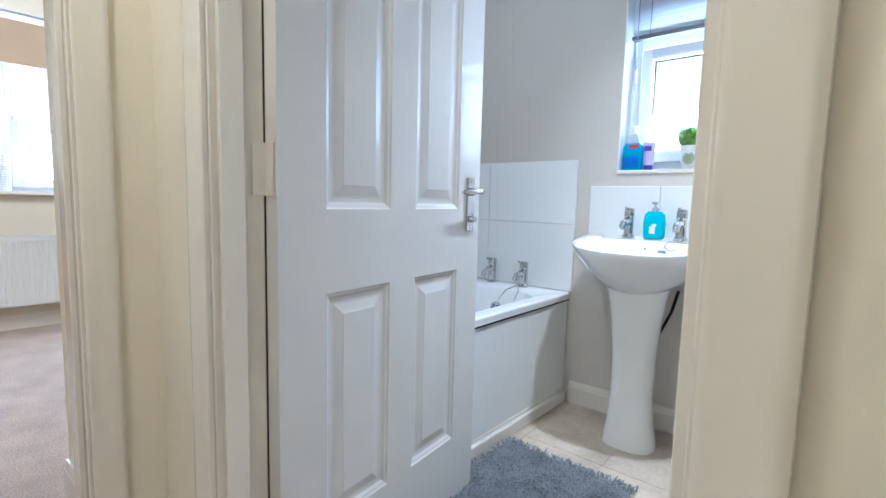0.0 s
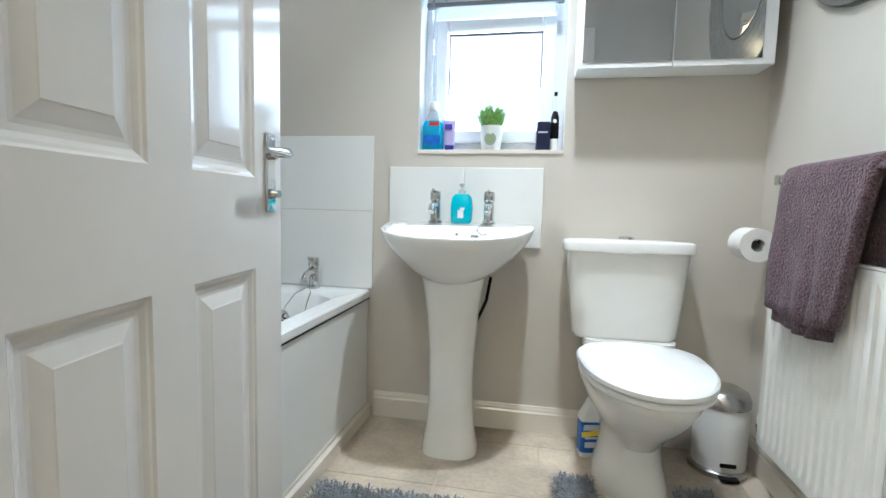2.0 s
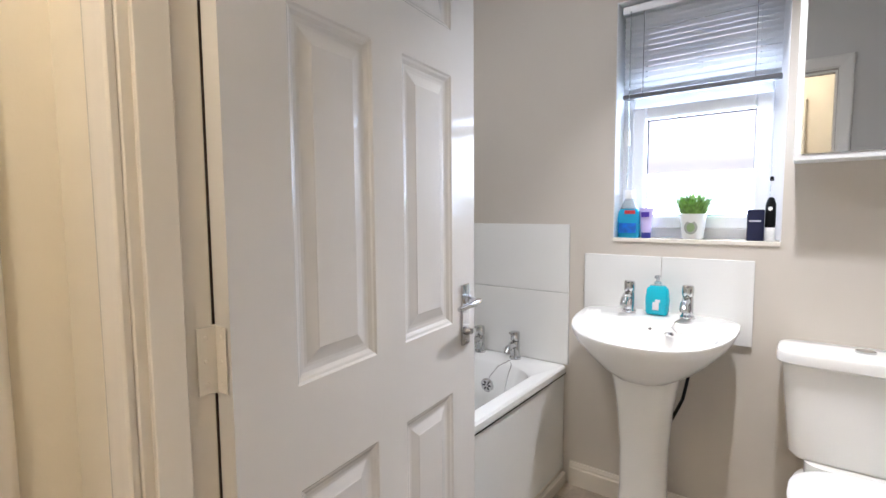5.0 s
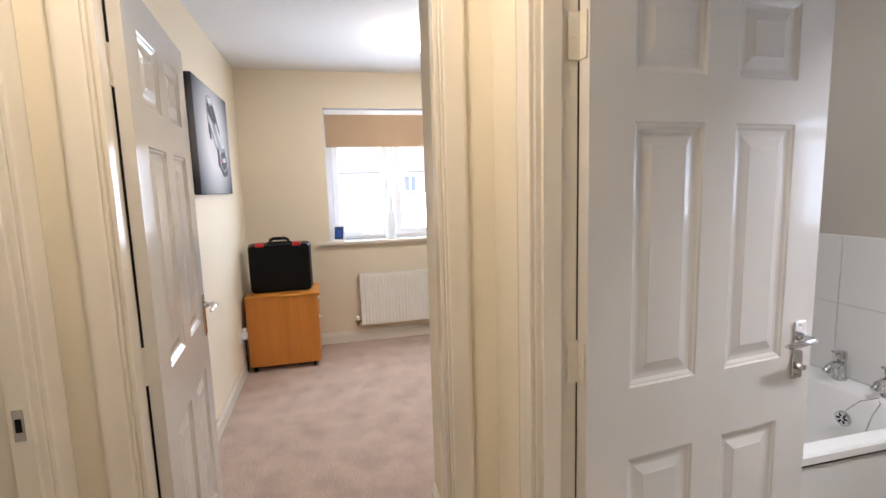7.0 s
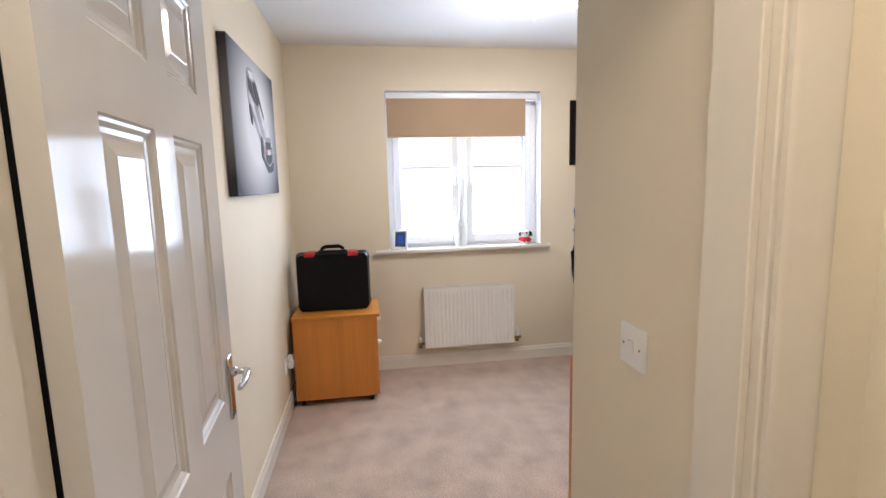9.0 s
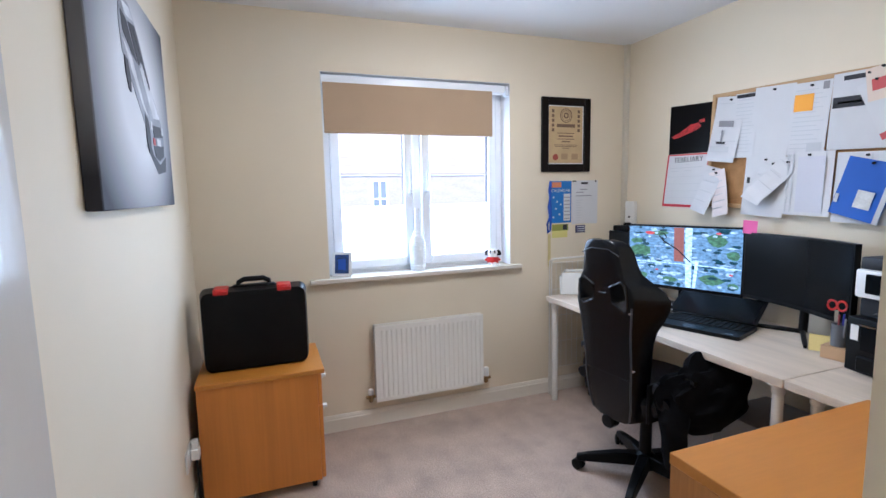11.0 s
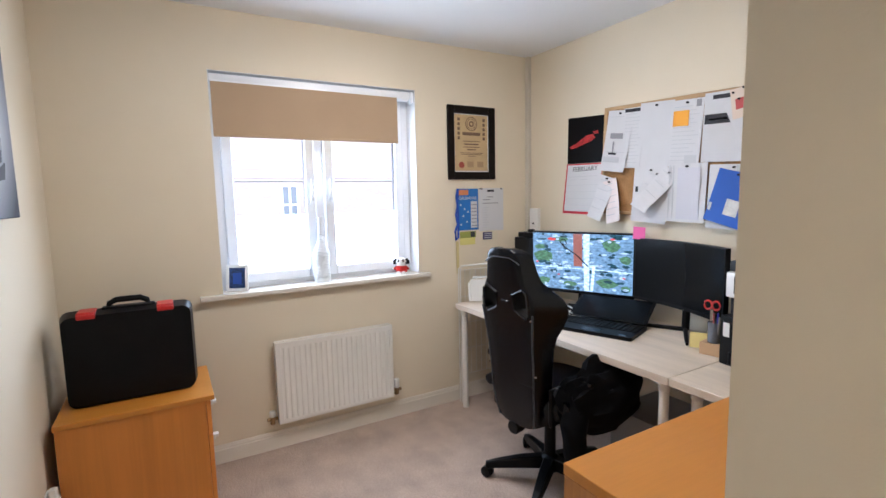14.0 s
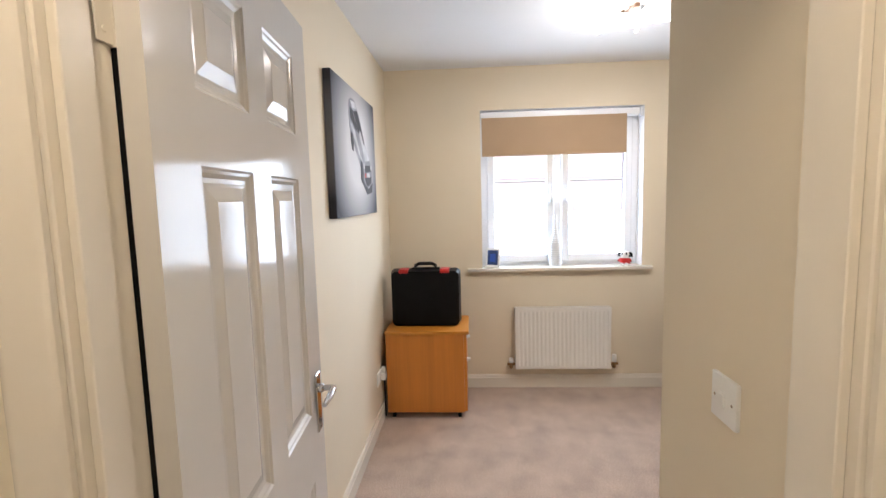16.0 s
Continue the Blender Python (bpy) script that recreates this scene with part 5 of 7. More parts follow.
pile = thing("paper_pile", "loose papers and notes on the printer lid", "papers", -2.30, 2.05, 1.190, -7)
for i, (x, y, w, d, a) in enumerate(((-0.06, 0.0, 0.12, 0.10, 4), (0.16, -0.05, 0.105, 0.075, -9), (0.20, 0.0, 0.075, 0.06, 14), (-0.11, 0.02, 0.09, 0.07, -6), (0.10, -0.03, 0.08, 0.06, 20))):
    part("sheet", turned(boxes(((-w, -d, 0.0), (w, d, 0.003))), pose(x * 0.6, y, i * 0.0060 + 0.006 * (i > 0), (0, 3, -2, 4, 2)[i], (0, 2, -4, 3, -2)[i], a)), M_WHITEPAPER, pile, smooth=False)
part("notebook", turned(boxes(((-0.08, -0.055, 0.0), (0.08, 0.055, 0.012)), bev=0.002), pose(-0.10, 0.02, 0.0340, 0, 0, 8)), M_BLACKP, pile, "black notebook")
part("orange_pad", turned(boxes(((-0.06, -0.045, 0.0), (0.06, 0.045, 0.008)), bev=0.001), pose(-0.13, 0.0, 0.0470, 0, 0, -8)), mat("orange_pad", (0.70, 0.38, 0.10), 0.8), pile, "orange note pad")

# pen holder
M_TAN = mat("tan_card", (0.55, 0.36, 0.20), 0.6, mottle=0.08)
pens = thing("pen_holder", "tan pen holder with scissors and pens", "pen holder", -2.640, 1.985, 0.740, 10)
part("tray", boxes(((-0.055, -0.035, 0.0), (0.055, 0.035, 0.055)), bev=0.002), M_TAN, pens, smooth=False)
part("clear_pot", lathe(((0.026, 0.056), (0.028, 0.058), (0.030, 0.150), (0.028, 0.150), (0.026, 0.060)), 20, None, (-0.005, 0, 0)), mat("smoky_plastic", (0.30, 0.32, 0.36), 0.15, trans=0.5), pens)
for dx, dy, lean, colr, h in ((0.0, 0.01, 6, (0.02, 0.02, 0.3), 0.13), (-0.012, 0.0, -8, (0.02, 0.02, 0.02), 0.14), (0.010, -0.008, 12, (0.30, 0.30, 0.32), 0.12), (-0.004, -0.012, -4, (0.25, 0.03, 0.03), 0.125)):
    part("pen", turned(lathe(((0.002, 0), (0.004, 0.01), (0.004, h), (0.002, h + 0.004)), 10), pose(dx, dy, 0.062, lean, lean * 0.6, 0)), mat("pen_barrel", colr, 0.35), pens)
part("yellow_marker", turned(lathe(((0.003, 0), (0.008, 0.02), (0.008, 0.10), (0.009, 0.10), (0.009, 0.15)), 12), pose(0.046, 0, 0.05, 4, 10)), mat("yellow_plastic", (0.75, 0.55, 0.03), 0.4), pens, "yellow highlighter")
for sx in (-1, 1):
    ring = [(0.016 * math.cos(a) + sx * 0.017 - 0.02, 0.0, 0.225 + 0.020 * math.sin(a)) for a in [2 * math.pi * i / 14 for i in range(15)]]
    part("scissor_grip", tube(ring, 0.0045, 8), M_RED, pens, "red scissor handle")
    part("scissor_blade", boxes(((-0.023 + sx * 0.003, -0.001, 0.075), (-0.017 + sx * 0.003, 0.001, 0.205))), M_STEEL, pens, smooth=False)
part("sticky_pad", turned(boxes(((-0.036, -0.002, 0), (0.036, 0.002, 0.072))), pose(-0.085, 0.03, 0.004, -14, 0, 20)), mat("yellow_note", (0.80, 0.68, 0.28), 0.8), pens, "yellow sticky note pad")

# black camera box behind the chair, router on the wall, conduit
spk = thing("speaker", "black box with knobs on the desk corner", "speaker", -4.03, 2.10, 0.740)
part("body", boxes(((-0.10, -0.08, 0.0), (0.10, 0.08, 0.44)), bev=0.008, seg=2), M_BLACKP, spk)
part("top_unit", boxes(((-0.085, -0.06, 0.44), (0.085, 0.06, 0.475)), ((-0.03, -0.02, 0.475), (0.0, 0.03, 0.495)), bev=0.005), M_BLACKP, spk)
router = thing("router", "small white wall-mounted router box", "router", -4.205, OCY, 1.18)
part("case", boxes(((-0.045, -0.035, 0.0), (0.045, -0.001, 0.195)), bev=0.008, seg=2), M_PLASTIC, router)
part("light_mark", boxes(((-0.01, -0.0365, 0.075), (0.01, -0.035, 0.088))), M_PRNG, router, smooth=False)
M_CONDUIT = mat("cream_conduit", (0.62, 0.57, 0.47), 0.4, mottle=0.03)
setting("conduit_trim", boxes(((OWX, OCY - 0.034, 0.75), (OWX + 0.034, OCY, CEIL)), bev=0.003), M_CONDUIT, "cream painted corner pipe casing", "trim")

# folded clothes airer between desk end and wall
airer = thing("clothes_airer", "white wire clothes airer folded against the wall", "airer", -4.255, 1.62, 0.0)
for x in (0.0, 0.025):
    part("frame_tube", tube([(x, 0.0, 0.0), (x, 0.0, 0.97), (x, 0.02, 0.99), (x, 0.34, 0.99), (x, 0.36, 0.97), (x, 0.36, 0.0)], 0.0045, 8), M_CHEM, airer)
for k in range(5):
    part("wire", tube([(0.012, 0.006, 0.20 + k * 0.19), (0.012, 0.354, 0.20 + k * 0.19)], 0.0022, 6), M_CHEM, airer)
for k in range(7):
    part("wire", tube([(0.012, 0.045 + k * 0.045, 0.20), (0.012, 0.045 + k * 0.045, 0.96)], 0.0018, 6), M_CHEM, airer)
# things under the desk
bag = thing("rucksack", "black rucksack on the floor under the desk", "bag", -3.96, 1.93, 0.0)
bm = bmesh.new()
bmesh.ops.create_icosphere(bm, subdivisions=3, radius=1.0)
for v in bm.verts:
    q = v.co.copy()
    v.co = Vector((math.copysign(abs(q.x) ** 0.7, q.x) * 0.15, math.copysign(abs(q.y) ** 0.7, q.y) * 0.17, 0.25 + math.copysign(abs(q.z) ** 0.7, q.z) * 0.25)) * (1 + 0.06 * noise.noise(q * 3))
part("bag_body", bm, M_CLOTH, bag)
part("strap", tube([(-0.06, -0.150, 0.44), (-0.07, -0.175, 0.30), (-0.05, -0.165, 0.12)], 0.010, 8), M_CLOTH, bag)
pc = thing("storage_box", "grey storage box under the desk", "box", -2.90, 2.02, 0.0)
part("box_body", boxes(((-0.19, -0.19, 0.0), (0.19, 0.19, 0.36)), bev=0.012, seg=2), mat("grey_plastic_box", (0.30, 0.31, 0.33), 0.5, mottle=0.05), pc)
part("box_handle", boxes(((0.02, -0.197, 0.19), (0.13, -0.190, 0.215)), ((0.02, -0.197, 0.26), (0.13, -0.190, 0.275)), ((0.02, -0.197, 0.215), (0.035, -0.190, 0.26)), bev=0.002), M_BLACKP, pc, "black handle")
stool = thing("white_tray", "white plastic tray standing at the desk back", "tray", -4.12, 1.76, 0.740, 62)
part("rim", tube([(-0.11, 0, 0.01), (-0.115, 0.02, 0.13), (-0.085, 0.03, 0.17), (0.085, 0.03, 0.17), (0.115, 0.02, 0.13), (0.11, 0, 0.01)], 0.010, 10), M_PLASTIC, stool)
part("tray_plate", turned(boxes(((-0.104, 0.0, 0.006), (0.104, 0.006, 0.158)), bev=0.002), pose(0, 0.004, 0, -7)), M_PLASTIC, stool)

# ---- shelves on the pinboard wall ----
def shelf(x, z, group):
    root = thing("floating_shelf", "white floating wall shelf", "shelf", x, OCY, z, group=group)
    part("board", boxes(((0.0, -0.235, 0.0), (-1.80 - x, 0.0, 0.045)), bev=0.002), M_PLASTIC, root, smooth=False)
    return root


shelf(-2.40, 1.742, "wall shelves")
shelf(-2.335, 1.452, "wall shelves")
nbk = thing("notebook", "thin grey notebook reaching over the shelf end", "notebook", -2.345, 2.155, 1.497, 6)
part("cover", boxes(((-0.075, -0.055, 0.0), (0.06, 0.055, 0.004)), ((-0.075, -0.055, 0.012), (0.06, 0.055, 0.0155)), bev=0.001), M_PRNG, nbk, smooth=False)
part("pages", boxes(((-0.072, -0.052, 0.004), (0.060, 0.052, 0.012))), M_WHITEPAPER, nbk, smooth=False)
books = thing("book_stack", "flat stack of papers and books on the shelf", "books", -2.31, 2.17, 1.787)
for i, (w, d, h, a, colr) in enumerate(((0.085, 0.11, 0.012, 3, M_PAPER), (0.075, 0.10, 0.016, -4, M_PRNG), (0.07, 0.09, 0.010, 6, M_WHITEPAPER))):
    part("book", turned(boxes(((-w, -d, 0.0), (w, d, h)), bev=0.001), pose(0, 0, sum((0.012, 0.016, 0.010)[:i]), 0, 0, a)), colr, books, smooth=False)


def trophy(x, y, z):
    t = thing("trophy", "small silver sports trophy figure on the shelf", "trophy", x, y, z, group="shelf trophies")
    bm = lathe(((0.022, 0.0), (0.022, 0.012), (0.010, 0.018), (0.006, 0.03)), 14)
    tube([(0, 0, 0.028), (0.004, 0, 0.05), (-0.004, 0, 0.075), (0, 0, 0.085)], radii=[0.006, 0.009, 0.011, 0.006], bm=bm, n=10)
    tube([(-0.004, 0, 0.075), (-0.024, 0, 0.085), (-0.018, 0, 0.108)], 0.004, 8, bm)
    tube([(0.002, 0, 0.073), (0.020, 0, 0.06), (0.026, 0, 0.045)], 0.004, 8, bm)
    lathe(((0.003, 0.086), (0.009, 0.094), (0.008, 0.104), (0.003, 0.108)), 12, bm)
    part("figure", bm, M_STEEL, t)


trophy(-2.335, 2.14, 1.825)
blue = thing("glass_box", "grey-blue plastic box on the shelf", "box", -2.165, 2.16, 1.787)
part("tub", boxes(((-0.085, -0.06, 0), (0.085, 0.06, 0.055)), bev=0.004), mat("blue_grey_plastic", (0.30, 0.36, 0.42), 0.25), blue)
part("lid", boxes(((-0.09, -0.065, 0.055), (0.09, 0.065, 0.068)), bev=0.003), M_BLACKP, blue)
trophy(-2.13, 2.16, 1.855)
mug = thing("mug", "black mug holding pens on the shelf", "mug", -2.310, 2.14, 1.5125)
part("cup", lathe(((0.036, 0.0), (0.041, 0.004), (0.042, 0.095), (0.039, 0.097), (0.037, 0.02), (0.01, 0.015)), 28), M_BLACKP, mug)
part("mug_handle", tube([(-0.040, 0, 0.078), (-0.062, 0, 0.075), (-0.070, 0, 0.05), (-0.060, 0, 0.025), (-0.040, 0, 0.020)], 0.006, 10), M_BLACKP, mug)
for dx, lean in ((0.01, 8), (-0.01, -4), (0.0, 14), (-0.015, 2), (0.016, -9)):
    part("pen", turned(lathe(((0.003, 0), (0.0045, 0.01), (0.0045, 0.14), (0.002, 0.145)), 10), pose(dx, dx, 0.03, lean, lean)), M_BLACKP, mug)
jar = thing("candle_jar", "tan glass candle jar on the shelf", "jar", -2.205, 2.15, 1.497)
part("glass", lathe(((0.038, 0), (0.042, 0.006), (0.042, 0.085), (0.036, 0.09)), 28), mat("tan_glass", (0.42, 0.33, 0.20), 0.2), jar)
part("band", lathe(((0.043, 0.052), (0.0435, 0.054), (0.0435, 0.082), (0.043, 0.084)), 28), M_PLASTIC, jar, "pale paper band")
mug2 = thing("mug", "dark navy mug behind the jar on the shelf", "mug", -2.225, 2.215, 1.497)
part("cup", lathe(((0.036, 0.0), (0.041, 0.004), (0.042, 0.105), (0.039, 0.107), (0.037, 0.02), (0.01, 0.015)), 28), M_BLACKP, mug2)
for dx, lean in ((0.012, 6), (-0.012, -6), (0.0, 11)):
    part("pen", turned(lathe(((0.003, 0), (0.0045, 0.01), (0.0045, 0.15), (0.002, 0.155)), 10), pose(dx, dx, 0.03, lean, lean)), (M_BLACKP, M_DARKWOOD, M_BEECH)[int(dx * 100) % 3], mug2)
potc = thing("brush_pot", "brown pot of brushes on the shelf", "pot", -2.135, 2.16, 1.497)
part("pot", lathe(((0.034, 0), (0.038, 0.006), (0.040, 0.12), (0.036, 0.12), (0.034, 0.02)), 24), mat("brown_pot", (0.09, 0.06, 0.045), 0.4), potc)
for dx, lean, cm in ((-0.012, -7, M_BEECH), (0.004, 5, M_DARKWOOD), (0.014, 11, M_DARKWOOD)):
    part("brush", turned(boxes(((-0.007, -0.004, 0), (0.007, 0.004, 0.16)), bev=0.002), pose(dx, 0, 0.02, 0, lean)), cm, potc, smooth=False)


# ---- flat things on walls ----
def plate(bm, pts, m, t=0.0012):
    """A thin sheet with outline pts (u, v), laid with matrix m (u, v, outwards)."""
    return loft([[m @ Vector((u, v, d)) for u, v in pts] for d in (0.0, t)], bm=bm)


def quad(u0, v0, u1, v1):
    return [(u0, v0), (u1, v0), (u1, v1), (u0, v1)]


def wall_basis(origin, u, n):
    u, n = Vector(u), Vector(n)
    v = Vector((0, 0, 1))
    return Matrix(((u.x, v.x, n.x, origin[0]), (u.y, v.y, n.y, origin[1]), (u.z, v.z, n.z, origin[2]), (0, 0, 0, 1)))


M_INK = mat("grey_print", (0.28, 0.28, 0.30), 0.8)
M_INKD = mat("dark_print", (0.03, 0.03, 0.035), 0.8)
M_PALEINK = mat("pale_print", (0.55, 0.56, 0.58), 0.8)


def words(name, text, size, m, material, parent, align="CENTER"):
    cu = bpy.data.curves.new(name, "FONT")
    cu.body, cu.size, cu.align_x, cu.align_y, cu.extrude = text, size, align, "CENTER", 0.0004
    cu.materials.append(material)
    tmp = bpy.data.objects.new(name, cu)
    scene.collection.objects.link(tmp)
    me = bpy.data.meshes.new_from_object(tmp)
    bpy.data.objects.remove(tmp)
    ob = new(name, me)
    ob.parent = parent
    ob.matrix_local = m
    return ob


# canvas picture of a car (plain shapes)
def canvas_material():
    m = bpy.data.materials.new("canvas_print")
    m.use_nodes = True
    nt = m.node_tree
    L = nt.links.new
    b = nt.nodes["Principled BSDF"]
    b.inputs["Roughness"].default_value = 0.75
    tc = nt.nodes.new("ShaderNodeTexCoord")
    mp = nt.nodes.new("ShaderNodeMapping")
    mp.inputs["Location"].default_value = (0.0, 0.0, -0.04)
    mp.inputs["Scale"].default_value = (1.75, 0.0, 2.0)
    L(tc.outputs["Object"], mp.inputs["Vector"])
    g = nt.nodes.new("ShaderNodeTexGradient")
    g.gradient_type = "SPHERICAL"
    L(mp.outputs["Vector"], g.inputs["Vector"])
    r = nt.nodes.new("ShaderNodeValToRGB")
    e = r.color_ramp.elements
    e[0].position, e[0].color = 0.02, (0.035, 0.037, 0.05, 1)
    e[1].position, e[1].color = 0.62, (0.66, 0.66, 0.68, 1)
    q = r.color_ramp.elements.new(0.22)
    q.color = (0.22, 0.225, 0.25, 1)
    L(g.outputs["Fac"], r.inputs["Fac"])
    n = nt.nodes.new("ShaderNodeTexNoise")
    n.inputs["Scale"].default_value = 900
    L(tc.outputs["Object"], n.inputs["Vector"])
    bp = nt.nodes.new("ShaderNodeBump")
    bp.inputs["Strength"].default_value = 0.25
    bp.inputs["Distance"].default_value = 0.001
    L(n.outputs["Fac"], bp.inputs["Height"])
    L(bp.outputs["Normal"], b.inputs["Normal"])
    L(r.outputs["Color"], b.inputs["Base Color"])
    return m


CVX = 0.5 * (-3.64 + -2.71)
canvas = thing("canvas_picture", "grey canvas print of a sports car", "picture", CVX, OLY, 1.772, 180)
# local x runs along -world x; outwards is -y
part("canvas", boxes(((-0.465, -0.038, -0.332), (0.465, -0.0005, 0.332)), bev=0.003), canvas_material(), canvas, smooth=False)
cm = Matrix(((1, 0, 0, 0), (0, 0, -1, -0.0385), (0, 1, 0, 0), (0, 0, 0, 1)))
M_CARG = mat("car_grey", (0.30, 0.31, 0.35), 0.6, mottle=0.35, mottle_scale=9)
M_CARL = mat("car_light", (0.58, 0.59, 0.62), 0.6, mottle=0.2, mottle_scale=12)
M_CARD = mat("car_dark", (0.04, 0.042, 0.055), 0.6)
for nm, mt, pts, t in (
    ("car_shadow", M_CARD, [(0.04, -0.135), (0.19, -0.220), (0.33, -0.205), (0.35, -0.150), (0.20, -0.165), (0.06, -0.115)], 0.0006),
    ("car_body", M_CARG, [(-0.175, 0.19), (-0.16, 0.255), (-0.11, 0.275), (-0.04, 0.270), (0.05, 0.205), (0.17, 0.065), (0.29, -0.015), (0.33, -0.075), (0.325, -0.155), (0.23, -0.185), (0.13, -0.155), (0.03, -0.055), (-0.09, 0.045), (-0.165, 0.110)], 0.0012),
    ("car_roof", M_CARL, [(-0.135, 0.258), (-0.045, 0.262), (0.0, 0.235), (-0.10, 0.225)], 0.0018),
    ("car_bonnet", M_CARL, [(0.035, 0.105), (0.090, 0.140), (0.19, 0.045), (0.285, -0.018), (0.165, -0.030)], 0.0018),
    ("car_flank", M_CARL, [(-0.155, 0.150), (-0.06, 0.115), (0.045, 0.0), (0.10, -0.035), (0.04, -0.02), (-0.08, 0.075)], 0.0018),
    ("car_windscreen", M_CARD, [(-0.075, 0.215), (0.005, 0.225), (0.082, 0.145), (0.022, 0.112)], 0.0022),
    ("car_side_window", M_CARD, [(-0.150, 0.225), (-0.090, 0.213), (0.005, 0.115), (-0.055, 0.128), (-0.145, 0.170)], 0.0022),
    ("car_spoiler", M_CARD, [(-0.015, 0.205), (0.145, 0.060), (0.155, 0.072), (0.005, 0.222)], 0.0026),
    ("car_grille", M_CARD, [(0.150, -0.055), (0.300, -0.045), (0.310, -0.080), (0.160, -0.095)], 0.0022),
    ("car_bumper", M_CARD, [(0.140, -0.125), (0.315, -0.112), (0.305, -0.150), (0.225, -0.172), (0.165, -0.162)], 0.0022),
    ("car_wheel", M_CARD, [(0.048, -0.030), (0.085, -0.045), (0.104, -0.100), (0.095, -0.150), (0.070, -0.155), (0.045, -0.110)], 0.0024),
    ("car_rear_wheel", M_CARD, [(-0.150, 0.100), (-0.118, 0.095), (-0.098, 0.045), (-0.105, 0.005), (-0.128, 0.010), (-0.150, 0.055)], 0.0024)):
    part(nm, plate(None, pts, cm, t), mt, canvas, smooth=False)
for x in (0.115, 0.292):
    part("headlight", plate(None, quad(x, -0.072, x + 0.026, -0.045), cm, 0.003), M_WHITEPAPER, canvas, smooth=False)
part("red_badge", plate(None, quad(0.142, -0.122, 0.172, -0.098), cm, 0.003), M_RED, canvas, smooth=False)
part("number_plate", plate(None, quad(0.195, -0.118, 0.262, -0.094), cm, 0.003), M_WHITEPAPER, canvas, smooth=False)

# framed certificate on the window wall
M_PARCH = mat("parchment", (0.52, 0.38, 0.20), 0.7, mottle=0.10, mottle_scale=10)
M_BROWNINK = mat("brown_print", (0.16, 0.10, 0.06), 0.8)
cert = thing("certificate_frame", "dark wooden frame with a tan certificate", "picture frame", OWX, 1.770, 1.595, 90)
ci = Matrix(((1, 0, 0, 0), (0, 0, -1, -0.008), (0, 1, 0, 0), (0, 0, 0, 1)))
part("frame", boxes(*bars(-0.198, 0.198, 0.0, 0.505, 0.052, -0.022, -0.001), bev=0.004), M_DARKWOOD, cert, smooth=False)
part("mount", boxes(((-0.147, -0.006, 0.051), (0.147, -0.002, 0.454))), M_PLASTIC, cert, smooth=False)
part("certificate", boxes(((-0.137, -0.0078, 0.060), (0.137, -0.006, 0.445))), M_PARCH, cert, "tan certificate sheet", smooth=False)
part("seal", turned(lathe(((0.022, 0), (0.022, 0.0015)), 24), Matrix.Translation((-0.085, -0.0078, 0.10)) @ pose(0, 0, 0, 90)), mat("red_seal", (0.30, 0.05, 0.03), 0.6), cert, "red round seal")
part("emblem", merged(*[tube([(r * math.cos(q), -0.0082, 0.385 + r * math.sin(q)) for q in [2 * math.pi * i / 28 for i in range(29)]], w, 6) for r, w in ((0.046, 0.003), (0.034, 0.002), (0.016, 0.005))]), M_BROWNINK, cert, "round printed emblem")
for z, w, h in ((0.305, 0.075, 0.022), (0.262, 0.07, 0.005), (0.240, 0.06, 0.009), (0.222, 0.07, 0.005), (0.203, 0.035, 0.008), (0.182, 0.095, 0.004), (0.172, 0.09, 0.004), (0.160, 0.03, 0.004)):
    part("print_line", plate(None, quad(-w, z, w, z + h), ci, 0.0006), M_BROWNINK, cert, smooth=False)
for sx in (-1, 1):
    for k in range(5):
        part("print_mark", plate(None, quad(sx * 0.105 - 0.010, 0.275 + k * 0.032, sx * 0.105 + 0.010, 0.296 + k * 0.032), ci, 0.0006), M_BROWNINK, cert, smooth=False)
for x in (-0.025, 0.06):
    part("print_mark", plate(None, quad(x - 0.012, 0.085, x + 0.04, 0.125), ci, 0.0005), mat("faint_print", (0.38, 0.26, 0.14), 0.8), cert, smooth=False)

# papers taped under it
M_BLUEP = mat("blue_print", (0.02, 0.16, 0.50), 0.6, mottle=0.1)
wm = wall_basis((OWX + 0.001, 0, 0), (0, 1, 0), (1, 0, 0))


def sheet(name, label, cat, pts, m, material):
    us, vs = [p[0] for p in pts], [p[1] for p in pts]
    o = m @ Vector((sum(us) / len(us), min(vs), 0))
    root = thing(name, label, cat, *o)
    return root, Matrix.Translation(-o) @ m


calr, mm = sheet("wall_calendar", "blue printed calendar sheet taped to the wall", "calendar", quad(1.645, 1.235, 1.825, 1.53), wm, M_BLUEP)
part("sheet", plate(None, quad(1.645, 1.235, 1.825, 1.53), mm), M_BLUEP, calr, smooth=False)
part("title_bar", plate(None, quad(1.66, 1.485, 1.74, 1.522), mm, 0.002), mat("orange_print", (0.65, 0.22, 0.08), 0.7), calr, smooth=False)
words("title", "CALENDAR", 0.030, mm @ Matrix.Translation((1.735, 1.462, 0.0018)), M_WHITEPAPER, calr)
part("table", plate(None, quad(1.76, 1.25, 1.815, 1.44), mm, 0.002), M_WHITEPAPER, calr, smooth=False)
for k in range(7):
    part("table_row", plate(None, quad(1.765, 1.262 + k * 0.025, 1.81, 1.268 + k * 0.025), mm, 0.0026), M_INK, calr, smooth=False)
for x, z in ((1.67, 1.41), (1.70, 1.38), (1.69, 1.33), (1.72, 1.29), (1.67, 1.27), (1.73, 1.36)):
    part("star", plate(None, quad(x, z, x + 0.012, z + 0.012), mm, 0.002), M_WHITEPAPER, calr, smooth=False)
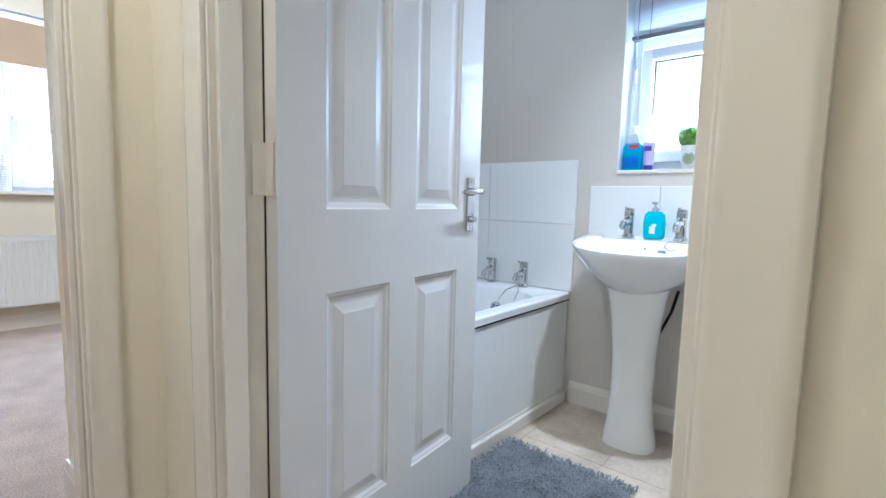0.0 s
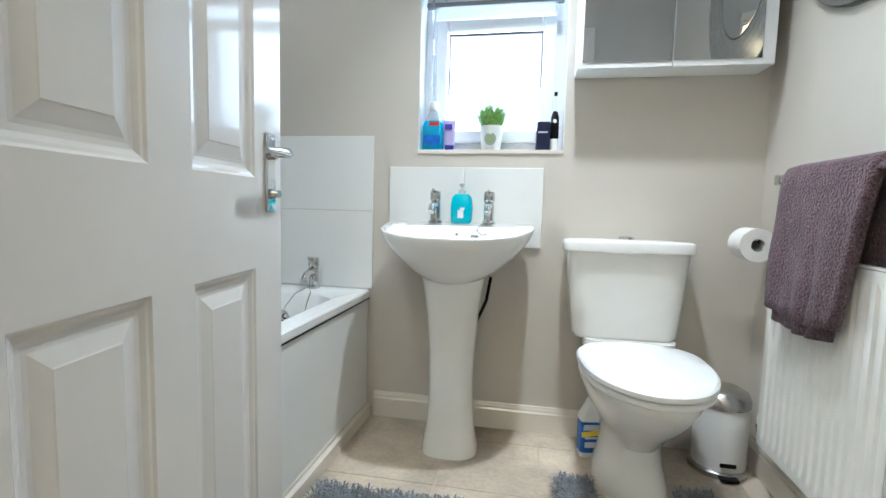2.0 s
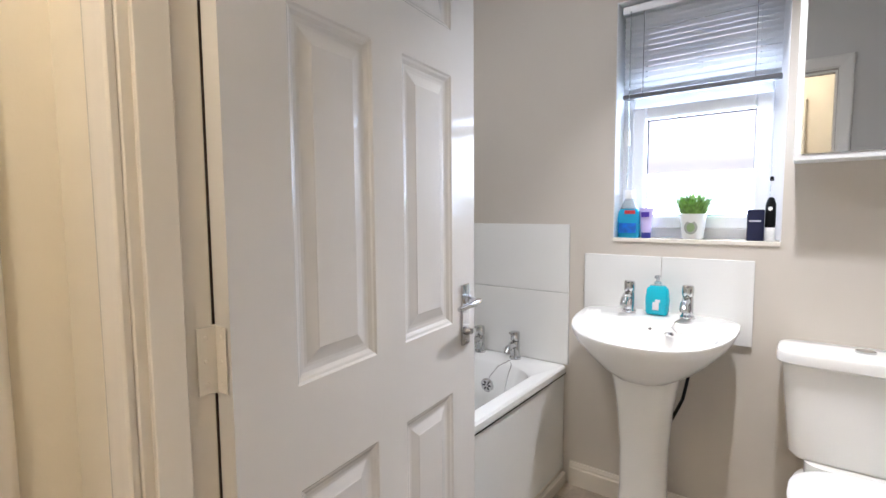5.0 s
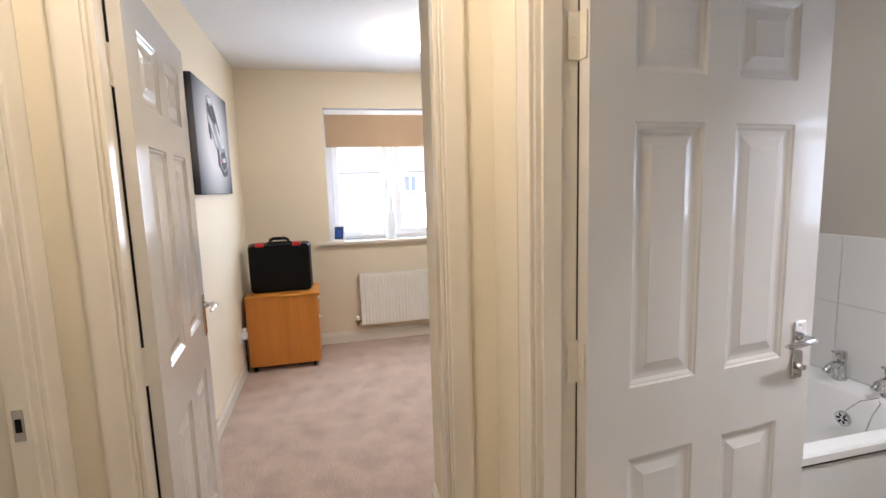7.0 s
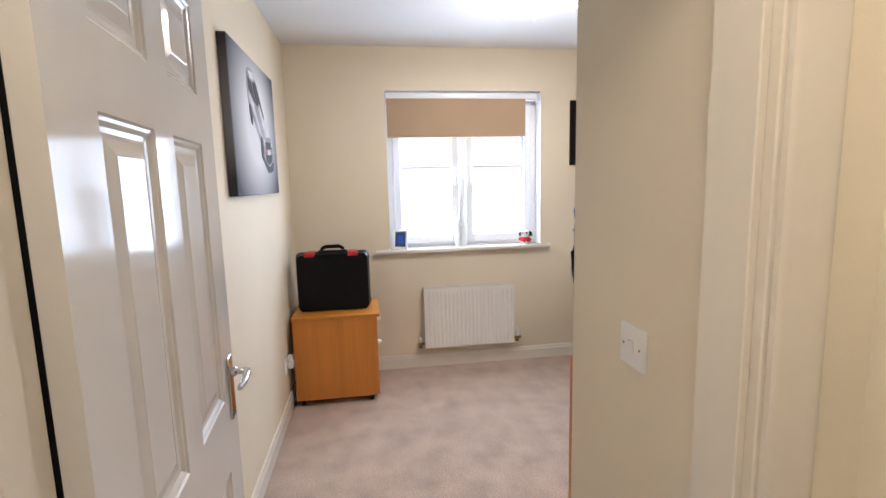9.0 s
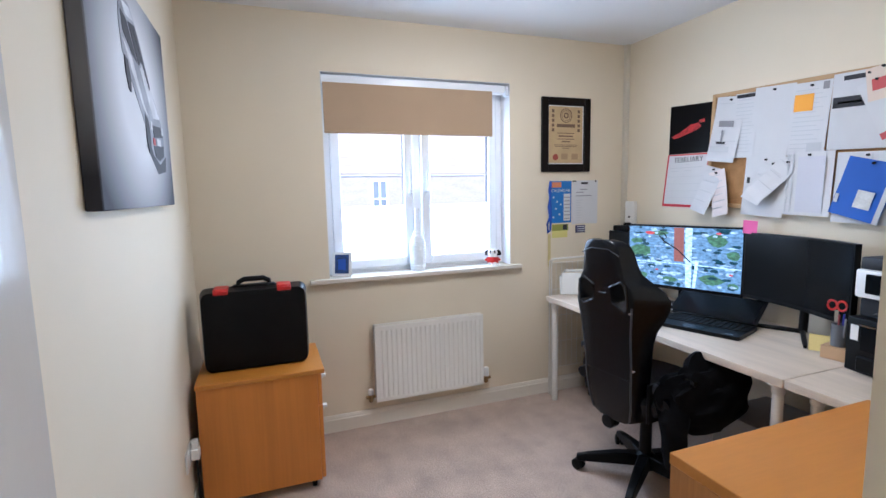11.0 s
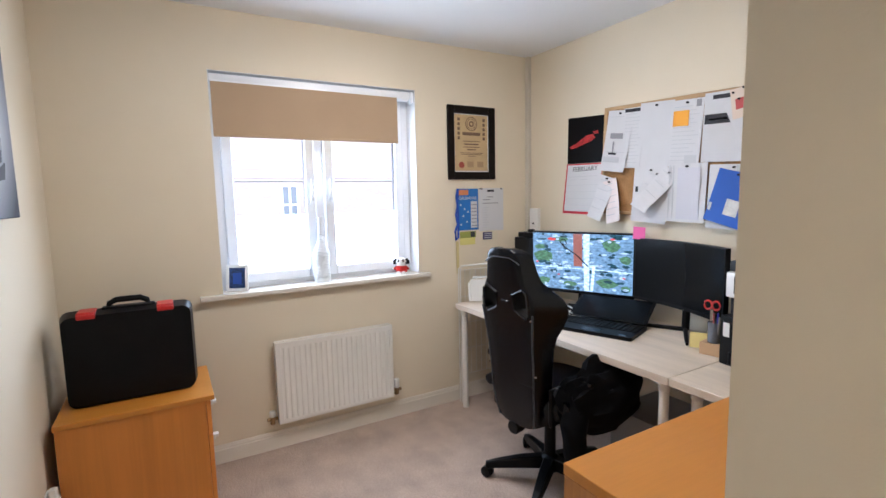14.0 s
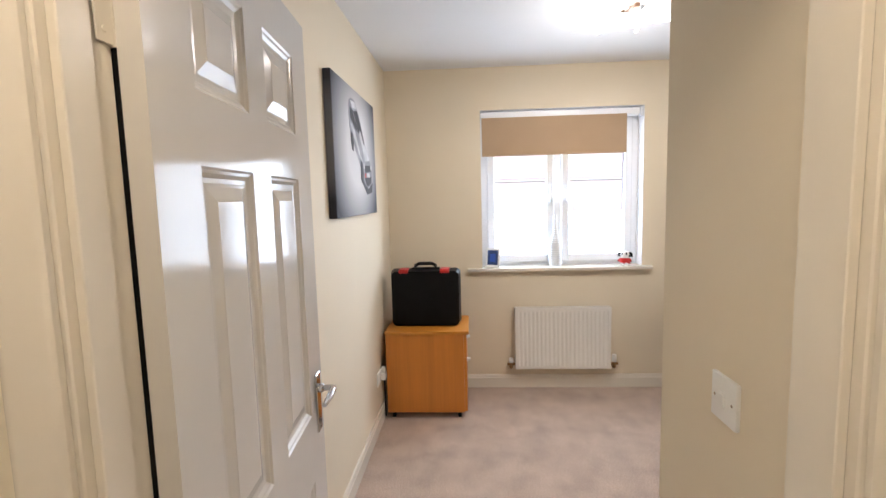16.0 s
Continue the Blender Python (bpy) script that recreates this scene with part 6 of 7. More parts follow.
lst, mm = sheet("paper_list", "white printed list taped to the wall", "paper", quad(1.83, 1.22, 2.05, 1.532), wm, M_WHITEPAPER)
part("sheet", plate(None, quad(1.83, 1.22, 2.05, 1.532), mm), M_WHITEPAPER, lst, smooth=False)
part("heading", plate(None, quad(1.905, 1.505, 1.965, 1.520), mm, 0.002), M_INKD, lst, smooth=False)
for z, a, b in ((1.465, 1.90, 1.96), (1.445, 1.865, 1.93), (1.42, 1.865, 2.0)):
    part("print_line", plate(None, quad(a, z, b, z + 0.006), mm, 0.002), M_INK, lst, smooth=False)
for k in range(9):
    part("print_line", plate(None, quad(1.865, 1.245 + k * 0.018, 1.90 + 0.01 * (k % 3), 1.250 + k * 0.018), mm, 0.002), M_PALEINK, lst, smooth=False)
for x in (1.84, 1.855, 2.03):
    part("pin", turned(lathe(((0.005, 0), (0.005, 0.006)), 10), Matrix.Translation(mm @ Vector((x, 1.527, 0.001))) @ pose(0, 0, 0, 0, 90)), M_BLACKP, lst, "black push pin")
ynote, mm = sheet("yellow_note", "yellow note with a small photo under the calendar", "note", quad(1.665, 1.13, 1.795, 1.225), wm, M_PARCH)
part("sheet", plate(None, quad(1.665, 1.13, 1.795, 1.195), mm), mat("yellow_paper", (0.72, 0.66, 0.22), 0.8), ynote, smooth=False)
part("green_card", plate(None, quad(1.665, 1.18, 1.80, 1.225), mm, 0.002), mat("olive_card", (0.28, 0.30, 0.06), 0.7), ynote, smooth=False)
part("photo", plate(None, quad(1.755, 1.185, 1.79, 1.222), mm, 0.003), M_INKD, ynote, smooth=False)
card, mm = sheet("flag_card", "small dark blue striped card pinned to the wall", "card", quad(1.86, 1.155, 1.95, 1.215), wm, M_PARCH)
part("backing", plate(None, quad(1.86, 1.15, 1.995, 1.225), mm), mat("cream_card", (0.72, 0.66, 0.5), 0.8), card, smooth=False)
part("card_face", plate(None, quad(1.862, 1.158, 1.945, 1.212), mm, 0.002), mat("navy_card", (0.02, 0.02, 0.09), 0.6), card, smooth=False)
for k in range(3):
    part("stripe", plate(None, quad(1.875, 1.168 + k * 0.015, 1.942, 1.173 + k * 0.015), mm, 0.0027), M_WHITEPAPER, card, smooth=False)
lan = thing("lanyard", "blue lanyard hanging from a pin", "lanyard", OWX + 0.012, 1.635, 1.53)
M_BLUEC = mat("blue_cord", (0.02, 0.08, 0.42), 0.8, mottle=0.3, mottle_scale=60)
part("cord", tube([(0, 0.01, 0.0), (0.004, -0.004, -0.06), (0.002, 0.006, -0.12), (0.006, -0.010, -0.18), (0.004, 0.004, -0.25), (0.004, -0.018, -0.30), (0.004, -0.012, -0.36), (0.004, 0.008, -0.34), (0.002, 0.012, -0.22), (0.0, 0.008, -0.10), (0, 0.014, 0.0)], 0.007, 8), M_BLUEC, lan)
part("tag", boxes(((0, -0.01, -0.60), (0.003, 0.012, -0.37))), mat("cream_tag", (0.62, 0.52, 0.25), 0.7), lan, smooth=False)

# ---- pinboard with papers ----
M_CORK = mat("cork", (0.36, 0.19, 0.07), 0.9, mottle=0.15, mottle_scale=25, grain=0.35, grain_scale=260, bump=0.6, bump_scale=260)
M_PINE = mat("pine_frame", (0.50, 0.32, 0.15), 0.5, mottle=0.12, mottle_scale=8, stretch=(0.4, 4, 4))
pin = thing("pinboard", "cork pinboard in a pine frame", "pinboard", -3.085, OCY, 1.66)
tilt = pose(0, 0, 0, 0, 2.2, 0)
BWD, BHT = 0.485, 0.325
part("cork_panel", turned(boxes(((-BWD + 0.01, -0.012, -BHT + 0.01), (BWD - 0.01, -0.002, BHT - 0.01))), tilt), M_CORK, pin, smooth=False)
for a, b in bars(-BWD, BWD, -BHT, BHT, 0.022, -0.018, -0.001):
    part("frame_rail", turned(boxes((a, b), bev=0.002), tilt), M_PINE, pin, smooth=False)
pm = Matrix.Translation((-3.085, OCY, 1.66)) @ tilt @ Matrix(((1, 0, 0, 0), (0, 0, -1, -0.013), (0, 1, 0, 0), (0, 0, 0, 1)))
lay = [0]


def board_paper(label, u0, v0, u1, v1, rot=0.0, material=None, lines=0, marks=(), curl=0.0, cat="paper"):
    """A paper on the board: u, v as fractions of the board from its lower left corner."""
    lay[0] += 1
    U0, U1, V0, V1 = (u0 - 0.5) * 2 * BWD, (u1 - 0.5) * 2 * BWD, (v0 - 0.5) * 2 * BHT, (v1 - 0.5) * 2 * BHT
    cu, cv = (U0 + U1) / 2, (V0 + V1) / 2
    w, h = (U1 - U0) / 2, (V1 - V0) / 2
    root = thing("pinned_paper", label, cat, group="papers on the pinboard")
    off = 0.0035 * lay[0] * 0.55
    root.matrix_world = pm @ Matrix.Translation((cu, cv, off)) @ pose(0, 0, 0, 0, 0, rot)
    rings = []
    n = 7
    for k in range(n):
        v = -h + 2 * h * k / (n - 1)
        lift = curl * (1 - k / (n - 1)) ** 2 * 0.05 + 0.001
        rings.append([(-w, v, lift), (w, v, lift + curl * 0.012 * (1 - k / (n - 1))), (w, v, lift + curl * 0.012 * (1 - k / (n - 1)) + 0.0008), (-w, v, lift + 0.0008)])
    part("sheet", loft(rings), material or M_WHITEPAPER, root, smooth=False)
    top = 0.0022 + curl * 0.05

    def zat(v):
        k = (v + h) / (2 * h)
        return curl * (1 - k) ** 2 * 0.05 + curl * 0.012 * (1 - k) + 0.0021

    for k in range(lines):
        v = h * 0.78 - (2 * h * 0.86) * k / max(1, lines)
        part("print_line", boxes(((-w * 0.82, v, zat(v)), (w * (0.35 + 0.45 * ((k * 7) % 5) / 4), v + 0.004, zat(v) + 0.0005))), M_PALEINK, root, smooth=False)
    for (a0, b0, a1, b1, mt) in marks:
        part("print_block", boxes(((a0 * w, b0 * h, zat(b0 * h) + 0.0003), (a1 * w, b1 * h, zat(b0 * h) + 0.0012))), mt, root, smooth=False)
    part("push_pin", lathe(((0.006, 0), (0.006, 0.003), (0.0035, 0.005), (0.005, 0.012)), 12, None, (0, h * 0.90, 0.0015)), M_BLACKP, root, "black push pin")
    return root


M_ORANGE = mat("orange_note", (0.90, 0.42, 0.05), 0.8)
M_REDP = mat("red_print", (0.50, 0.09, 0.09), 0.7)
board_paper("white receipts with grey print on the pinboard", 0.02, 0.40, 0.21, 0.96, -5, lines=3, marks=((-0.5, -0.45, 0.15, -0.38, M_INKD), (-0.22, -0.40, -0.10, -0.02, M_INK), (-0.8, -0.70, 0.5, -0.52, M_PALEINK), (-0.55, 0.08, 0.45, 0.26, M_INK)), curl=0.5)
board_paper("typed letter with a dark heading on the pinboard", 0.155, 0.43, 0.30, 0.965, -1, lines=15, marks=((-0.9, 0.86, 0.75, 0.97, M_INKD),), curl=0.2)
board_paper("blank white sheet on the pinboard", 0.27, 0.39, 0.49, 0.985, -2, curl=0.15)
board_paper("printed form with an orange sticky note", 0.48, 0.43, 0.665, 0.965, -1, lines=14, marks=((-0.85, 0.22, 0.15, 0.68, M_ORANGE), (0.1, -0.92, 0.85, -0.66, M_PALEINK), (0.55, 0.76, 0.85, 0.96, M_INK)), curl=0.1)
board_paper("white poster with a small dark picture", 0.67, 0.46, 0.965, 0.985, 0, marks=((-0.95, 0.10, 0.02, 0.38, M_INKD), (-0.8, 0.20, -0.1, 0.26, M_PALEINK), (-0.7, 0.80, -0.05, 0.92, M_INKD), (0.35, -0.35, 0.55, -0.15, M_INK)))
board_paper("white card with red bands pinned at an angle", 0.825, 0.54, 0.985, 0.95, 27, marks=((-1.0, -1.0, 1.0, -0.78, M_REDP), (-0.6, 0.5, 0.2, 0.8, M_PALEINK)))
board_paper("cream flyer with an orange corner", 0.81, 0.78, 0.95, 1.0, 10, mat("cream_flyer", (0.72, 0.60, 0.50), 0.8), marks=((0.5, -1.0, 0.9, 1.0, M_ORANGE), (-0.7, -0.4, 0.2, 0.3, M_REDP)))
board_paper("bundle of till receipts hanging from a pin", -0.03, -0.06, 0.09, 0.36, -14, lines=4, curl=0.8)
board_paper("pink-printed receipt hanging from a pin", 0.06, -0.08, 0.17, 0.33, 16, mat("pinkish_paper", (0.74, 0.66, 0.64), 0.8), lines=6, curl=0.6)
board_paper("white sheet behind curled receipts", 0.265, -0.05, 0.50, 0.43, -1, marks=((-0.85, 0.10, -0.70, 0.30, M_INKD),), curl=0.1)
board_paper("curled till receipt on the pinboard", 0.33, 0.06, 0.45, 0.40, -22, lines=3, curl=1.0)
board_paper("curled till receipt on the pinboard", 0.39, 0.08, 0.50, 0.43, -36, lines=3, curl=1.3)
board_paper("printed timetable sheet on the pinboard", 0.50, -0.02, 0.725, 0.455, 1, marks=((-0.92, -0.9, -0.86, 0.95, M_PALEINK), (-0.7, -0.9, -0.65, 0.95, M_PALEINK), (-0.45, -0.9, 0.70, 0.85, mat("grey_table", (0.60, 0.60, 0.66), 0.8))), curl=0.1)
board_paper("white sheet behind a blue folder", 0.735, -0.05, 0.985, 0.44, 0, marks=((0.1, 0.55, 0.16, 0.95, M_PALEINK),))
board_paper("blue folder with a silver label", 0.755, -0.02, 0.965, 0.385, -13, mat("blue_folder", (0.01, 0.09, 0.46), 0.35, mottle=0.08), marks=((-0.15, -0.62, 0.50, -0.02, mat("silver_label", (0.62, 0.62, 0.60), 0.35, mottle=0.2, mottle_scale=40)), (0.80, -1.0, 1.0, 0.95, M_PALEINK), (-0.95, -0.6, -0.8, -0.3, M_PALEINK)), curl=0.25, cat="folder")

# black car picture above a red February calendar
km = Matrix.Translation((0, OCY, 0)) @ Matrix(((1, 0, 0, 0), (0, 0, -1, -0.001), (0, 1, 0, 0), (0, 0, 0, 1)))
cp, mm = sheet("month_calendar", "black and red picture calendar open at February", "calendar", quad(-3.92, 1.35, -3.56, 1.985), km, M_INKD)
part("picture_page", plate(None, [(-3.885, 1.682), (-3.562, 1.676), (-3.560, 1.968), (-3.880, 1.988)], mm, 0.003), mat("black_photo", (0.004, 0.004, 0.005), 0.3), cp, smooth=False)
for pts, t in (([(-3.865, 1.795), (-3.80, 1.815), (-3.72, 1.855), (-3.66, 1.86), (-3.64, 1.835), (-3.68, 1.815), (-3.75, 1.80), (-3.80, 1.785), (-3.85, 1.78)], 0.004), ([(-3.66, 1.875), (-3.62, 1.88), (-3.615, 1.86), (-3.65, 1.858)], 0.0042)):
    part("red_car", plate(None, pts, mm, t), mat("red_car_print", (0.42, 0.02, 0.02), 0.4, mottle=0.5, mottle_scale=70), cp, "red racing car shape", smooth=False)
part("month_page", plate(None, [(-3.930, 1.345), (-3.575, 1.338), (-3.566, 1.672), (-3.890, 1.680)], mm, 0.003), mat("red_border", (0.55, 0.03, 0.05), 0.6), cp, "red bordered month page", smooth=False)
part("month_grid", plate(None, [(-3.915, 1.362), (-3.595, 1.355), (-3.585, 1.664), (-3.878, 1.672)], mm, 0.004), M_WHITEPAPER, cp, smooth=False)
words("month_name", "FEBRUARY", 0.046, mm @ Matrix.Translation((-3.725, 1.640, 0.0045)), M_INKD, cp)
for z, a, b in ((1.610, -3.74, -3.72), (1.590, -3.87, -3.62), (1.570, -3.86, -3.80), (1.570, -3.76, -3.70)):
    part("print_line", plate(None, quad(a, z, b, z + 0.004), mm, 0.0048), M_PALEINK, cp, smooth=False)
for k in range(4):
    part("grid_line", plate(None, quad(-3.89, 1.40 + k * 0.045, -3.60, 1.402 + k * 0.045), mm, 0.0048), M_PALEINK, cp, smooth=False)

# switch and socket
sw = thing("light_switch", "white single light switch on the wall", "light switch", -1.462, NY, 1.132)
part("switch_plate", boxes(((-0.044, -0.009, -0.044), (0.044, 0.0, 0.044)), bev=0.003, seg=2), M_PLASTIC, sw)
part("rocker", turned(boxes(((-0.008, -0.006, -0.014), (0.008, 0.0, 0.014)), bev=0.001), pose(0, -0.008, 0, 7)), M_PLASTIC, sw, smooth=False)
for x in (-0.030, 0.030):
    part("screw_cap", turned(lathe(((0.0028, 0), (0.0028, 0.001)), 10), Matrix.Translation((x, -0.009, 0)) @ pose(0, 0, 0, 90)), M_STEEL, sw)
so = thing("wall_socket", "white wall socket with a plug and black lead", "socket", -3.66, OLY, 0.33, 180)
part("socket_plate", boxes(((-0.073, -0.009, -0.043), (0.073, 0.0, 0.043)), bev=0.003, seg=2), M_PLASTIC, so)
part("plug", boxes(((0.012, -0.045, -0.028), (0.058, -0.009, 0.022)), ((0.02, -0.040, 0.018), (0.05, -0.014, 0.060)), bev=0.004), M_PLASTIC, so)
part("lead", tube([(0.035, -0.03, -0.025), (0.045, -0.03, -0.12), (0.06, -0.028, -0.30), (0.12, -0.022, -0.325)], 0.005, 8), M_BLACKP, so)

# ceiling lamp with wavy glowing bars
M_GLOW = mat("warm_led", (0.9, 0.88, 0.84), 0.4, emit=((1.0, 0.93, 0.84), 6.0))
cl = thing("ceiling_lamp", "ceiling lamp with curved glowing bars, switched on", "ceiling lamp", -3.19, 0.87, CEIL)
part("canopy", lathe(((0.06, -0.030), (0.065, -0.026), (0.065, -0.002), (0.06, 0.0)), 28), M_CHROME, cl)
part("stem", boxes(((-0.09, -0.014, -0.055), (0.09, 0.014, -0.030)), bev=0.004), mat("bronze_metal", (0.20, 0.12, 0.08), 0.35, 0.8), cl)
for k, (a, ln, dz) in enumerate(((72, 0.29, -0.085), (102, 0.27, -0.078), (30, 0.22, -0.082), (140, 0.20, -0.090))):
    c, s_ = math.cos(radians(a)), math.sin(radians(a))
    pts = []
    for i in range(15):
        q = -1 + 2 * i / 14
        wv = 0.035 * math.sin(q * 3.6 + k)
        pts.append((q * ln * c - (wv + 0.03 * (k - 1.5)) * s_, q * ln * s_ + (wv + 0.03 * (k - 1.5)) * c, dz + 0.010 * math.cos(q * 4 + k)))
    part("light_bar", tube(pts, 0.008, 10), M_GLOW, cl, "glowing curved light bar")
for nm, x, y, lab in (("downlight", -0.18, 1.72, "bath downlights"), ("downlight", -1.05, 1.25, "bath downlights")):
    dl = thing(nm, "round chrome ceiling downlight, switched on", "ceiling lamp", x, y, CEIL, group=lab)
    part("rim", lathe(((0.032, -0.006), (0.043, -0.005), (0.045, 0.0), (0.030, 0.0)), 28), M_CHROME, dl)
    part("lens", lathe(((0.031, -0.004), (0.031, -0.001)), 28), mat("downlight_lens", (0.9, 0.9, 0.9), 0.3, emit=((1.0, 0.95, 0.88), 4.0)), dl)
ll = thing("landing_lamp", "round white landing ceiling lamp, switched on", "ceiling lamp", -0.50, -0.08, CEIL)
part("shade", lathe(((0.12, -0.055), (0.135, -0.045), (0.14, -0.003), (0.12, 0.0)), 32), mat("opal_shade", (0.85, 0.8, 0.7), 0.4, emit=((1.0, 0.84, 0.62), 1.2)), ll)

# ---- window-sill things, office ----
SILL = 0.945 + 0.022
fr = thing("photo_frame", "small white photo frame with a blue picture", "photo frame", OWX - 0.045, 0.190, SILL, 62)
part("frame", turned(boxes(*bars(-0.062, 0.062, 0.0, 0.150, 0.017, -0.006, 0.006), bev=0.002), pose(0, 0, 0, -8)), M_PLASTIC, fr, smooth=False)
part("picture", turned(boxes(((-0.050, -0.002, 0.012), (0.050, 0.004, 0.140))), pose(0, 0, 0, -8)), mat("navy_photo", (0.02, 0.05, 0.16), 0.5, mottle=0.7, mottle_scale=70), fr, smooth=False)
part("crest", turned(boxes(((-0.025, -0.003, 0.040), (0.025, -0.002, 0.105)), bev=0.0004), pose(0, 0, 0, -8)), mat("blue_crest", (0.02, 0.08, 0.40), 0.5), fr, smooth=False)
vase = thing("vase", "tall white ribbed ceramic vase", "vase", OWX - 0.055, 0.685, SILL)
prof = []
for i in range(64):
    z = 0.40 * i / 63
    if z < 0.16:
        r = 0.052 - 0.004 * (1 - z / 0.16)
    elif z < 0.28:
        k = (z - 0.16) / 0.12
        r = 0.052 - 0.033 * (k * k * (3 - 2 * k))
    else:
        r = 0.019 - 0.004 * (z - 0.28) / 0.12
    prof.append((r + (0.0018 * math.sin(z * 620) if z < 0.3 else 0), z))
part("body", lathe(prof, 32), mat("white_matt_ceramic", (0.74, 0.76, 0.78), 0.5, mottle=0.02), vase)
toy = thing("soft_toy", "small white dog toy with black ears and red top", "toy", OWX - 0.045, 1.222, SILL, 60)
bm = lathe(((0.030, 0.0), (0.040, 0.012), (0.042, 0.035), (0.034, 0.055), (0.036, 0.062), (0.038, 0.080), (0.030, 0.100), (0.010, 0.108)), 20)
tube([(-0.036, 0, 0.045), (-0.055, -0.01, 0.030)], 0.012, 8, bm)
tube([(0.036, 0, 0.045), (0.055, -0.01, 0.030)], 0.012, 8, bm)
tube([(-0.015, -0.03, 0.010), (-0.02, -0.055, 0.010)], 0.014, 8, bm)
tube([(0.015, -0.03, 0.010), (0.02, -0.055, 0.010)], 0.014, 8, bm)
tube([(-0.032, 0, 0.096), (-0.046, -0.004, 0.082), (-0.046, -0.006, 0.064)], 0.012, 8, bm)
tube([(0.032, 0, 0.096), (0.046, -0.004, 0.082), (0.046, -0.006, 0.064)], 0.012, 8, bm)
tb = part("toy_body", bm, mat("white_plush", (0.75, 0.74, 0.72), 0.9, bump=0.5, bump_scale=300), toy)
tb.data.materials.append(M_BLACKP)
tb.data.materials.append(M_RED)
for p in tb.data.polygons:
    c = p.center
    if 0.016 < c.z < 0.058 and abs(c.x) < 0.043 and c.y > -0.046:
        p.material_index = 2
    elif c.z > 0.062 and abs(c.x) > 0.031 or (0.080 < c.z < 0.092 and 0.006 < abs(c.x) < 0.022 and c.y < -0.02):
        p.material_index = 1

# ---- bathroom small things ----
BS = 1.126
M_BLUEL = mat("blue_mouthwash", (0.06, 0.62, 0.92), 0.1, trans=0.6)
M_CLEAR = mat("clear_plastic", (0.80, 0.86, 0.88), 0.12, trans=0.75)
mw = thing("mouthwash_bottle", "blue mouthwash bottle with a clear cap", "bottle", -0.668, BFY + 0.040, BS)
part("bottle", loft([rrect(0, 0, 0.040, 0.026, 0.012, 0.0, 4), rrect(0, 0, 0.042, 0.028, 0.012, 0.006, 4), rrect(0, 0, 0.042, 0.028, 0.012, 0.100, 4), rrect(0, 0, 0.034, 0.024, 0.012, 0.118, 4)]), M_BLUEL, mw)
part("neck", loft([rrect(0, 0, 0.033, 0.023, 0.012, 0.118, 4), rrect(0, 0, 0.026, 0.020, 0.012, 0.142, 4), rrect(0, 0, 0.018, 0.017, 0.012, 0.160, 4)]), M_CLEAR, mw)
part("cap", lathe(((0.019, 0.160), (0.020, 0.162), (0.020, 0.192), (0.018, 0.195)), 20), M_PLASTIC, mw)
part("label", boxes(((-0.012, -0.0295, 0.098), (0.030, -0.0282, 0.112))), M_RED, mw, "red label", smooth=False)
part("inner_label", boxes(((-0.034, -0.0292, 0.020), (0.034, -0.0282, 0.060))), mat("deep_blue_label", (0.01, 0.12, 0.50), 0.4, mottle=0.4, mottle_scale=40), mw, smooth=False)
tb2 = thing("cream_tube", "lilac and white cream tube standing on its cap", "tube", -0.602, BFY + 0.042, BS)
part("cap", loft([oval(0, 0, 0.0, 0.018, 0.016, 20), oval(0, 0, 0.022, 0.019, 0.017, 20)]), mat("navy_cap", (0.03, 0.03, 0.25), 0.4), tb2)
part("tube_body", loft([oval(0, 0, 0.022, 0.020, 0.017, 20), oval(0, 0, 0.08, 0.024, 0.012, 20), oval(0, 0, 0.122, 0.028, 0.003, 20)]), mat("lilac_tube", (0.52, 0.45, 0.72), 0.35, mottle=0.1), tb2)
part("tube_label", boxes(((-0.016, -0.0165, 0.085), (0.014, -0.010, 0.105))), mat("purple_label", (0.08, 0.04, 0.35), 0.4), tb2, smooth=False)
plant = thing("potted_plant", "green grass plant in a white pot", "plant", -0.432, BFY + 0.052, BS)
part("pot", lathe(((0.034, 0.0), (0.037, 0.003), (0.047, 0.095), (0.046, 0.098), (0.042, 0.092), (0.01, 0.088)), 32), M_PLASTIC, plant)
part("badge", turned(loft([oval(0, 0, 0.0, 0.023, 0.026, 24), oval(0, 0, 0.002, 0.023, 0.026, 24)]), Matrix.Translation((0, -0.0425, 0.045)) @ pose(0, 0, 0, 86)), mat("badge_ring", (0.35, 0.36, 0.32), 0.5), plant, "grey-green oval badge")
part("badge_leaf", turned(loft([oval(0, 0, 0.0, 0.014, 0.017, 24), oval(0, 0, 0.0035, 0.014, 0.017, 24)]), Matrix.Translation((0, -0.0430, 0.045)) @ pose(0, 0, 0, 86)), mat("badge_green", (0.25, 0.34, 0.16), 0.5), plant)
bm = bmesh.new()
for i in range(560):
    a, r = random.uniform(0, 2 * math.pi), 0.040 * math.sqrt(random.random())
    ln, lean = random.uniform(0.065, 0.125), random.uniform(0.15, 1.25)
    bx_, by_ = r * math.cos(a), r * math.sin(a)
    da = a + random.uniform(-0.8, 0.8)
    dx, dy = math.cos(da), math.sin(da)
    w = 0.0017
    p0 = Vector((bx_, by_, 0.088))
    p1 = p0 + Vector((dx * lean * ln * 0.35, dy * lean * ln * 0.35, ln * 0.6))
    p2 = p0 + Vector((dx * lean * ln, dy * lean * ln, ln * (1 - 0.3 * lean)))
    sd = Vector((-dy, dx, 0)) * w
    q = [bm.verts.new(v) for v in (p0 - sd, p0 + sd, p1 + sd, p1 - sd, p2)]
    bm.faces.new(q[:4])
    bm.faces.new((q[3], q[2], q[4]))
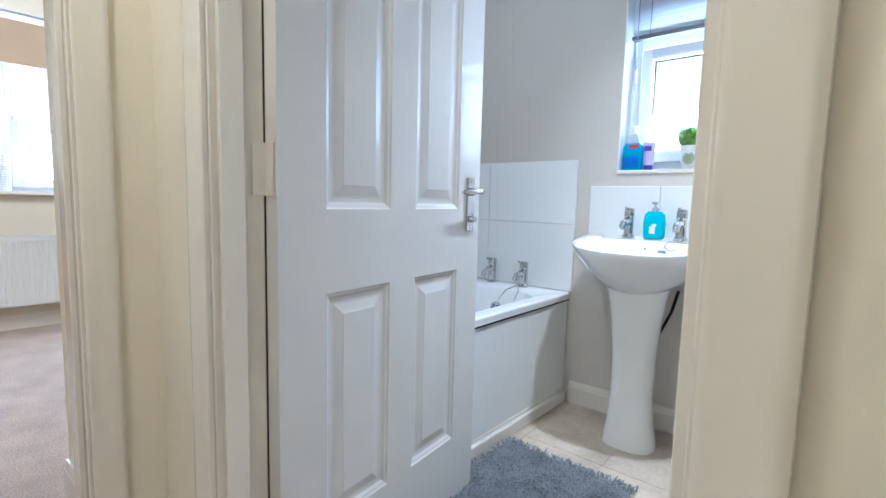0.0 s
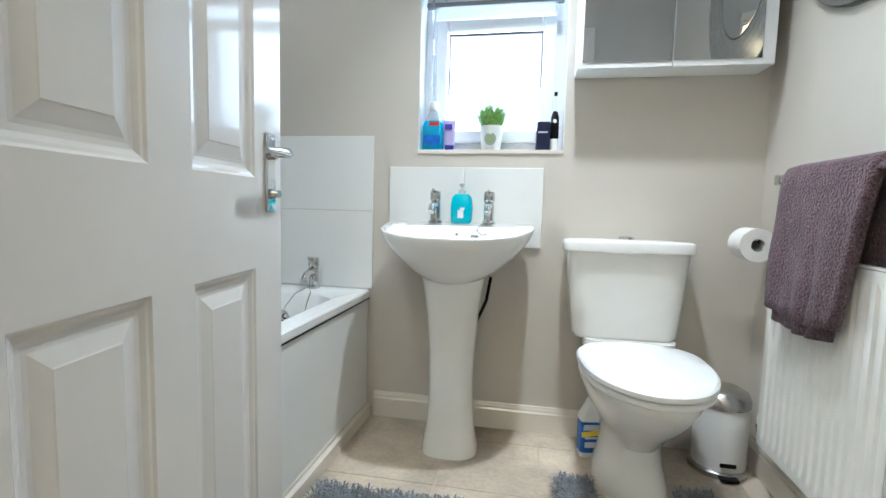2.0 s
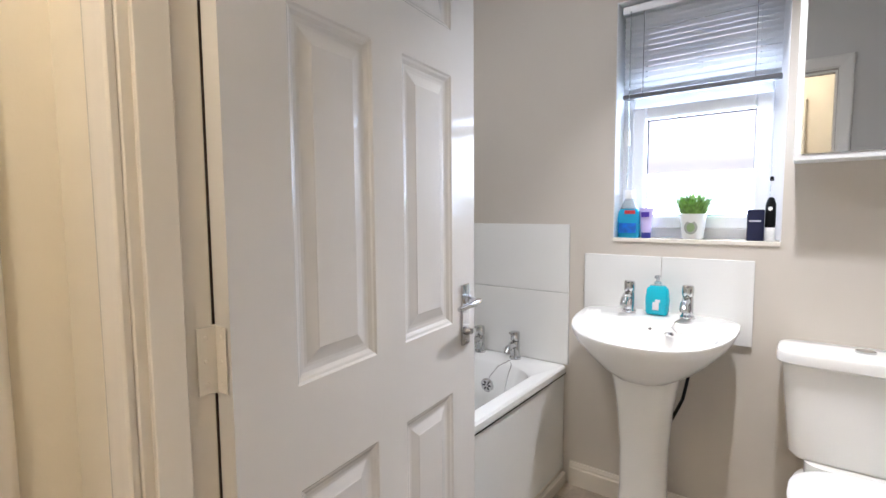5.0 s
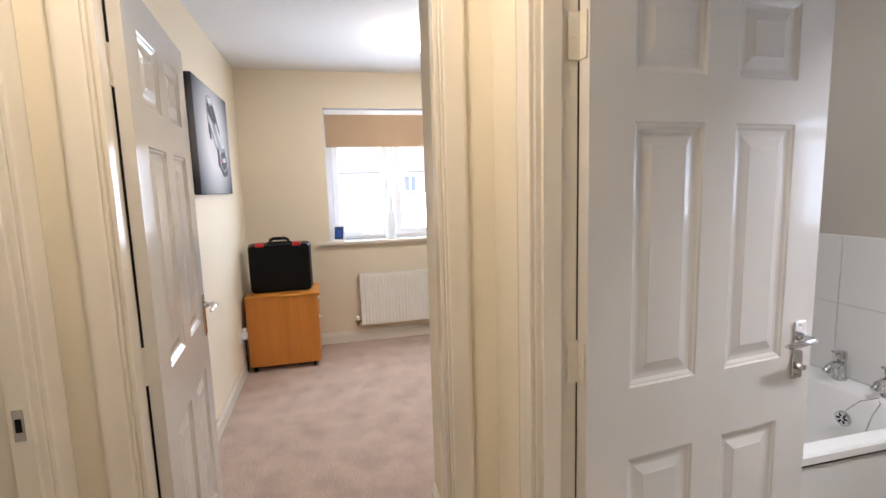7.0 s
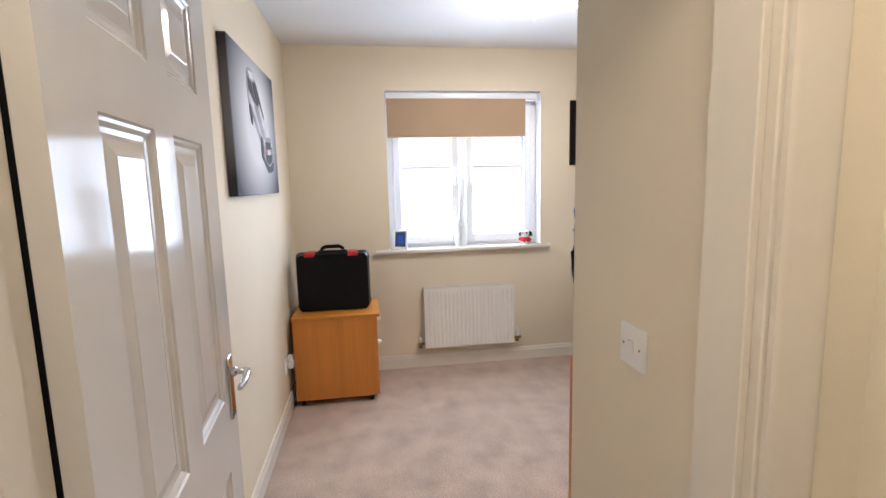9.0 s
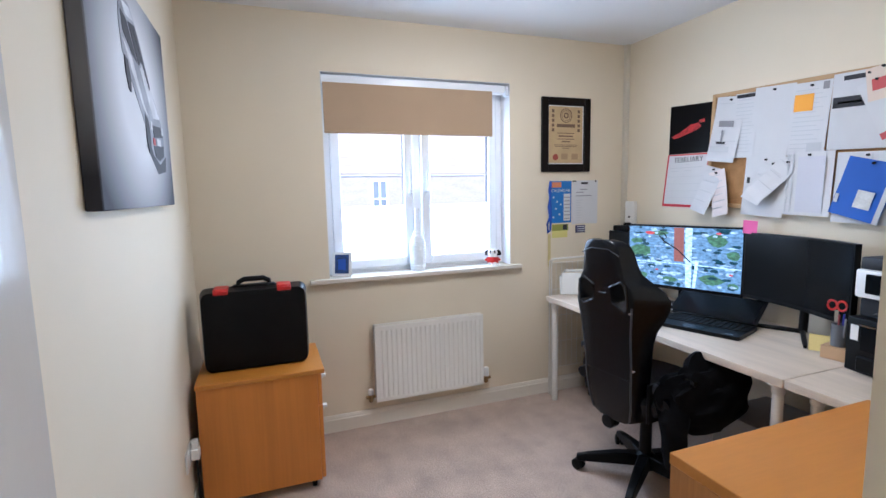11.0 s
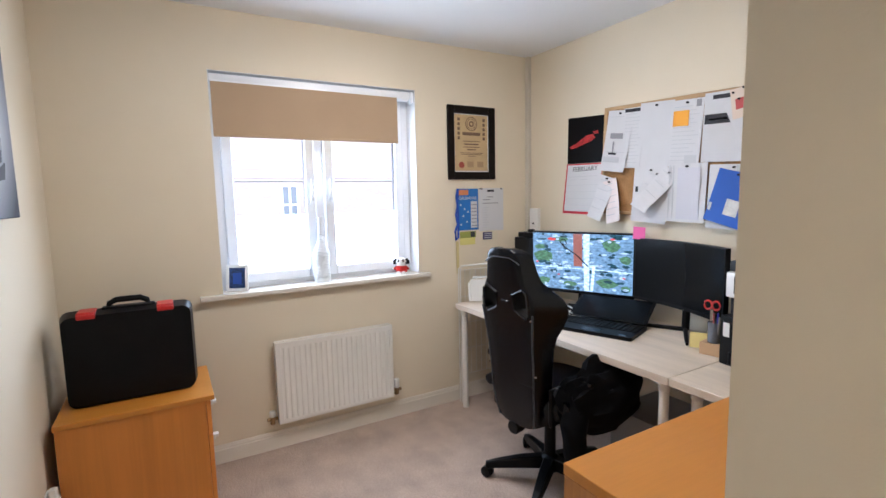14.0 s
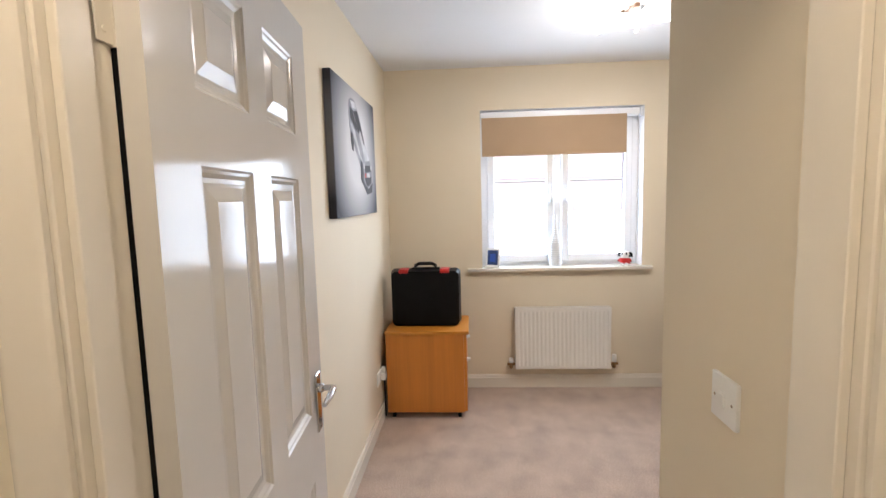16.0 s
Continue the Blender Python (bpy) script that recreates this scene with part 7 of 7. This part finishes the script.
M_GRASS = mat("grass_leaf", (0.26, 0.46, 0.09), 0.5, mottle=0.4, mottle_scale=60)
tagged(part("grass_tuft", bm, M_GRASS, plant, "short bright green blades", smooth=False), kind="stuff")
nb = thing("toiletry_box", "dark navy toiletry box", "box", -0.228, BFY + 0.045, BS, 6)
part("box", boxes(((-0.026, -0.022, 0.0), (0.026, 0.022, 0.112)), bev=0.002), mat("navy_card_box", (0.006, 0.010, 0.04), 0.35), nb, smooth=False)
part("print_line", boxes(((-0.020, -0.0227, 0.068), (0.016, -0.022, 0.074))), M_PALEINK, nb, smooth=False)
tbsh = thing("electric_toothbrush", "black and white electric toothbrush standing upright", "toothbrush", -0.184, BFY + 0.050, BS)
part("handle", lathe(((0.015, 0.0), (0.016, 0.004), (0.016, 0.045), (0.014, 0.05)), 20), M_PLASTIC, tbsh)
part("grip", lathe(((0.0145, 0.046), (0.0165, 0.055), (0.0160, 0.13), (0.010, 0.150), (0.006, 0.155)), 20), M_BLACKP, tbsh)
part("button", turned(lathe(((0.007, 0), (0.007, 0.002)), 14), Matrix.Translation((0, -0.0155, 0.115)) @ pose(0, 0, 0, 90)), M_PLASTIC, tbsh)
part("brush_neck", tube([(0, 0, 0.155), (0, 0, 0.215)], 0.003, 8), M_PLASTIC, tbsh)
part("brush_head", boxes(((-0.006, -0.010, 0.213), (0.006, 0.005, 0.228)), bev=0.002), M_BLACKP, tbsh)
M_TEAL = mat("teal_soap", (0.02, 0.55, 0.68), 0.15, trans=0.3)
soap = thing("soap_bottle", "turquoise pump soap bottle on the basin", "soap bottle", BX - 0.002, BFY - 0.062, RB - 0.001)
part("bottle", loft([rrect(0, 0, 0.036, 0.020, 0.010, 0.0, 4), rrect(0, 0, 0.040, 0.023, 0.012, 0.01, 4), rrect(0, 0, 0.042, 0.023, 0.012, 0.06, 4), rrect(0, 0, 0.038, 0.021, 0.012, 0.098, 4), rrect(0, 0, 0.026, 0.015, 0.010, 0.112, 4)]), M_TEAL, soap)
part("pump", merged(lathe(((0.014, 0.110), (0.014, 0.125), (0.006, 0.128), (0.006, 0.142)), 18), boxes(((-0.008, -0.028, 0.142), (0.008, 0.010, 0.152)), bev=0.003)), M_CLEAR, soap, "clear plastic pump")
part("label_mark", boxes(((-0.012, -0.0245, 0.020), (0.010, -0.0225, 0.050)), ((-0.003, -0.0245, 0.050), (0.014, -0.0225, 0.060))), M_WHITEPAPER, soap, "white printed mark", smooth=False)
M_YFLASH = mat("yellow_flash", (0.80, 0.62, 0.05), 0.4)
cb = thing("cleaner_bottle", "blue and white toilet cleaner bottle on the floor", "bottle", -0.012, 2.175, 0.0, 12)
part("bottle", loft([rrect(0, 0, 0.042, 0.026, 0.012, 0.0, 4), rrect(0, 0, 0.044, 0.028, 0.012, 0.008, 4), rrect(0, 0, 0.044, 0.028, 0.012, 0.15, 4), rrect(0, 0, 0.022, 0.018, 0.010, 0.195, 4), rrect(0, 0, 0.016, 0.014, 0.010, 0.215, 4)]), M_PLASTIC, cb)
part("label", loft([rrect(0, 0, 0.0448, 0.0288, 0.012, 0.02, 4), rrect(0, 0, 0.0448, 0.0288, 0.012, 0.135, 4)], False, False), mat("blue_label", (0.01, 0.10, 0.42), 0.35, mottle=0.6, mottle_scale=35), cb, "blue printed label")
part("label_print", boxes(((-0.036, -0.0305, 0.105), (0.020, -0.0290, 0.125)), ((-0.030, -0.0305, 0.072), (0.034, -0.0290, 0.080)), ((-0.030, -0.0305, 0.040), (0.010, -0.0290, 0.060))), M_WHITEPAPER, cb, "white print bars", smooth=False)
part("label_flash", turned(boxes(((-0.030, -0.0310, 0.084), (0.036, -0.0290, 0.102))), pose(0, 0, 0, 0, -8)), M_YFLASH, cb, "yellow print flash", smooth=False)

# bath mats
M_SHAG = mat("grey_shag", (0.19, 0.205, 0.225), 0.95, mottle=0.25, mottle_scale=14, grain=0.25, grain_scale=250, sheen=0.4)


def shag(name, label, pts_ok, x0, x1, y0, y1, n):
    root = thing(name, label, "bath mat", (x0 + x1) / 2, (y0 + y1) / 2, 0.0)
    ox, oy = (x0 + x1) / 2, (y0 + y1) / 2
    if name == "bath_mat":
        base = loft([rrect(0, 0, (x1 - x0) / 2 - 0.01, (y1 - y0) / 2 - 0.01, 0.03, 0.0, 5), rrect(0, 0, (x1 - x0) / 2 - 0.01, (y1 - y0) / 2 - 0.01, 0.03, 0.010, 5)])
    else:
        base = boxes(((x0 - ox + 0.01, y0 - oy + 0.01, 0), (x1 - ox - 0.01, -0.05, 0.010)), ((x0 - ox + 0.01, -0.05, 0), (-0.12, y1 - oy - 0.01, 0.010)), ((0.12, -0.05, 0), (x1 - ox - 0.01, y1 - oy - 0.01, 0.010)))
    part("backing", base, M_SHAG, root, smooth=False)
    verts, faces = [], []
    rnd = random.Random(5)
    while len(faces) < n * 2:
        x, y = rnd.uniform(x0, x1) - ox, rnd.uniform(y0, y1) - oy
        if not pts_ok(x, y):
            continue
        a = rnd.uniform(0, 6.283) if rnd.random() < 0.6 else 6 * noise.noise((x * 7, y * 7, 0.3))
        ln, w = rnd.uniform(0.018, 0.032), rnd.uniform(0.0016, 0.003)
        dx, dy = math.cos(a), math.sin(a)
        h = rnd.uniform(0.014, 0.026)
        k = len(verts)
        verts += [(x - dy * w, y + dx * w, 0.008), (x + dy * w, y - dx * w, 0.008), (x + dx * ln * 0.4 + dy * w, y + dy * ln * 0.4 - dx * w, h), (x + dx * ln * 0.4 - dy * w, y + dy * ln * 0.4 + dx * w, h), (x + dx * ln, y + dy * ln, h * 0.85)]
        faces += [(k, k + 1, k + 2, k + 3), (k + 3, k + 2, k + 4)]
    me = bpy.data.meshes.new("shag_tuft")
    me.from_pydata(verts, [], faces)
    me.materials.append(M_SHAG)
    o = new("shag_tuft", me)
    o.parent = root
    tagged(o, "long shaggy grey pile", kind="stuff")


shag("bath_mat", "grey shaggy bath mat on the vinyl floor", lambda x, y: True, -0.885, -0.375, 0.98, 1.765, 9000)
shag("pedestal_mat", "grey shaggy toilet mat with a cut-out", lambda x, y: y < -0.05 or abs(x) > 0.125, -0.150, 0.345, 1.53, 1.985, 5000)

# venetian blind over the top of the bathroom window
vb = thing("venetian_blind", "white slatted blind, half raised", "blind", -0.435, BFY + 0.045, 1.690)
M_SLAT = mat("white_slat", (0.80, 0.81, 0.83), 0.35)
M_GREYRAIL = mat("grey_rail", (0.12, 0.12, 0.125), 0.4, mottle=0.05)
part("bottom_rail", boxes(((-0.268, -0.016, 0.0), (0.268, 0.016, 0.018)), bev=0.003), M_GREYRAIL, vb, "grey bottom rail")
part("head_rail", boxes(((-0.272, -0.020, 0.335), (0.272, 0.020, 0.366)), bev=0.003), M_SLAT, vb)
sd_ = None
for i in range(15):
    z = 0.030 + i * 0.0205
    if sd_ is None:
        s0 = part("slat", turned(loft([[(x, -0.0125, 0.0), (x, 0.0, 0.0018), (x, 0.0125, 0.0), (x, 0.0, 0.0010)] for x in (-0.266, 0.266)]), pose(0, 0, 0, -28)), M_SLAT, vb, smooth=False)
        sd_ = s0.data
        s0.matrix_local = pose(0, 0, z)
    else:
        o = new("slat", sd_)
        o.parent = vb
        o.matrix_local = pose(0, 0, z)
for x in (-0.19, 0.19):
    part("cord", tube([(x, -0.015, 0.01), (x, -0.015, 0.34)], 0.0012, 6), M_GREYRAIL, vb)
part("wand", tube([(-0.238, -0.026, 0.34), (-0.238, -0.026, -0.10), (-0.240, -0.026, -0.36)], 0.0028, 8), M_CLEAR, vb)
part("wand_grip", tube([(-0.236, -0.030, -0.13), (-0.236, -0.030, -0.19)], 0.006, 8), M_PLASTIC, vb)

# glazed wall tiles
wt = thing("tile_splashback_bath", "white glazed tiles above the bath", "wall tiles", -1.28, BFY, RIM, kind="structure")
part("grout", boxes(((BLX + 1.28, -0.006, 0.0), (0.372, -0.0005, 0.633))), M_GROUTW, wt, smooth=False)
for x0, x1 in ((BLX + 1.28 + 0.001, -0.130), (-0.127, 0.372)):
    for z0, z1 in ((0.003, 0.3265), (0.3295, 0.635)):
        part("tile", boxes(((x0, -0.011, z0), (x1, -0.004, z1)), bev=0.0015), M_TILE, wt, smooth=False)
ws = thing("tile_splashback_basin", "white glazed tiles behind the basin", "wall tiles", -0.528, BFY, 0.744, kind="structure")
for x0, x1 in ((-0.309, -0.0012), (0.0012, 0.309)):
    part("tile", boxes(((x0, -0.011, 0.0), (x1, -0.001, 0.312)), bev=0.002), M_TILE, ws, smooth=False)

# ---- outside ----
M_GROUND = mat("ground_grass", (0.07, 0.10, 0.04), 0.95, mottle=0.3, mottle_scale=0.4)
setting("ground", boxes(((-600, -600, -2.95), (600, 600, -2.85))), M_GROUND, "grass ground outside", "ground")
M_RENDER = mat("pale_brick_wall", (0.46, 0.40, 0.38), 0.85, mottle=0.08, mottle_scale=2.0, grain=0.08, grain_scale=14, stretch=(1, 1, 3))
M_ROOF = mat("roof_tile", (0.42, 0.35, 0.33), 0.8, mottle=0.12, mottle_scale=2, rand=0.05)


M_HOUSEGLASS = mat("pale_reflecting_glass", (0.22, 0.25, 0.29), 0.15, mottle=0.1, mottle_scale=3)


def house(name, label, x, y, rz, wins, w=16.0):
    root = thing(name, label, "house", x, y, -2.85, rz)
    ev = 4.80
    part("wall", boxes(((-w / 2, 0, 0), (w / 2, 6.0, ev))), M_RENDER, root, smooth=False)
    for i in range(16):
        y0, z0 = -0.035 + i * 0.24, ev - 0.04 + i * 0.20
        part("roof_course", loft([[(sx * (w / 2 + 0.2), y0, z0), (sx * (w / 2 + 0.2), y0, z0 + 0.035), (sx * (w / 2 + 0.2), y0 + 0.27, z0 + 0.250), (sx * (w / 2 + 0.2), y0 + 0.27, z0 + 0.205)] for sx in (-1, 1)]), M_ROOF, root, smooth=False)
    part("gutter", boxes(((-w / 2, -0.030, ev - 0.075), (w / 2, -0.002, ev - 0.042)), bev=0.008), M_UPVC, root, "pale gutter", smooth=False)
    for wx, wz, ww, wh in wins:
        wn_ = part("window", boxes(*bars(wx, wx + ww, wz, wz + wh, 0.06, -0.02, 0.03), ((wx + ww / 2 - 0.025, -0.018, wz + 0.06), (wx + ww / 2 + 0.025, 0.03, wz + wh - 0.06)), ((wx + 0.06, -0.016, wz + wh / 2 - 0.02), (wx + ww / 2 - 0.025, 0.03, wz + wh / 2 + 0.02)), ((wx + ww / 2 + 0.025, -0.016, wz + wh / 2 - 0.02), (wx + ww - 0.06, 0.03, wz + wh / 2 + 0.02))), M_UPVC, root, "white cottage window", smooth=False)
        part("pane", boxes(((wx + 0.05, -0.004, wz + 0.05), (wx + ww - 0.05, 0.004, wz + wh - 0.05))), M_HOUSEGLASS, wn_, smooth=False)
    return root


house("neighbour_house", "pale brick house with a tiled roof opposite", -12.5, 0.0, 90, ((2.10, 3.74, 0.42, 0.92), (-3.6, 3.72, 0.62, 0.95)))
house("neighbour_house", "pale brick house behind the bathroom", -1.0, 7.5, 0, ((3.4, 3.3, 0.8, 0.95),))

# ---- vinyl floor tiles, last ----
tile_data = None
TS = 0.333
ny, nx_ = int((BFY - 0.60) / TS) + 1, int((BRX - (-0.915)) / TS) + 1
for i in range(nx_):
    for j in range(ny):
        x0, y1 = -0.915 + 0.05 + (i - 1) * TS + 0.0, BFY - 0.13 - (j - 1) * TS
        a0, a1 = max(x0, -0.915), min(x0 + TS, BRX)
        b0, b1 = max(y1 - TS, 0.60), min(y1, BFY)
        if a1 - a0 < 0.02 or b1 - b0 < 0.02:
            continue
        part("floor_tile", boxes(((a0 + 0.0012, b0 + 0.0012, -0.003), (a1 - 0.0012, b1 - 0.0012, 0.0)), bev=0.0006), M_VINYL, vinyl_floor, smooth=False)
